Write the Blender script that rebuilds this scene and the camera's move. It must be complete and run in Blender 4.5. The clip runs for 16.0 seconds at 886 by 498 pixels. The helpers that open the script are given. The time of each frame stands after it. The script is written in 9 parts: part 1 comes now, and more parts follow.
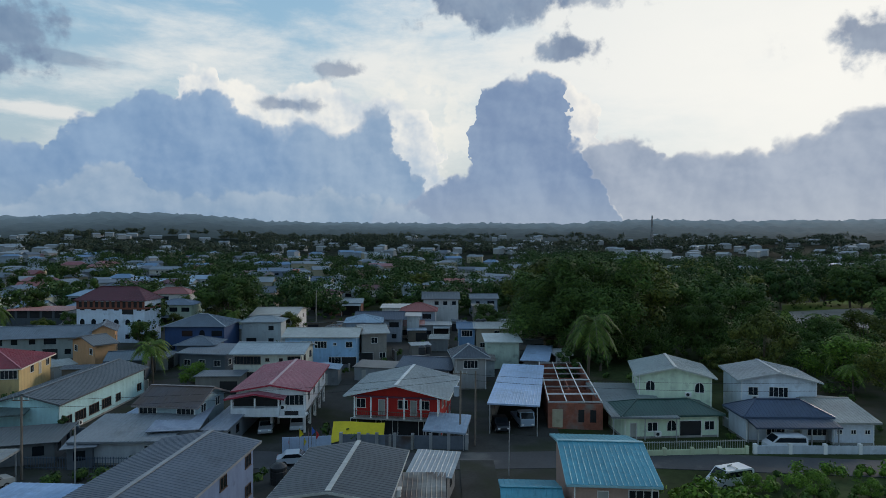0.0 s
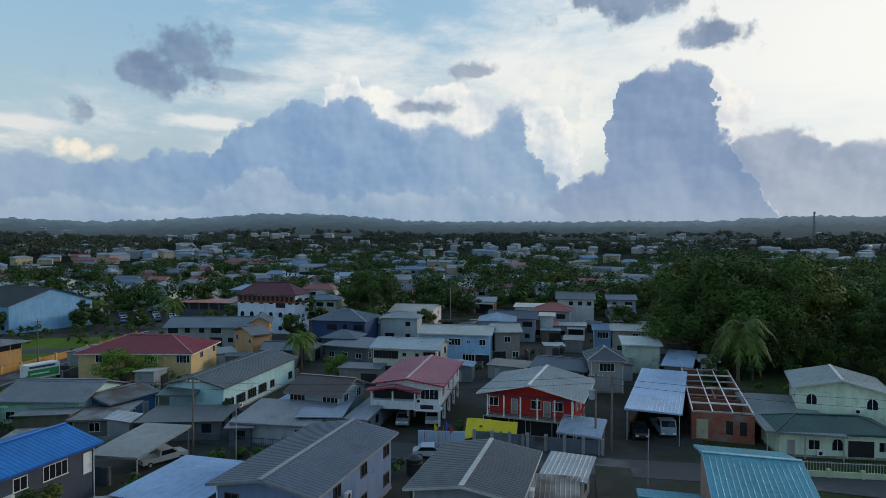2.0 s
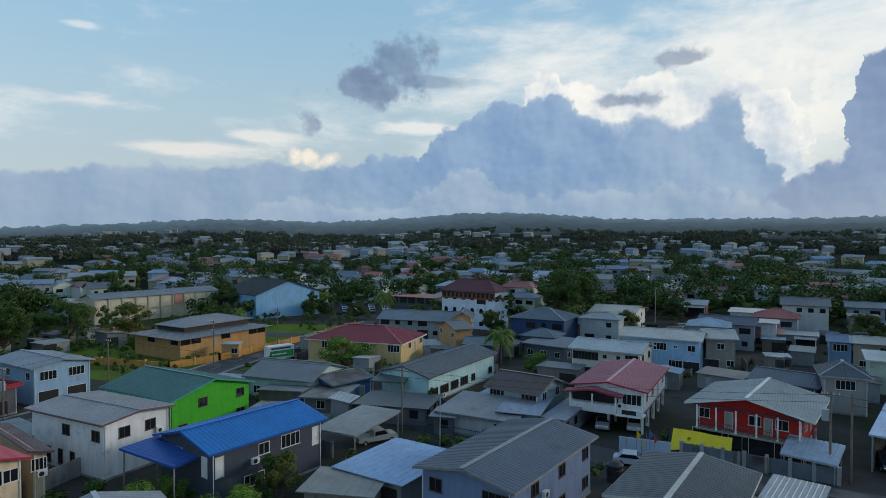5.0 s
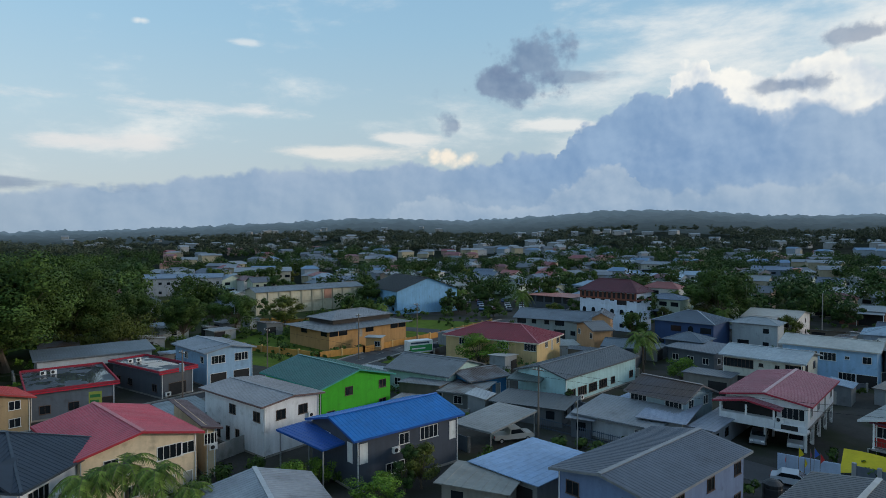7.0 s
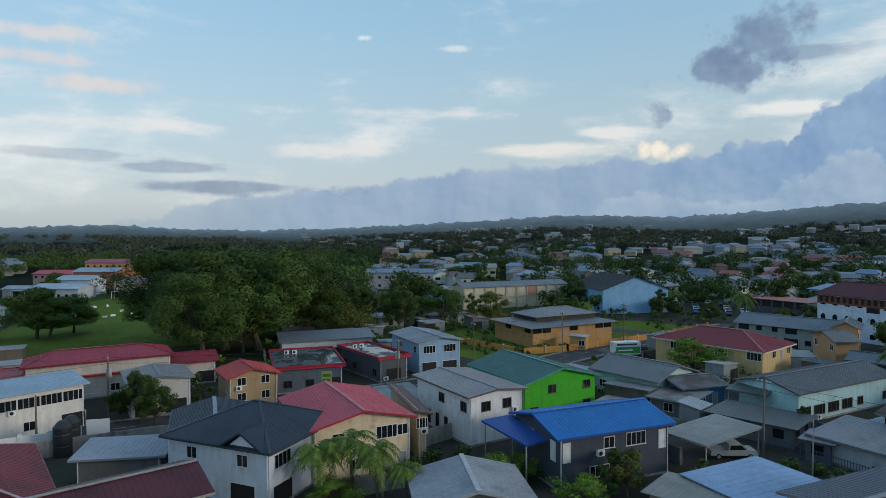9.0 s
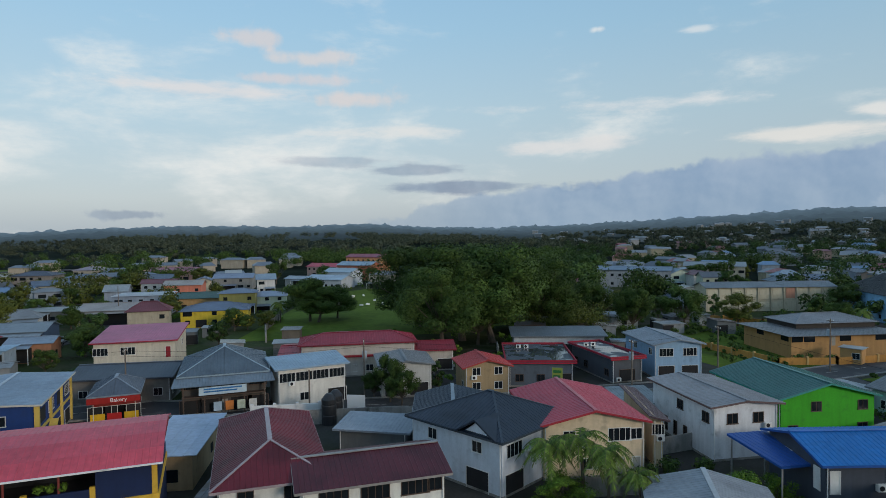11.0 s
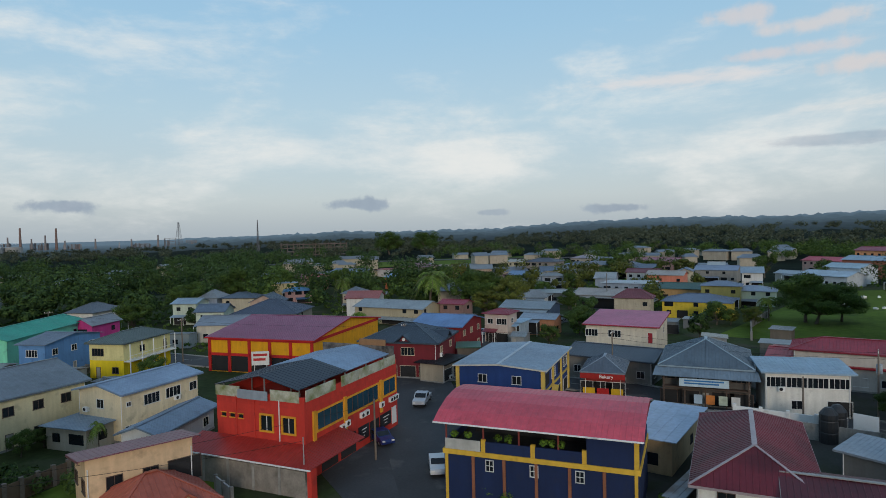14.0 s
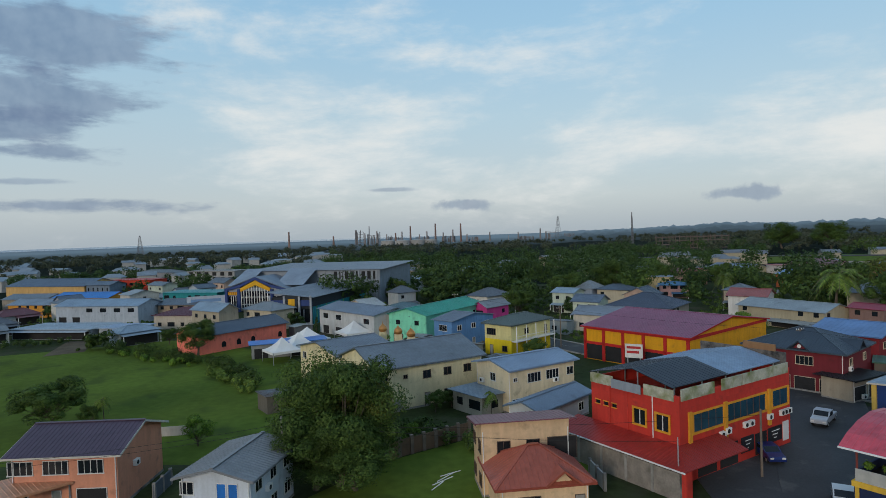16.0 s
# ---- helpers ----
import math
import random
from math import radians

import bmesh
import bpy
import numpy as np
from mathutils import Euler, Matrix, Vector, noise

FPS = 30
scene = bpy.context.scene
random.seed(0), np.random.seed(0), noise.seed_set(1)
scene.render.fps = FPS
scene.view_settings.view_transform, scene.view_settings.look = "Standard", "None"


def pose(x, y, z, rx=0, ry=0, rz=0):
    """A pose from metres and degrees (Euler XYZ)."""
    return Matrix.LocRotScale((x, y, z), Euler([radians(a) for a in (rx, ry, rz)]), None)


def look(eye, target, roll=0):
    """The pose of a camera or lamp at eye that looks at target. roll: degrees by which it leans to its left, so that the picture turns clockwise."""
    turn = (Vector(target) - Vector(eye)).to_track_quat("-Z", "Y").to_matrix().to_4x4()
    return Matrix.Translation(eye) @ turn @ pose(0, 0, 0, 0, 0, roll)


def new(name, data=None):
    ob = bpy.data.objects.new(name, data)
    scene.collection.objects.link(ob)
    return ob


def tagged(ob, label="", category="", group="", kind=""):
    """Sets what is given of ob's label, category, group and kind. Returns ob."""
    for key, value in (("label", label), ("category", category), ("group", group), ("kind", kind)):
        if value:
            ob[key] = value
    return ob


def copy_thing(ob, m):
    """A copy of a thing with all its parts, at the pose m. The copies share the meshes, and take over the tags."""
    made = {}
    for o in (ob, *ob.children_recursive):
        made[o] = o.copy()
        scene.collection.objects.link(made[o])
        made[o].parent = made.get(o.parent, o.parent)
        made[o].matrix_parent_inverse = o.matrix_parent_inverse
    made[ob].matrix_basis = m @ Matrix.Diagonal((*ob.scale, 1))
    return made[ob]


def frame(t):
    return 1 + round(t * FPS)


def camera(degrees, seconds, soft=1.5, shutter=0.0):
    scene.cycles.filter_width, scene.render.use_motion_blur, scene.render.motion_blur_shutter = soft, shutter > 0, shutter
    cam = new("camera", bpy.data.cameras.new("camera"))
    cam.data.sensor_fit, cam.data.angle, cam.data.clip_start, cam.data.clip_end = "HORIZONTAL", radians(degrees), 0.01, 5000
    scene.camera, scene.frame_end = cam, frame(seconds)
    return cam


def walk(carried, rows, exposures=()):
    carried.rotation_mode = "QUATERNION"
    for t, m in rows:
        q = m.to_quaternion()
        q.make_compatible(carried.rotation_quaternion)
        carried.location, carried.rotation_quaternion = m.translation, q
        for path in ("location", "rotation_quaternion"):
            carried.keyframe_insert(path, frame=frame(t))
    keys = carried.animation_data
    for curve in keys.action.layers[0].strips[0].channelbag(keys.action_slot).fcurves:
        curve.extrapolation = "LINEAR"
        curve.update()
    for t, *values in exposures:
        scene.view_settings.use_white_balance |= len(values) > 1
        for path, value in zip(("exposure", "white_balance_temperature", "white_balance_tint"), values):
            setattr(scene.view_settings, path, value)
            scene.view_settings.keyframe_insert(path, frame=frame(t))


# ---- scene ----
cam = camera(71.14, 16.0, soft=0.35)
EYE = (0.0, 0.0, 26.0)
# seconds, tilt, lean, heading: the drone hangs still and turns to its left
PATH = [
    (0.0, 89.070, -0.168, 0.001),
    (0.5, 89.038, -0.125, 2.588),
    (1.0, 89.004, -0.082, 6.075),
    (1.5, 88.968, -0.053, 9.189),
    (2.0, 88.947, -0.075, 12.279),
    (2.5, 88.932, -0.037, 15.373),
    (3.0, 88.900, -0.037, 18.460),
    (3.5, 88.856, -0.023, 21.307),
    (4.0, 88.844, -0.010, 24.393),
    (6.5, 88.687, 0.064, 39.876),
    (7.0, 88.652, 0.076, 43.124),
    (7.5, 88.620, 0.087, 46.489),
    (8.0, 88.559, 0.108, 51.278),
    (8.5, 88.523, 0.132, 56.553),
    (9.0, 88.460, 0.218, 61.839),
    (11.5, 88.272, 0.711, 88.701),
    (12.0, 88.238, 0.759, 94.945),
    (12.5, 88.195, 0.880, 102.188),
    (13.0, 88.184, 1.084, 109.896),
    (13.5, 88.192, 1.188, 117.668),
    (14.0, 88.220, 1.345, 125.486),
    (14.5, 88.262, 1.439, 133.278),
    (15.0, 88.316, 1.551, 141.084),
    (15.5, 88.389, 1.660, 149.349),
    (16.0, 88.504, 1.902, 159.112),
]
walk(cam, [(t, pose(*EYE, a, b, c)) for t, a, b, c in PATH], [(0.0, 0.0), (2.5, 0.08), (4.5, 0.10), (8.5, 0.10), (11.5, 0.0), (16.0, -0.02)])

# ---- light ----
SUN_AZ, SUN_EL = -48.0, 14.0


def hexrgb(h):
    """A display colour such as '8fa3b0' as linear values."""
    c = [int(h[i:i + 2], 16) / 255 for i in (0, 2, 4)]
    return tuple(v / 12.92 if v < 0.04045 else ((v + 0.055) / 1.055) ** 2.4 for v in c)


sun_data = bpy.data.lights.new("sun", "SUN")
sun_data.energy, sun_data.angle, sun_data.color = 1.2, radians(12), (1.0, 0.88, 0.75)
sun = new("sun", sun_data)
sa, se = radians(SUN_AZ), radians(SUN_EL)
sun.matrix_world = look((0, 0, 0), (math.sin(sa) * math.cos(se), -math.cos(sa) * math.cos(se), -math.sin(se)))

world = bpy.data.worlds.new("evening_sky")
scene.world = world
world.use_nodes = True
wn, wl = world.node_tree.nodes, world.node_tree.links
wn.clear()


def wmath(op, a, b=None, c=None):
    n = wn.new("ShaderNodeMath")
    n.operation = op
    for i, v in enumerate((a, b, c)):
        if v is None:
            continue
        if isinstance(v, (int, float)):
            n.inputs[i].default_value = v
        else:
            wl.new(v, n.inputs[i])
    return n.outputs[0]


def wramp(value, lo, hi, out_lo=0.0, out_hi=1.0, kind="SMOOTHSTEP"):
    n = wn.new("ShaderNodeMapRange")
    n.interpolation_type = kind
    for i, v in enumerate((value, lo, hi, out_lo, out_hi)):
        if isinstance(v, (int, float)):
            n.inputs[i].default_value = v
        else:
            wl.new(v, n.inputs[i])
    return n.outputs[0]


def wmix(fac, a, b, blend="MIX"):
    n = wn.new("ShaderNodeMix")
    n.data_type, n.blend_type = "RGBA", blend
    for i, v in ((0, fac), (6, a), (7, b)):
        if isinstance(v, (int, float)):
            n.inputs[i].default_value = v
        elif isinstance(v, tuple):
            n.inputs[i].default_value = (*v, 1)
        else:
            wl.new(v, n.inputs[i])
    return n.outputs[2]


def wnoise(vec, scale, detail=6, rough=0.55, lac=2.0):
    n = wn.new("ShaderNodeTexNoise")
    n.inputs["Scale"].default_value, n.inputs["Detail"].default_value = scale, detail
    n.inputs["Roughness"].default_value, n.inputs["Lacunarity"].default_value = rough, lac
    wl.new(vec, n.inputs["Vector"])
    return n.outputs[0]


sky = wn.new("ShaderNodeTexSky")
sky.sky_type, sky.sun_disc = "NISHITA", False
sky.sun_elevation, sky.sun_rotation = radians(SUN_EL), radians(-SUN_AZ)
sky.air_density, sky.dust_density, sky.ozone_density = 1.0, 2.0, 1.5
coord = wn.new("ShaderNodeTexCoord").outputs["Generated"]
sep = wn.new("ShaderNodeSeparateXYZ")
wl.new(coord, sep.inputs[0])
# heading in degrees to the left of ahead, cut behind the sun; height in degrees
turned = wmath("ARCTAN2", wmath("SUBTRACT", wmath("MULTIPLY", sep.outputs[0], -0.259), wmath("MULTIPLY", sep.outputs[1], 0.966)),
               wmath("SUBTRACT", wmath("MULTIPLY", sep.outputs[0], -0.966), wmath("MULTIPLY", sep.outputs[1], -0.259)))
AZ = wmath("ADD", wmath("MULTIPLY", turned, 57.2958), 75.0)
EL = wmath("MULTIPLY", wmath("ARCSINE", sep.outputs[2]), 57.2958)
comb = wn.new("ShaderNodeCombineXYZ")
wl.new(AZ, comb.inputs[0]), wl.new(EL, comb.inputs[1])
flat = comb.outputs[0]


def bump(az, el, wide, high, amount=1.0):
    """A soft patch of the sky, widths in degrees."""
    a = wmath("POWER", wmath("DIVIDE", wmath("SUBTRACT", AZ, az), wide), 2.0)
    b = wmath("POWER", wmath("DIVIDE", wmath("SUBTRACT", EL, el), high), 2.0)
    return wmath("MULTIPLY", wmath("EXPONENT", wmath("MULTIPLY", wmath("ADD", a, b), -1.0)), amount)


def hump(az, wide, amount):
    a = wmath("POWER", wmath("DIVIDE", wmath("SUBTRACT", AZ, az), wide), 2.0)
    return wmath("MULTIPLY", wmath("EXPONENT", wmath("MULTIPLY", a, -1.0)), amount)


def total(items):
    out = items[0]
    for i in items[1:]:
        out = wmath("ADD", out, i)
    return out


def shifted(vec, x, y, amount=None):
    n = wn.new("ShaderNodeVectorMath")
    n.operation = "ADD" if amount is None else "MULTIPLY_ADD"
    wl.new(vec, n.inputs[0])
    n.inputs[1].default_value = (x, y, 0)
    if amount is not None:
        wl.new(amount, n.inputs[2])
    return n.outputs[0]


def colour_noise(vec, scale, detail):
    n = wn.new("ShaderNodeTexNoise")
    n.inputs["Scale"].default_value, n.inputs["Detail"].default_value = scale, detail
    wl.new(vec, n.inputs["Vector"])
    return n.outputs["Color"]


def cells(vec, scale):
    """Rounded heads of cloud: high in the middle of each cell."""
    n = wn.new("ShaderNodeTexVoronoi")
    n.voronoi_dimensions, n.feature = "2D", "SMOOTH_F1"
    n.inputs["Scale"].default_value, n.inputs["Smoothness"].default_value = scale, 0.18
    wl.new(vec, n.inputs["Vector"])
    return wmath("SUBTRACT", 0.42, n.outputs["Distance"])


def lumps(vec, layers):
    """Cauliflower relief: round heads carrying smaller heads."""
    return total([wmath("MULTIPLY", cells(vec, k), w) for k, w in layers])


def warped(vec):
    return shifted(colour_noise(vec, 0.2, 2), 1.2, 1.2, vec)


def profile(points, along, top_el=20.0):
    """Height of a cloud's upper edge along the horizon."""
    lo, hi = points[0][0], points[-1][0]
    r = wn.new("ShaderNodeValToRGB")
    wl.new(wramp(along, lo, hi, kind="LINEAR"), r.inputs[0])
    e = r.color_ramp.elements
    for k, (a, h) in enumerate(points):
        q = e[0] if k == 0 else e[len(e) - 1] if k == len(points) - 1 else e.new((a - lo) / (hi - lo))
        q.color = (*(max(0.0, h + 3) / (top_el + 3),) * 3, 1)
    return wmath("SUBTRACT", wmath("MULTIPLY", r.outputs[0], top_el + 3), 3.0)


stretch = wn.new("ShaderNodeMapping")
stretch.inputs["Scale"].default_value = (0.28, 1.0, 1.0)
stretch.inputs["Rotation"].default_value = (0, 0, radians(-5))
wl.new(flat, stretch.inputs[0])
fan_map = wn.new("ShaderNodeMapping")
fan_map.inputs["Scale"].default_value = (0.40, 1.0, 1.0)
fan_map.inputs["Rotation"].default_value = (0, 0, radians(14))
wl.new(flat, fan_map.inputs[0])
billow = wnoise(flat, 0.12, 5, 0.5)
billow_fine = wnoise(flat, 0.36, 8, 0.58)
torn = wnoise(flat, 0.30, 9, 0.60)
streak_fine = wnoise(stretch.outputs[0], 0.36, 9, 0.62)
fan_bent = shifted(colour_noise(fan_map.outputs[0], 0.07, 3), 6.0, 3.0, fan_map.outputs[0])
fan_noise = wnoise(fan_bent, 0.17, 11, 0.62)
HEADS = ((0.24, 1.7), (0.55, 1.2), (1.25, 0.65), (2.9, 0.28))
puffs = lumps(warped(flat), HEADS)
puffs_lit = lumps(warped(shifted(flat, -0.45, 0.4)), HEADS)
broad = lumps(warped(flat), ((0.12, 1.0), (0.3, 0.4)))
broad_lit = lumps(warped(shifted(flat, -1.6, 1.3)), ((0.12, 1.0), (0.3, 0.4)))
slope = total([wmath("MULTIPLY", wmath("SUBTRACT", broad, broad_lit), 1.0), wmath("MULTIPLY", wmath("SUBTRACT", puffs, puffs_lit), 0.34), wmath("MULTIPLY", wmath("SUBTRACT", billow, 0.5), 0.7)])
relief = wramp(slope, -0.75, 0.80)
ragged_edge = total([puffs, wmath("MULTIPLY", wmath("SUBTRACT", billow_fine, 0.5), 0.3), -0.1])
# the flanks of a tower are as lumpy as its top
ragged_az = wmath("ADD", AZ, wmath("MULTIPLY", lumps(warped(shifted(flat, 31.0, 17.0)), HEADS), 0.85))

nishita = wmix(1.0, sky.outputs[0], (0.11, 0.11, 0.115), "MULTIPLY")
grade = wn.new("ShaderNodeValToRGB")
wl.new(wramp(EL, -2, 80, kind="LINEAR"), grade.inputs[0])
grade.color_ramp.elements[0].position, grade.color_ramp.elements[0].color = 0.0, (0.38, 0.45, 0.52, 1)
grade.color_ramp.elements[1].position, grade.color_ramp.elements[1].color = 1.0, (0.30, 0.44, 0.63, 1)
for p, c in ((0.06, (0.53, 0.60, 0.64)), (0.15, (0.46, 0.62, 0.71)), (0.24, (0.355, 0.58, 0.755)), (0.33, (0.285, 0.525, 0.76)), (0.5, (0.31, 0.49, 0.70))):
    e = grade.color_ramp.elements.new(p)
    e.color = (*c, 1)
clear = wmix(1.0, wmix(0.8, nishita, grade.outputs[0]), wramp(AZ, 30, 100, 0.95, 1.07), "MULTIPLY")
# thin high veil: a fan towards the sun, another on the far side
fan = total([bump(12, 15, 20, 6, 0.24), bump(-27, 18, 24, 13, 0.5), bump(35, 10, 12, 4, 0.14), bump(66, 9, 22, 4, 0.10), bump(102, 9, 20, 6, 0.20), bump(135, 7, 26, 6, 0.12), bump(168, 13, 18, 8, 0.20), bump(150, 4, 40, 4, 0.05)])
veil = wramp(total([wmath("MULTIPLY", fan_noise, 0.95), wmath("MULTIPLY", streak_fine, 0.35), fan, -0.16]), 0.54, 0.90)
sky_color = wmix(wmath("MULTIPLY", veil, 0.9), clear, (0.82, 0.83, 0.81))
# glow behind which the low sun stands
sky_color = wmix(wmath("MULTIPLY", bump(-32, 14, 22, 13, 0.95), wramp(fan_noise, 0.25, 0.6, 0.75, 1.0)), sky_color, (0.95, 0.94, 0.89))
sky_color = wmix(wmath("MULTIPLY", bump(2.5, 10.5, 6, 5.5, 0.9), wramp(puffs, -0.2, 0.3, 0.6, 1.0)), sky_color, (0.93, 0.90, 0.82))
# streaks and fair-weather puffs
for az, el, wide, high, tone, grain in ((99.9, 16.5, 3.4, 0.9, (0.66, 0.63, 0.64), 0), (95.0, 15.2, 5.0, 0.8, (0.68, 0.65, 0.65), 0), (95.5, 13.4, 6.5, 0.7, (0.66, 0.63, 0.65), 0), (91.0, 11.8, 5.0, 0.9, (0.70, 0.65, 0.64), 0), (103, 12.2, 9, 0.9, (0.74, 0.72, 0.72), 1),
                                        (66, 10.8, 12, 0.9, (0.72, 0.74, 0.75), 1), (72, 7.4, 8, 0.8, (0.72, 0.72, 0.72), 1), (52, 7.4, 9, 0.8, (0.78, 0.76, 0.72), 1), (47, 8.8, 4, 0.7, (0.76, 0.76, 0.74), 1), (69, 17.2, 0.9, 0.4, (0.86, 0.85, 0.82), 0), (60.5, 16.4, 1.5, 0.4, (0.66, 0.72, 0.76), 1), (88, 9.0, 12, 0.9, (0.74, 0.75, 0.74), 1),
                                        (33, 9.8, 6, 0.8, (0.80, 0.80, 0.78), 1)):
    m = wramp(total([bump(az, el, wide, high, 0.85 if grain else 1.0), wmath("MULTIPLY", wmath("SUBTRACT", streak_fine if grain else billow_fine, 0.5), 2.0), wmath("MULTIPLY", wmath("SUBTRACT", fan_noise, 0.5), 1.0)]), 0.30, 0.90 if grain else 1.05)
    m = wmath("MULTIPLY", m, wramp(bump(az, el, wide * 1.6, high * 1.6), 0.05, 0.45))
    sky_color = wmix(wmath("MULTIPLY", m, 0.8), sky_color, tone)


def bank(color, points, dark, light, rim_tone, rim_width, rim_amount, cover=0.97, amp=1.0, soft=0.55):
    """Lays one bank of cumulus with a lumpy upper edge over the sky."""
    depth = wmath("SUBTRACT", wmath("ADD", profile(points, ragged_az), wmath("MULTIPLY", ragged_edge, amp)), EL)
    tone = wmix(relief, dark, light)
    rim = wmath("MULTIPLY", wmath("MULTIPLY", wramp(depth, 0.0, rim_width, 1.0, 0.0), wramp(relief, 0.2, 0.8, 0.25, 1.0)), rim_amount)
    tone = wmix(rim, tone, rim_tone)
    return wmix(wmath("MULTIPLY", wramp(depth, -0.05, soft), cover), color, tone)


SUNLIT = (0.95, 0.92, 0.85)
low = wramp(EL, 0.0, 6.5, 0.75, 0.0)
# white towers behind the bank
sky_color = bank(sky_color, ((-1.5, -3.0), (-0.3, 5.4), (0.8, 9.5), (1.8, 12.0), (3.4, 12.5), (5.4, 12.8), (7.5, 12.6), (9.3, 13.5), (10.5, 14.2), (12.5, 14.1), (14.5, 13.5), (15.5, 12.7), (16.4, 13.3), (17.9, 14.0), (19.0, 13.4), (20.0, 13.5), (20.5, 14.9), (21.8, 14.6), (22.7, 13.7), (23.8, 11.7), (26.0, 6.0), (28.0, -3.0)),
                 (0.44, 0.54, 0.66), (0.92, 0.90, 0.84), SUNLIT, 1.6, 0.8, 0.92, 0.55)
sky_color = bank(sky_color, ((-20.5, -3.0), (-18.0, 4.4), (-16.5, 5.9), (-15.1, 7.7), (-13.9, 9.2), (-13.6, 11.7), (-12.8, 12.9), (-11.6, 13.9), (-10.3, 14.9), (-9.0, 14.3), (-6.0, -3.0)), (0.50, 0.56, 0.64), (0.93, 0.90, 0.84), SUNLIT, 2.0, 0.9, 0.92, 0.5)
# the long blue bank along the horizon
bank_dark = wmix(wramp(AZ, 10, 17, 1.0, 0.0), (0.178, 0.298, 0.488), (0.225, 0.34, 0.505))
bank_light = wmix(wramp(AZ, 10, 17, 1.0, 0.0), (0.275, 0.402, 0.58), (0.325, 0.44, 0.59))
bank_dark, bank_light = (wmix(wramp(AZ, 32, 50, 0.0, 0.9), c, (0.25, 0.36, 0.51) if i == 0 else (0.33, 0.43, 0.56)) for i, c in enumerate((bank_dark, bank_light)))
bank_dark, bank_light = wmix(low, bank_dark, (0.24, 0.345, 0.47)), wmix(low, bank_light, (0.32, 0.42, 0.53))
sky_color = bank(sky_color, ((-2.5, -3.0), (2.3, 6.4), (3.5, 7.1), (4.0, 9.4), (4.9, 11.7), (6.5, 12.0), (8.0, 11.1), (9.5, 10.2), (11.5, 10.9), (13.5, 10.5), (15.0, 9.7), (16.2, 10.3), (17.9, 10.9), (19.3, 12.2), (21.6, 12.9), (23.8, 12.1), (25.1, 12.4), (26.5, 12.1), (28.0, 11.1), (29.6, 10.1), (31.0, 9.6), (32.3, 7.7), (34.1, 8.2), (37.0, 7.6),
                             (41.6, 6.0), (44.8, 6.6), (49.4, 6.4), (55.3, 6.2), (62.3, 5.5), (70.6, 4.3), (84, 3.0), (100, -2.5)), bank_dark, bank_light, SUNLIT, 1.3, wmath("ADD", hump(8, 7, 0.8), 0.06), wramp(AZ, 70, 96, 0.97, 0.25), wramp(AZ, 30, 50, 0.75, 0.45))
# the tower and the bank on the sun's side
tower_dark, tower_light = wmix(low, (0.18, 0.265, 0.43), (0.33, 0.40, 0.50)), wmix(low, (0.27, 0.365, 0.52), (0.38, 0.45, 0.545))
sky_color = bank(sky_color, ((-40.0, 12.0), (-35.4, 10.4), (-33.0, 10.0), (-31.2, 9.1), (-29.6, 8.2), (-28.2, 8.2), (-27.4, 7.5), (-25.1, 7.5), (-20.7, 8.1), (-19.1, 7.9), (-18.4, 8.6), (-17.2, 9.2), (-16.0, 9.4), (-14.8, 9.3), (-13.6, 9.2), (-12.6, 7.5), (-11.6, 4.3), (-9.0, -3.0)),
                 wmix(low, (0.27, 0.335, 0.45), (0.40, 0.45, 0.53)), wmix(low, (0.40, 0.46, 0.56), (0.46, 0.51, 0.58)), SUNLIT, 1.0, 0.75, 0.97, 0.6)
sky_color = bank(sky_color, ((-17.5, -3.0), (-16.1, 1.7), (-15.1, 4.2), (-14.1, 6.2), (-13.3, 7.8), (-12.8, 8.8), (-11.8, 9.8), (-11.3, 11.3), (-11.1, 13.7), (-10.3, 14.7), (-9.3, 15.6), (-8.3, 15.3), (-7.5, 14.4), (-6.0, 14.7), (-3.9, 14.2), (-3.2, 13.7), (-2.6, 7.2), (-0.8, 6.0), (1.2, 4.4), (6.0, 2.5), (9.0, -3.0)),
                 tower_dark, tower_light, SUNLIT, 1.0, wramp(AZ, -9, -4, 0.85, 0.15), 0.97, 0.6)
# paler heads low in front
sky_color = bank(sky_color, ((-5, -3.0), (1.3, 2.8), (4.4, 3.5), (8.5, 4.0), (10.5, 4.7), (13.5, 4.1), (16.9, 4.5), (20.2, 3.6), (24.2, 3.9), (25.6, 4.7), (25.9, 5.7), (27.2, 6.1), (28.2, 6.6), (29.6, 5.8), (30.8, 5.4), (31.9, 4.5), (33.4, 3.3), (38, 2.4), (44, 4.0), (47, 2.6), (56, -3.0)),
                 (0.25, 0.36, 0.50), (0.38, 0.475, 0.585), (0.46, 0.54, 0.62), 1.5, 0.6, wramp(EL, 0.5, 3.0, 0.25, 0.75), 0.6, 0.5)
# a head lit warm by the low sun
sky_color = wmix(wramp(total([bump(42.6, 6.9, 3.2, 1.1, 0.9), wmath("MULTIPLY", puffs, 0.3)]), 0.50, 0.9), sky_color, (0.86, 0.79, 0.68))
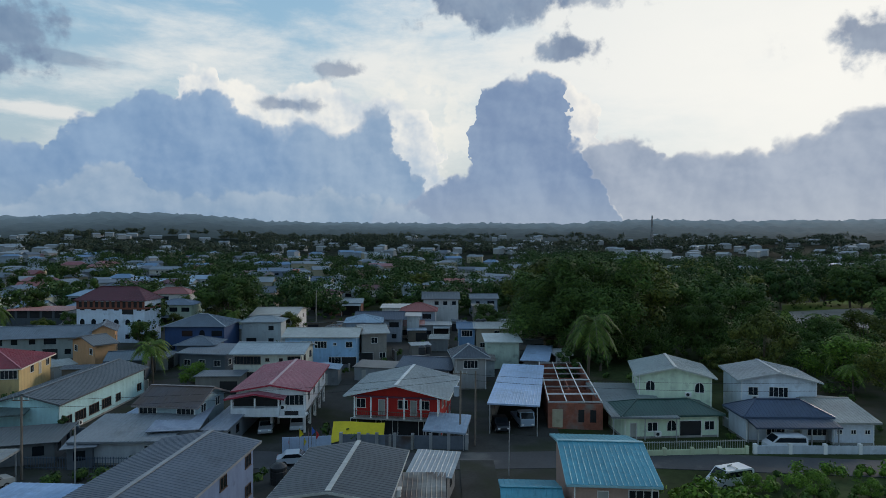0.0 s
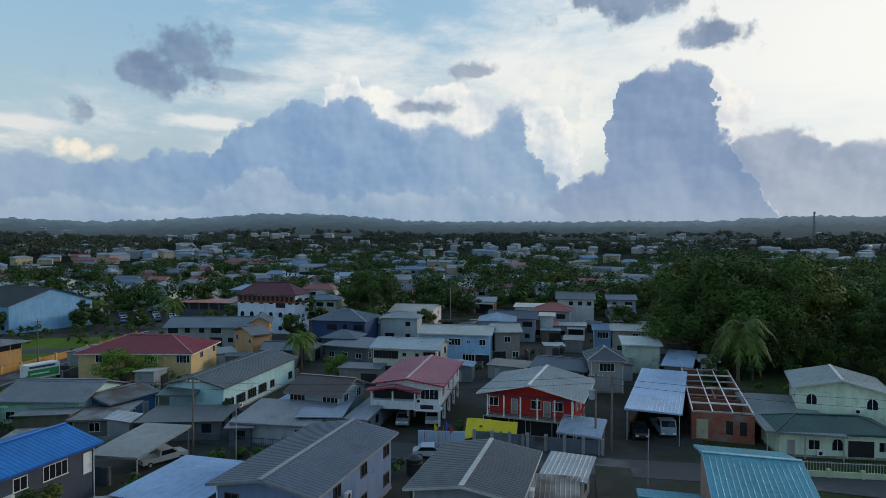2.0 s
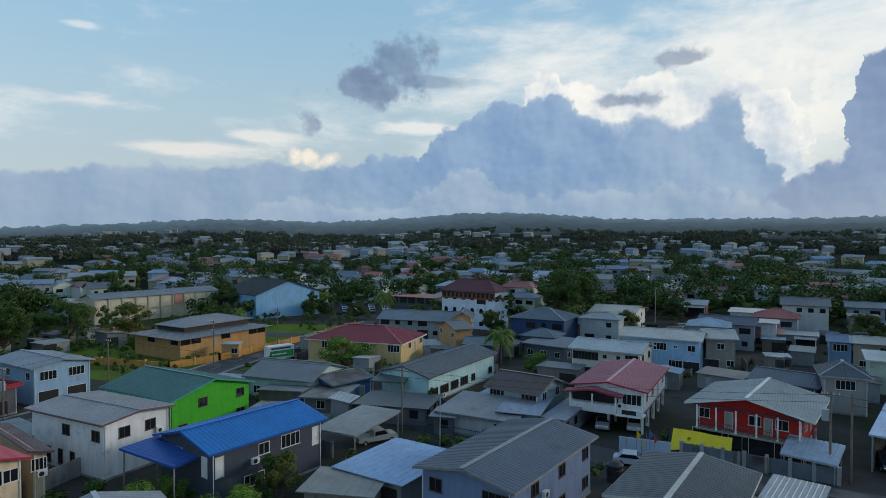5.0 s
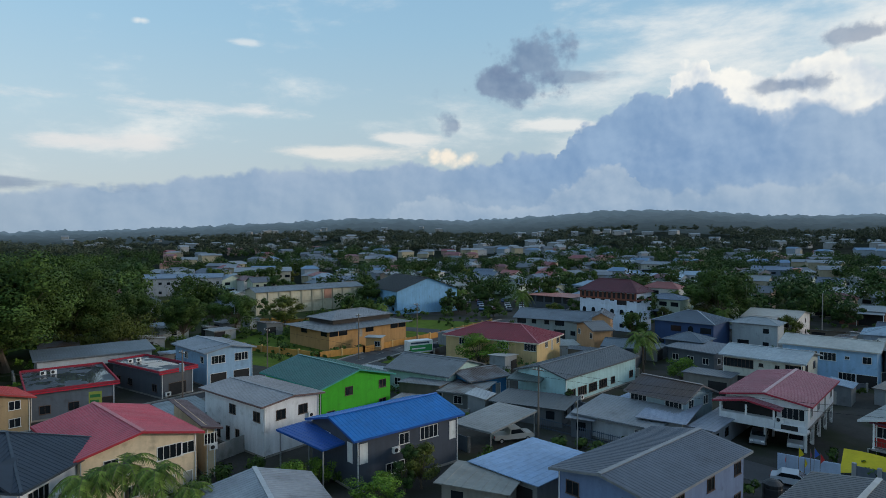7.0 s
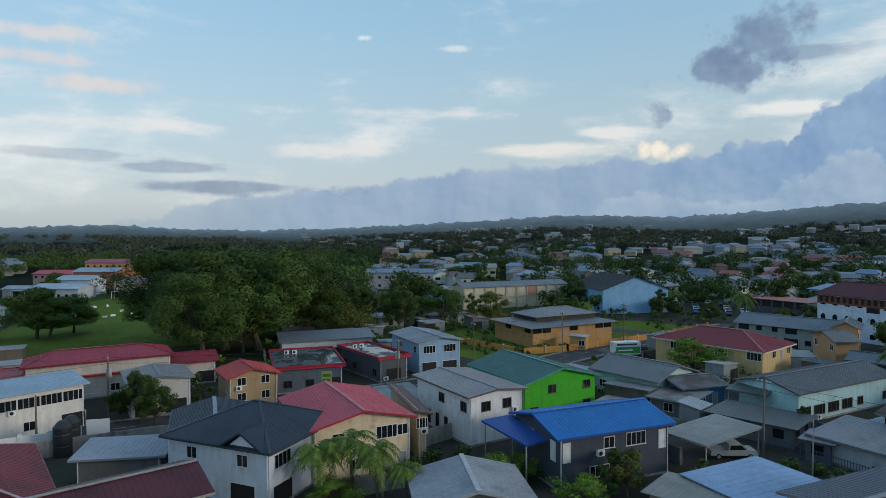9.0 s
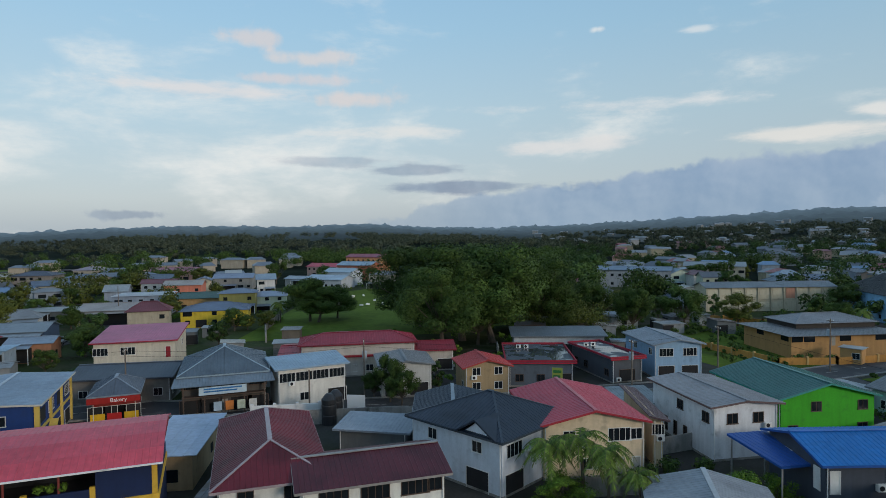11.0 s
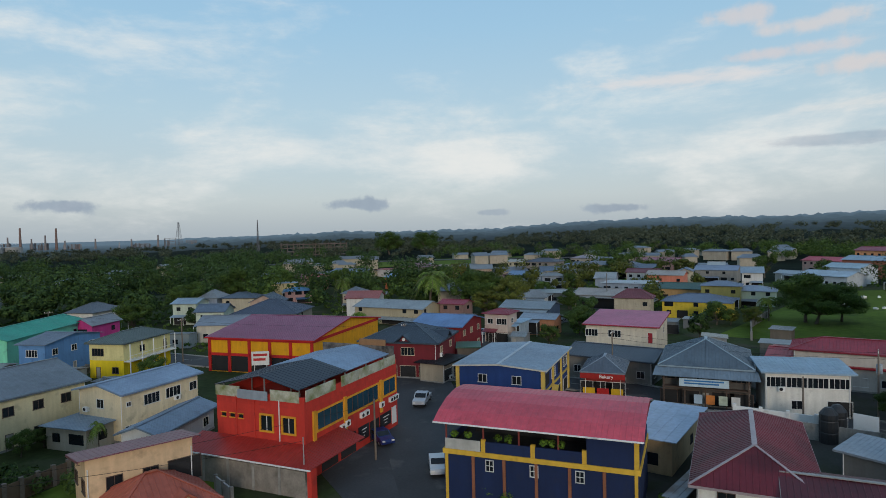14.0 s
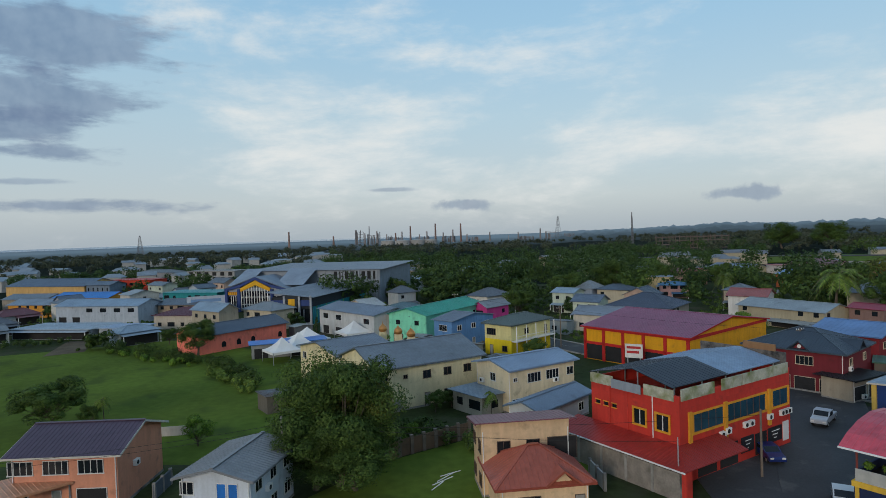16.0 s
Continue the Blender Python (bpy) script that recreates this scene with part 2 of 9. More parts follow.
# torn grey clouds above the bank and low over the far side
TORN_HIGH = ((-4.4, 20.8, 5.6, 2.6, 0, 1.0), (-13.5, 21.0, 4.0, 1.0, 0, 0.7), (-10.8, 16.5, 3.1, 1.2, 0, 1.0), (34.6, 15.4, 2.6, 2.0, 0, 0.9), (37.0, 13.2, 3.6, 1.3, 0, 1.0), (32.4, 13.9, 3.0, 0.5, 1, 0.8), (42.3, 10.2, 1.0, 1.0, 0, 0.8), (9.5, 14.9, 2.2, 0.6, 0, 0.7), (14.3, 11.8, 3.0, 0.6, 0, 0.8), (-34.5, 15.2, 3.2, 1.5, 0, 0.9), (93.3, 6.3, 3.6, 0.4, 1, 0.5), (85.6, 5.5, 3.8, 0.45, 1, 0.7))
TORN_LOW = ((81.0, 4.0, 9.0, 0.55, 1, 0.9), (109.9, 1.6, 2.8, 0.35, 2, 0.6), (121.2, 1.5, 2.0, 0.3, 2, 0.5), (133.0, 2.5, 3.0, 0.5, 2, 0.75), (157.0, 2.6, 2.2, 0.5, 2, 0.75), (190.5, 15.8, 7.5, 2.4, 1, 1.0), (192.0, 11.6, 6.5, 2.0, 1, 1.0), (193.5, 9.2, 5.0, 1.4, 1, 1.0), (191.9, 7.3, 4.5, 0.8, 1, 1.0), (190, 3.1, 7.0, 0.6, 1, 0.9), (193, 5.0, 3.0, 0.3, 1, 0.7), (163.9, 4.1, 2.5, 0.25, 1, 0.6))
for az, el, wide, high, thin, solid_part in TORN_HIGH + TORN_LOW:
    grain = streak_fine if thin == 1 else billow_fine if thin else torn
    ragged = total([bump(az, el, wide * 1.15, high * 1.15, 1.05), wmath("MULTIPLY", wmath("SUBTRACT", grain, 0.5), 2.4 if thin else 1.9), wmath("MULTIPLY", puffs, 0.0 if thin else 0.28)])
    m = wmath("MULTIPLY", wramp(ragged, 0.30, 0.80), wramp(bump(az, el, wide * 1.7, high * 1.7), 0.10, 0.45))
    sky_color = wmix(wmath("MULTIPLY", m, solid_part * (0.75 if thin else 0.9)), sky_color, wmix(relief, (0.125, 0.19, 0.32), (0.25, 0.33, 0.45)))
back = wn.new("ShaderNodeBackground")
wl.new(sky_color, back.inputs[0])
back.inputs[1].default_value = 1.0
wl.new(back.outputs[0], wn.new("ShaderNodeOutputWorld").inputs[0])

# ---- materials ----
MATS = {}


def material(name, color, rough=0.7, metal=0.0, vary=0.15, scale=0.6, fine=8.0, bump_size=0.0, bump_scale=30.0, streaks=0.0, dirt=None, dirt_amount=0.0, dirt_scale=0.5, spec=0.4, random=0.08, glass=False):
    """A painted, plastered, leafy or metal surface with variation at two scales, optional grime and relief."""
    if name in MATS:
        return MATS[name]
    m = bpy.data.materials.new(name)
    MATS[name] = m
    m.use_nodes = True
    n, l = m.node_tree.nodes, m.node_tree.links
    p = n["Principled BSDF"]
    p.inputs["Roughness"].default_value, p.inputs["Metallic"].default_value = rough, metal
    p.inputs["Specular IOR Level"].default_value = spec
    co = n.new("ShaderNodeTexCoord").outputs["Object"]
    info = n.new("ShaderNodeObjectInfo").outputs["Random"]

    def tex(scale_, detail=6, stretch_=None):
        t = n.new("ShaderNodeTexNoise")
        t.inputs["Scale"].default_value, t.inputs["Detail"].default_value = scale_, detail
        off = n.new("ShaderNodeVectorMath")
        off.operation = "ADD"
        l.new(co, off.inputs[0])
        mul = n.new("ShaderNodeMath")
        mul.operation = "MULTIPLY"
        l.new(info, mul.inputs[0])
        mul.inputs[1].default_value = 57.0
        l.new(mul.outputs[0], off.inputs[1])
        src = off.outputs[0]
        if stretch_:
            mp = n.new("ShaderNodeMapping")
            mp.inputs["Scale"].default_value = stretch_
            l.new(src, mp.inputs[0])
            src = mp.outputs[0]
        l.new(src, t.inputs[0])
        return t.outputs[0]

    def ramp(v, lo, hi, a=0.0, b=1.0):
        r = n.new("ShaderNodeMapRange")
        r.inputs[1].default_value, r.inputs[2].default_value, r.inputs[3].default_value, r.inputs[4].default_value = lo, hi, a, b
        l.new(v, r.inputs[0])
        return r.outputs[0]

    def scaled(col, v):
        x = n.new("ShaderNodeMix")
        x.data_type, x.blend_type = "RGBA", "MULTIPLY"
        x.inputs[0].default_value = 1.0
        l.new(col, x.inputs[6]) if not isinstance(col, tuple) else setattr(x.inputs[6], "default_value", (*col, 1))
        l.new(v, x.inputs[7])
        return x.outputs[2]

    c = scaled(tuple(color), ramp(tex(scale), 0.25, 0.75, 1 - vary, 1 + vary))
    c = scaled(c, ramp(tex(fine), 0.25, 0.75, 1 - vary * 0.6, 1 + vary * 0.6))
    c = scaled(c, ramp(info, 0, 1, 1 - random, 1 + random))
    if streaks:
        c = scaled(c, ramp(tex(1.0, 5, (1.7, 1.7, 0.22)), 0.35, 0.7, 1 - streaks, 1.0))
    if dirt:
        x = n.new("ShaderNodeMix")
        x.data_type = "RGBA"
        l.new(ramp(tex(dirt_scale, 9), 0.62 - 0.35 * dirt_amount, 0.8 - 0.3 * dirt_amount), x.inputs[0])
        l.new(c, x.inputs[6])
        x.inputs[7].default_value = (*dirt, 1)
        c = x.outputs[2]
    l.new(c, p.inputs["Base Color"])
    if bump_size:
        b = n.new("ShaderNodeBump")
        b.inputs["Strength"].default_value, b.inputs["Distance"].default_value = 0.6, bump_size
        l.new(tex(bump_scale), b.inputs["Height"])
        l.new(b.outputs[0], p.inputs["Normal"])
    return m


def paint(h):
    return material("paint_" + h, hexrgb(h), 0.78, 0, 0.10, 0.35, 5.0, 0.004, 20.0, streaks=0.16, dirt=tuple(v * 0.55 + 0.01 for v in hexrgb(h)), dirt_amount=0.10, dirt_scale=0.8)


def tin(h, rust=0.0):
    return material("sheet_%s_%d" % (h, rust * 10), hexrgb(h), 0.44, 0.12, 0.17, 0.22, 2.2, 0.003, 6.0, streaks=0.16, dirt=tuple(v * 0.55 for v in hexrgb(h)) if rust < 0.5 else (0.07, 0.045, 0.035), dirt_amount=0.04 + rust, dirt_scale=0.35)


M_GLASS = material("dark_window_glass", (0.012, 0.016, 0.02), 0.10, 0, 0.2, 0.8, 2.0, spec=0.3)
M_FRAME = material("white_window_frame", (0.62, 0.62, 0.6), 0.5, 0, 0.06)
M_DARKFRAME = material("brown_window_frame", (0.09, 0.06, 0.045), 0.5, 0, 0.1)
# near-black paint standing for shade in openings; also colours grilles and wires
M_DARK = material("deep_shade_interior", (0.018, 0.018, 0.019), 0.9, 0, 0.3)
M_CONCRETE = material("weathered_concrete", (0.30, 0.29, 0.27), 0.9, 0, 0.2, 0.5, 6.0, 0.006, 25, streaks=0.25, dirt=(0.06, 0.06, 0.05), dirt_amount=0.3)
M_ASPHALT = material("worn_asphalt", (0.050, 0.051, 0.054), 0.75, 0, 0.25, 0.15, 4.0, 0.004, 40, dirt=(0.13, 0.125, 0.115), dirt_amount=0.15, dirt_scale=0.25, spec=0.3)
M_BARK = material("grey_brown_bark", (0.10, 0.08, 0.06), 0.95, 0, 0.3, 2.0, 12.0, 0.02, 14)
M_STEEL = material("galvanised_steel", (0.42, 0.43, 0.44), 0.45, 0.6, 0.12)
M_WOOD = material("grey_pole_wood", (0.16, 0.13, 0.105), 0.9, 0, 0.25, 1.0, 9.0)
M_WHITE = material("white_paint_trim", (0.72, 0.72, 0.70), 0.6, 0, 0.06, dirt=(0.3, 0.3, 0.27), dirt_amount=0.1)
M_TYRE = material("black_rubber", (0.02, 0.02, 0.02), 0.8)
M_TANK = material("black_plastic_tank", (0.025, 0.027, 0.03), 0.45)


def leafy(name, color, back=None):
    m = material(name, color, 0.7, 0, 0.35, 0.25, 2.0, spec=0.12, random=0.22)
    n, l = m.node_tree.nodes, m.node_tree.links
    p = n["Principled BSDF"]
    # each spray a little lighter, darker or yellower than the next
    isl = n.new("ShaderNodeNewGeometry").outputs["Random Per Island"]
    tint = n.new("ShaderNodeValToRGB")
    l.new(isl, tint.inputs[0])
    tint.color_ramp.elements[0].color, tint.color_ramp.elements[1].color = (0.55, 0.6, 0.6, 1), (1.9, 1.65, 1.2, 1)
    mix = n.new("ShaderNodeMix")
    mix.data_type, mix.blend_type = "RGBA", "MULTIPLY"
    mix.inputs[0].default_value = 1.0
    l.new(p.inputs["Base Color"].links[0].from_socket, mix.inputs[6])
    l.new(tint.outputs[0], mix.inputs[7])
    l.new(mix.outputs[2], p.inputs["Base Color"])
    return m


LEAVES = [leafy("deep_green_leaves", (0.043, 0.080, 0.023)), leafy("olive_leaves", (0.074, 0.096, 0.027)), leafy("dark_mango_leaves", (0.034, 0.068, 0.025)), leafy("fresh_green_leaves", (0.085, 0.165, 0.028))]
M_PALM = leafy("palm_fronds", (0.075, 0.125, 0.030))

# haze over far trees is put into this greyer, bluer leaf colour
leafy("haze_tinted_leaves", (0.050, 0.066, 0.052))

# ---- builders ----
class Shape:
    """Gathers faces for one mesh."""

    def __init__(self):
        self.v, self.f = [], []

    def face(self, pts):
        i = len(self.v)
        self.v += [tuple(p) for p in pts]
        self.f.append(tuple(range(i, i + len(pts))))

    def prism(self, pts, shift):
        """The polygon pts swept by the vector shift, closed."""
        k, i = len(pts), len(self.v)
        s = Vector(shift)
        self.v += [tuple(p) for p in pts] + [tuple(Vector(p) + s) for p in pts]
        self.f.append(tuple(range(i, i + k))), self.f.append(tuple(range(i + 2 * k - 1, i + k - 1, -1)))
        for a in range(k):
            b = (a + 1) % k
            self.f.append((i + a, i + k + a, i + k + b, i + b))

    def box(self, x0, y0, z0, x1, y1, z1):
        self.prism([(x0, y0, z0), (x0, y1, z0), (x1, y1, z0), (x1, y0, z0)], (0, 0, z1 - z0))

    def bar(self, a, b, wide, high=None):
        """A square bar from a to b."""
        a, b, high = Vector(a), Vector(b), high or wide
        d = (b - a).normalized()
        s = d.cross(Vector((0, 0, 1)))
        s = (s.normalized() if s.length > 1e-3 else Vector((1, 0, 0)))
        u = s.cross(d)
        self.prism([a + s * wide / 2 + u * high / 2, a - s * wide / 2 + u * high / 2, a - s * wide / 2 - u * high / 2, a + s * wide / 2 - u * high / 2], b - a)

    def rod(self, a, b, ra, rb=None, sides=8):
        """A round, tapered rod."""
        a, b, rb = Vector(a), Vector(b), ra if rb is None else rb
        d = (b - a).normalized()
        s = d.cross(Vector((0.3, 0.1, 1)) if abs(d.z) < 0.95 else Vector((1, 0, 0))).normalized()
        u, i = d.cross(s), len(self.v)
        for c, r in ((a, ra), (b, rb)):
            self.v += [tuple(c + (s * math.cos(2 * math.pi * k / sides) + u * math.sin(2 * math.pi * k / sides)) * r) for k in range(sides)]
        self.f += [(i + k, i + (k + 1) % sides, i + sides + (k + 1) % sides, i + sides + k) for k in range(sides)]
        self.f += [tuple(range(i + sides - 1, i - 1, -1)), tuple(range(i + sides, i + 2 * sides))]

    def turned(self, rings, sides=14):
        """A turned form about z from (radius, height) pairs."""
        i = len(self.v)
        for r, z in rings:
            self.v += [(r * math.cos(2 * math.pi * k / sides), r * math.sin(2 * math.pi * k / sides), z) for k in range(sides)]
        for j in range(len(rings) - 1):
            a, b = i + j * sides, i + (j + 1) * sides
            self.f += [(a + k, a + (k + 1) % sides, b + (k + 1) % sides, b + k) for k in range(sides)]
        self.f += [tuple(range(i + sides - 1, i - 1, -1)), tuple(range(i + (len(rings) - 1) * sides, i + len(rings) * sides))]

    def mesh(self, name, mat):
        m = bpy.data.meshes.new(name)
        m.from_pydata(self.v, [], self.f)
        m.materials.append(mat)
        m.update()
        return m


def part(name, shape, mat, parent, label=""):
    ob = new(name, shape if isinstance(shape, bpy.types.Mesh) else shape.mesh(name, mat))
    ob.parent = parent
    return tagged(ob, label) if label else ob


def root(name, x, y, z, ang, label, category, group="", kind=""):
    ob = new(name)
    ob.empty_display_size = 0.3
    ob.matrix_world = pose(x, y, z, 0, 0, ang)
    return tagged(ob, label, category, group, kind)


def solid(name, shape, mat, label, category, group="", kind="", at=None):
    ob = new(name, shape.mesh(name, mat))
    if at:
        ob.matrix_world = at
    return tagged(ob, label, category, group, kind)


def slab(sh, e0, e1, t1, t0, rib=0.45, thick=0.09):
    """A ribbed sheet roof plane from the eave e0-e1 up to the edge t0-t1."""
    e0, e1, t1, t0 = (Vector(p) for p in (e0, e1, t1, t0))
    along = e1 - e0
    length = along.length
    u = along / length
    v = (t0 - e0) - u * (t0 - e0).dot(u)
    rise = v.length
    if rise < 0.05:
        return
    v /= rise
    n = u.cross(v)
    if n.z < 0:
        n = -n
    ring = [e0, e1, t1, t0] if (t1 - t0).length > 0.02 else [e0, e1, t0]
    a, b = (t0 - e0).dot(u), (t1 - e0).dot(u)

    def high(x):
        if x < a - 1e-6:
            return rise * x / a
        if x > b + 1e-6 and length - b > 0.01:
            return rise * (length - x) / (length - b)
        return rise

    stops = [(0.0, 0.0), (length, 0.0)] + [(x, 0.0) for x in (a, b) if 0.02 < x < length - 0.02]
    if rib:
        k = max(2, int(length / rib))
        for i in range(1, k):
            x = length * i / k
            stops += [(x - 0.06, 0.0), (x - 0.025, 0.035), (x + 0.025, 0.035), (x + 0.06, 0.0)]
    stops.sort()
    i0, m = len(sh.v), len(stops)
    for x, h in stops:
        p = e0 + u * x
        q = p + v * max(0.0, high(x))
        sh.v += [tuple(p + n * h), tuple(q + n * h), tuple(p - n * thick), tuple(q - n * thick)]
    for i in range(m - 1):
        c, d = i0 + 4 * i, i0 + 4 * i + 4
        sh.f += [(c, d, d + 1, c + 1), (c + 2, c + 3, d + 3, d + 2), (c, c + 2, d + 2, d), (c + 1, d + 1, d + 3, c + 3)]
    sh.f += [(i0, i0 + 1, i0 + 3, i0 + 2), (i0 + 4 * m - 4, i0 + 4 * m - 2, i0 + 4 * m - 1, i0 + 4 * m - 3)]


def roof_planes(kind, w, d, e, rise):
    a, b, top = w / 2, d / 2, e + rise
    if kind == "gx":
        return [((-a, -b, e), (a, -b, e), (a, 0, top), (-a, 0, top)), ((a, b, e), (-a, b, e), (-a, 0, top), (a, 0, top))]
    if kind == "gy":
        return [((-a, b, e), (-a, -b, e), (0, -b, top), (0, b, top)), ((a, -b, e), (a, b, e), (0, b, top), (0, -b, top))]
    if kind == "hip":
        r = max(0.0, a - b)
        q = max(0.0, b - a)
        return [((-a, -b, e), (a, -b, e), (r, -q, top), (-r, -q, top)), ((a, b, e), (-a, b, e), (-r, q, top), (r, q, top)),
                ((-a, b, e), (-a, -b, e), (-r, -q, top), (-r, q, top)), ((a, -b, e), (a, b, e), (r, q, top), (r, -q, top))]
    if kind == "sb":  # rises to the back
        return [((-a, -b, e), (a, -b, e), (a, b, top), (-a, b, top))]
    if kind == "sf":  # rises to the front
        return [((a, b, e), (-a, b, e), (-a, -b, top), (a, -b, top))]
    if kind == "sl":  # rises to the left
        return [((a, -b, e), (a, b, e), (-a, b, top), (-a, -b, top))]
    if kind == "sr":
        return [((-a, b, e), (-a, -b, e), (a, -b, top), (a, b, top))]
    return [((-a, -b, e), (a, -b, e), (a, b, e + 0.02), (-a, b, e + 0.02))]


def wall_shape(kind, a, b, z0, e, rise, inset_rise):
    """Walls up to the underside of the roof."""
    sh, lo, hi = Shape(), e + inset_rise - 0.1, e + rise - 0.1
    if kind == "gy":
        sh.prism([(-a, -b, z0), (a, -b, z0), (a, -b, lo), (0, -b, hi), (-a, -b, lo)], (0, 2 * b, 0))
    elif kind == "gx":
        sh.prism([(-a, -b, z0), (-a, -b, lo), (-a, 0, hi), (-a, b, lo), (-a, b, z0)], (2 * a, 0, 0))
    elif kind in ("sb", "sf"):
        f, g = (e - 0.05, hi) if kind == "sb" else (hi, e - 0.05)
        sh.prism([(-a, -b, z0), (-a, -b, f), (-a, b, g), (-a, b, z0)], (2 * a, 0, 0))
    elif kind in ("sl", "sr"):
        f, g = (hi, e - 0.05) if kind == "sl" else (e - 0.05, hi)
        sh.prism([(-a, -b, z0), (a, -b, z0), (a, -b, g), (-a, -b, f)], (0, 2 * b, 0))
    else:
        sh.box(-a, -b, z0, a, b, e - 0.02 if kind == "hip" else e - 0.06)
    return sh


OPENINGS = {"w": (1.35, 1.15, 1.0), "W": (2.5, 1.35, 0.9), "d": (0.95, 2.05, 0.05), "D": (3.0, 2.2, 0.05), "s": (0.7, 0.55, 1.4), "t": (0.8, 1.7, 0.7), "a": (1.3, 1.5, 0.9), "g": (4.2, 2.3, 0.05)}
PIECES = {}


def opening_meshes(key, frame_mat, door_mat):
    tag = (key, frame_mat.name, door_mat.name)
    if tag in PIECES:
        return PIECES[tag]
    w, h, _ = OPENINGS[key]
    fr, pane, t = Shape(), Shape(), 0.065
    arch = h - w / 2
    if key == "a":
        rim = [(math.cos(math.pi * i / 8), math.sin(math.pi * i / 8)) for i in range(9)]
        outer = [(-w / 2, 0), *[(-c * w / 2, arch + s * w / 2) for c, s in rim], (w / 2, 0)]
        inner = [(x * (1 - 2 * t / w), max(t, z - t)) for x, z in outer]
        for i in range(len(outer)):
            j = (i + 1) % len(outer)
            fr.prism([(outer[i][0], -0.07, outer[i][1]), (outer[j][0], -0.07, outer[j][1]), (inner[j][0], -0.07, inner[j][1]), (inner[i][0], -0.07, inner[i][1])], (0, 0.07, 0))
        fr.box(-0.03, -0.06, t, 0.03, 0, h - t)
        pane.prism([(x, -0.02, z) for x, z in inner], (0, 0.02, 0))
    else:
        fr.box(-w / 2, -0.07, 0, -w / 2 + t, 0, h), fr.box(w / 2 - t, -0.07, 0, w / 2, 0, h)
        fr.box(-w / 2 + t, -0.07, h - t, w / 2 - t, 0, h)
        if key not in "dDg":
            fr.box(-w / 2 - 0.06, -0.11, -0.08, w / 2 + 0.06, 0, 0)
            k = 2 if key in "wst" else 4
            for i in range(1, k):
                x = -w / 2 + w * i / k
                fr.box(x - 0.025, -0.05, 0, x + 0.025, 0, h - t)
        pane.box(-w / 2 + t, -0.02, 0, w / 2 - t, 0, h - t)
    # D and g are flat sheets with the inside shade painted on
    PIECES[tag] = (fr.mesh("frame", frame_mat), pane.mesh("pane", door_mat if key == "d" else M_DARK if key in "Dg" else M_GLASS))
    return PIECES[tag]


def openings(parent, wins, a, b, storeys, height, frame_mat, door_mat, far=False, z0=0.0):
    """Sets windows and doors on the four faces. wins: 'f:ww/wd r:ww', rows from the top storey down."""
    place = {"f": (0, -b, 0, 2 * a), "r": (a, 0, 90, 2 * b), "b": (0, b, 180, 2 * a), "l": (-a, 0, -90, 2 * b)}
    for item in wins.split():
        face, rows = item.split(":")
        x0, y0, turn, length = place[face]
        for j, row in enumerate(rows.split("/")):
            floor = z0 + (storeys - 1 - j) * height / storeys
            for i, key in enumerate(row):
                if key == "." or key not in OPENINGS:
                    continue
                fr, pane = opening_meshes(key, frame_mat, door_mat)
                s = (i + 0.5) / len(row) * length - length / 2
                m = pose(x0, y0, floor + OPENINGS[key][2], 0, 0, turn) @ pose(s, 0, 0)
                kind = "door" if key in "dDg" else "window"
                if far:
                    ob = part(kind, pane, None, parent)
                    ob.matrix_local = m
                    continue
                ob = part(kind, pane, None, parent)
                ob.matrix_local = m
                part("frame", fr, None, ob)


def auto_windows(w, d, storeys, only_front=False):
    k, q = max(1, int(w / 3.4)), max(1, int(d / 3.6))
    rows = []
    for j in range(storeys):
        rows.append("".join(random.choice("wwwW.") if j < storeys - 1 or random.random() > 0.3 else random.choice("dDw") for _ in range(k)))
    if only_front:
        return "f:%s" % "/".join(rows)
    side = "/".join("".join(random.choice("ww.") for _ in range(q)) for _ in range(storeys))
    return "f:%s r:%s l:%s" % ("/".join(rows), side, side)


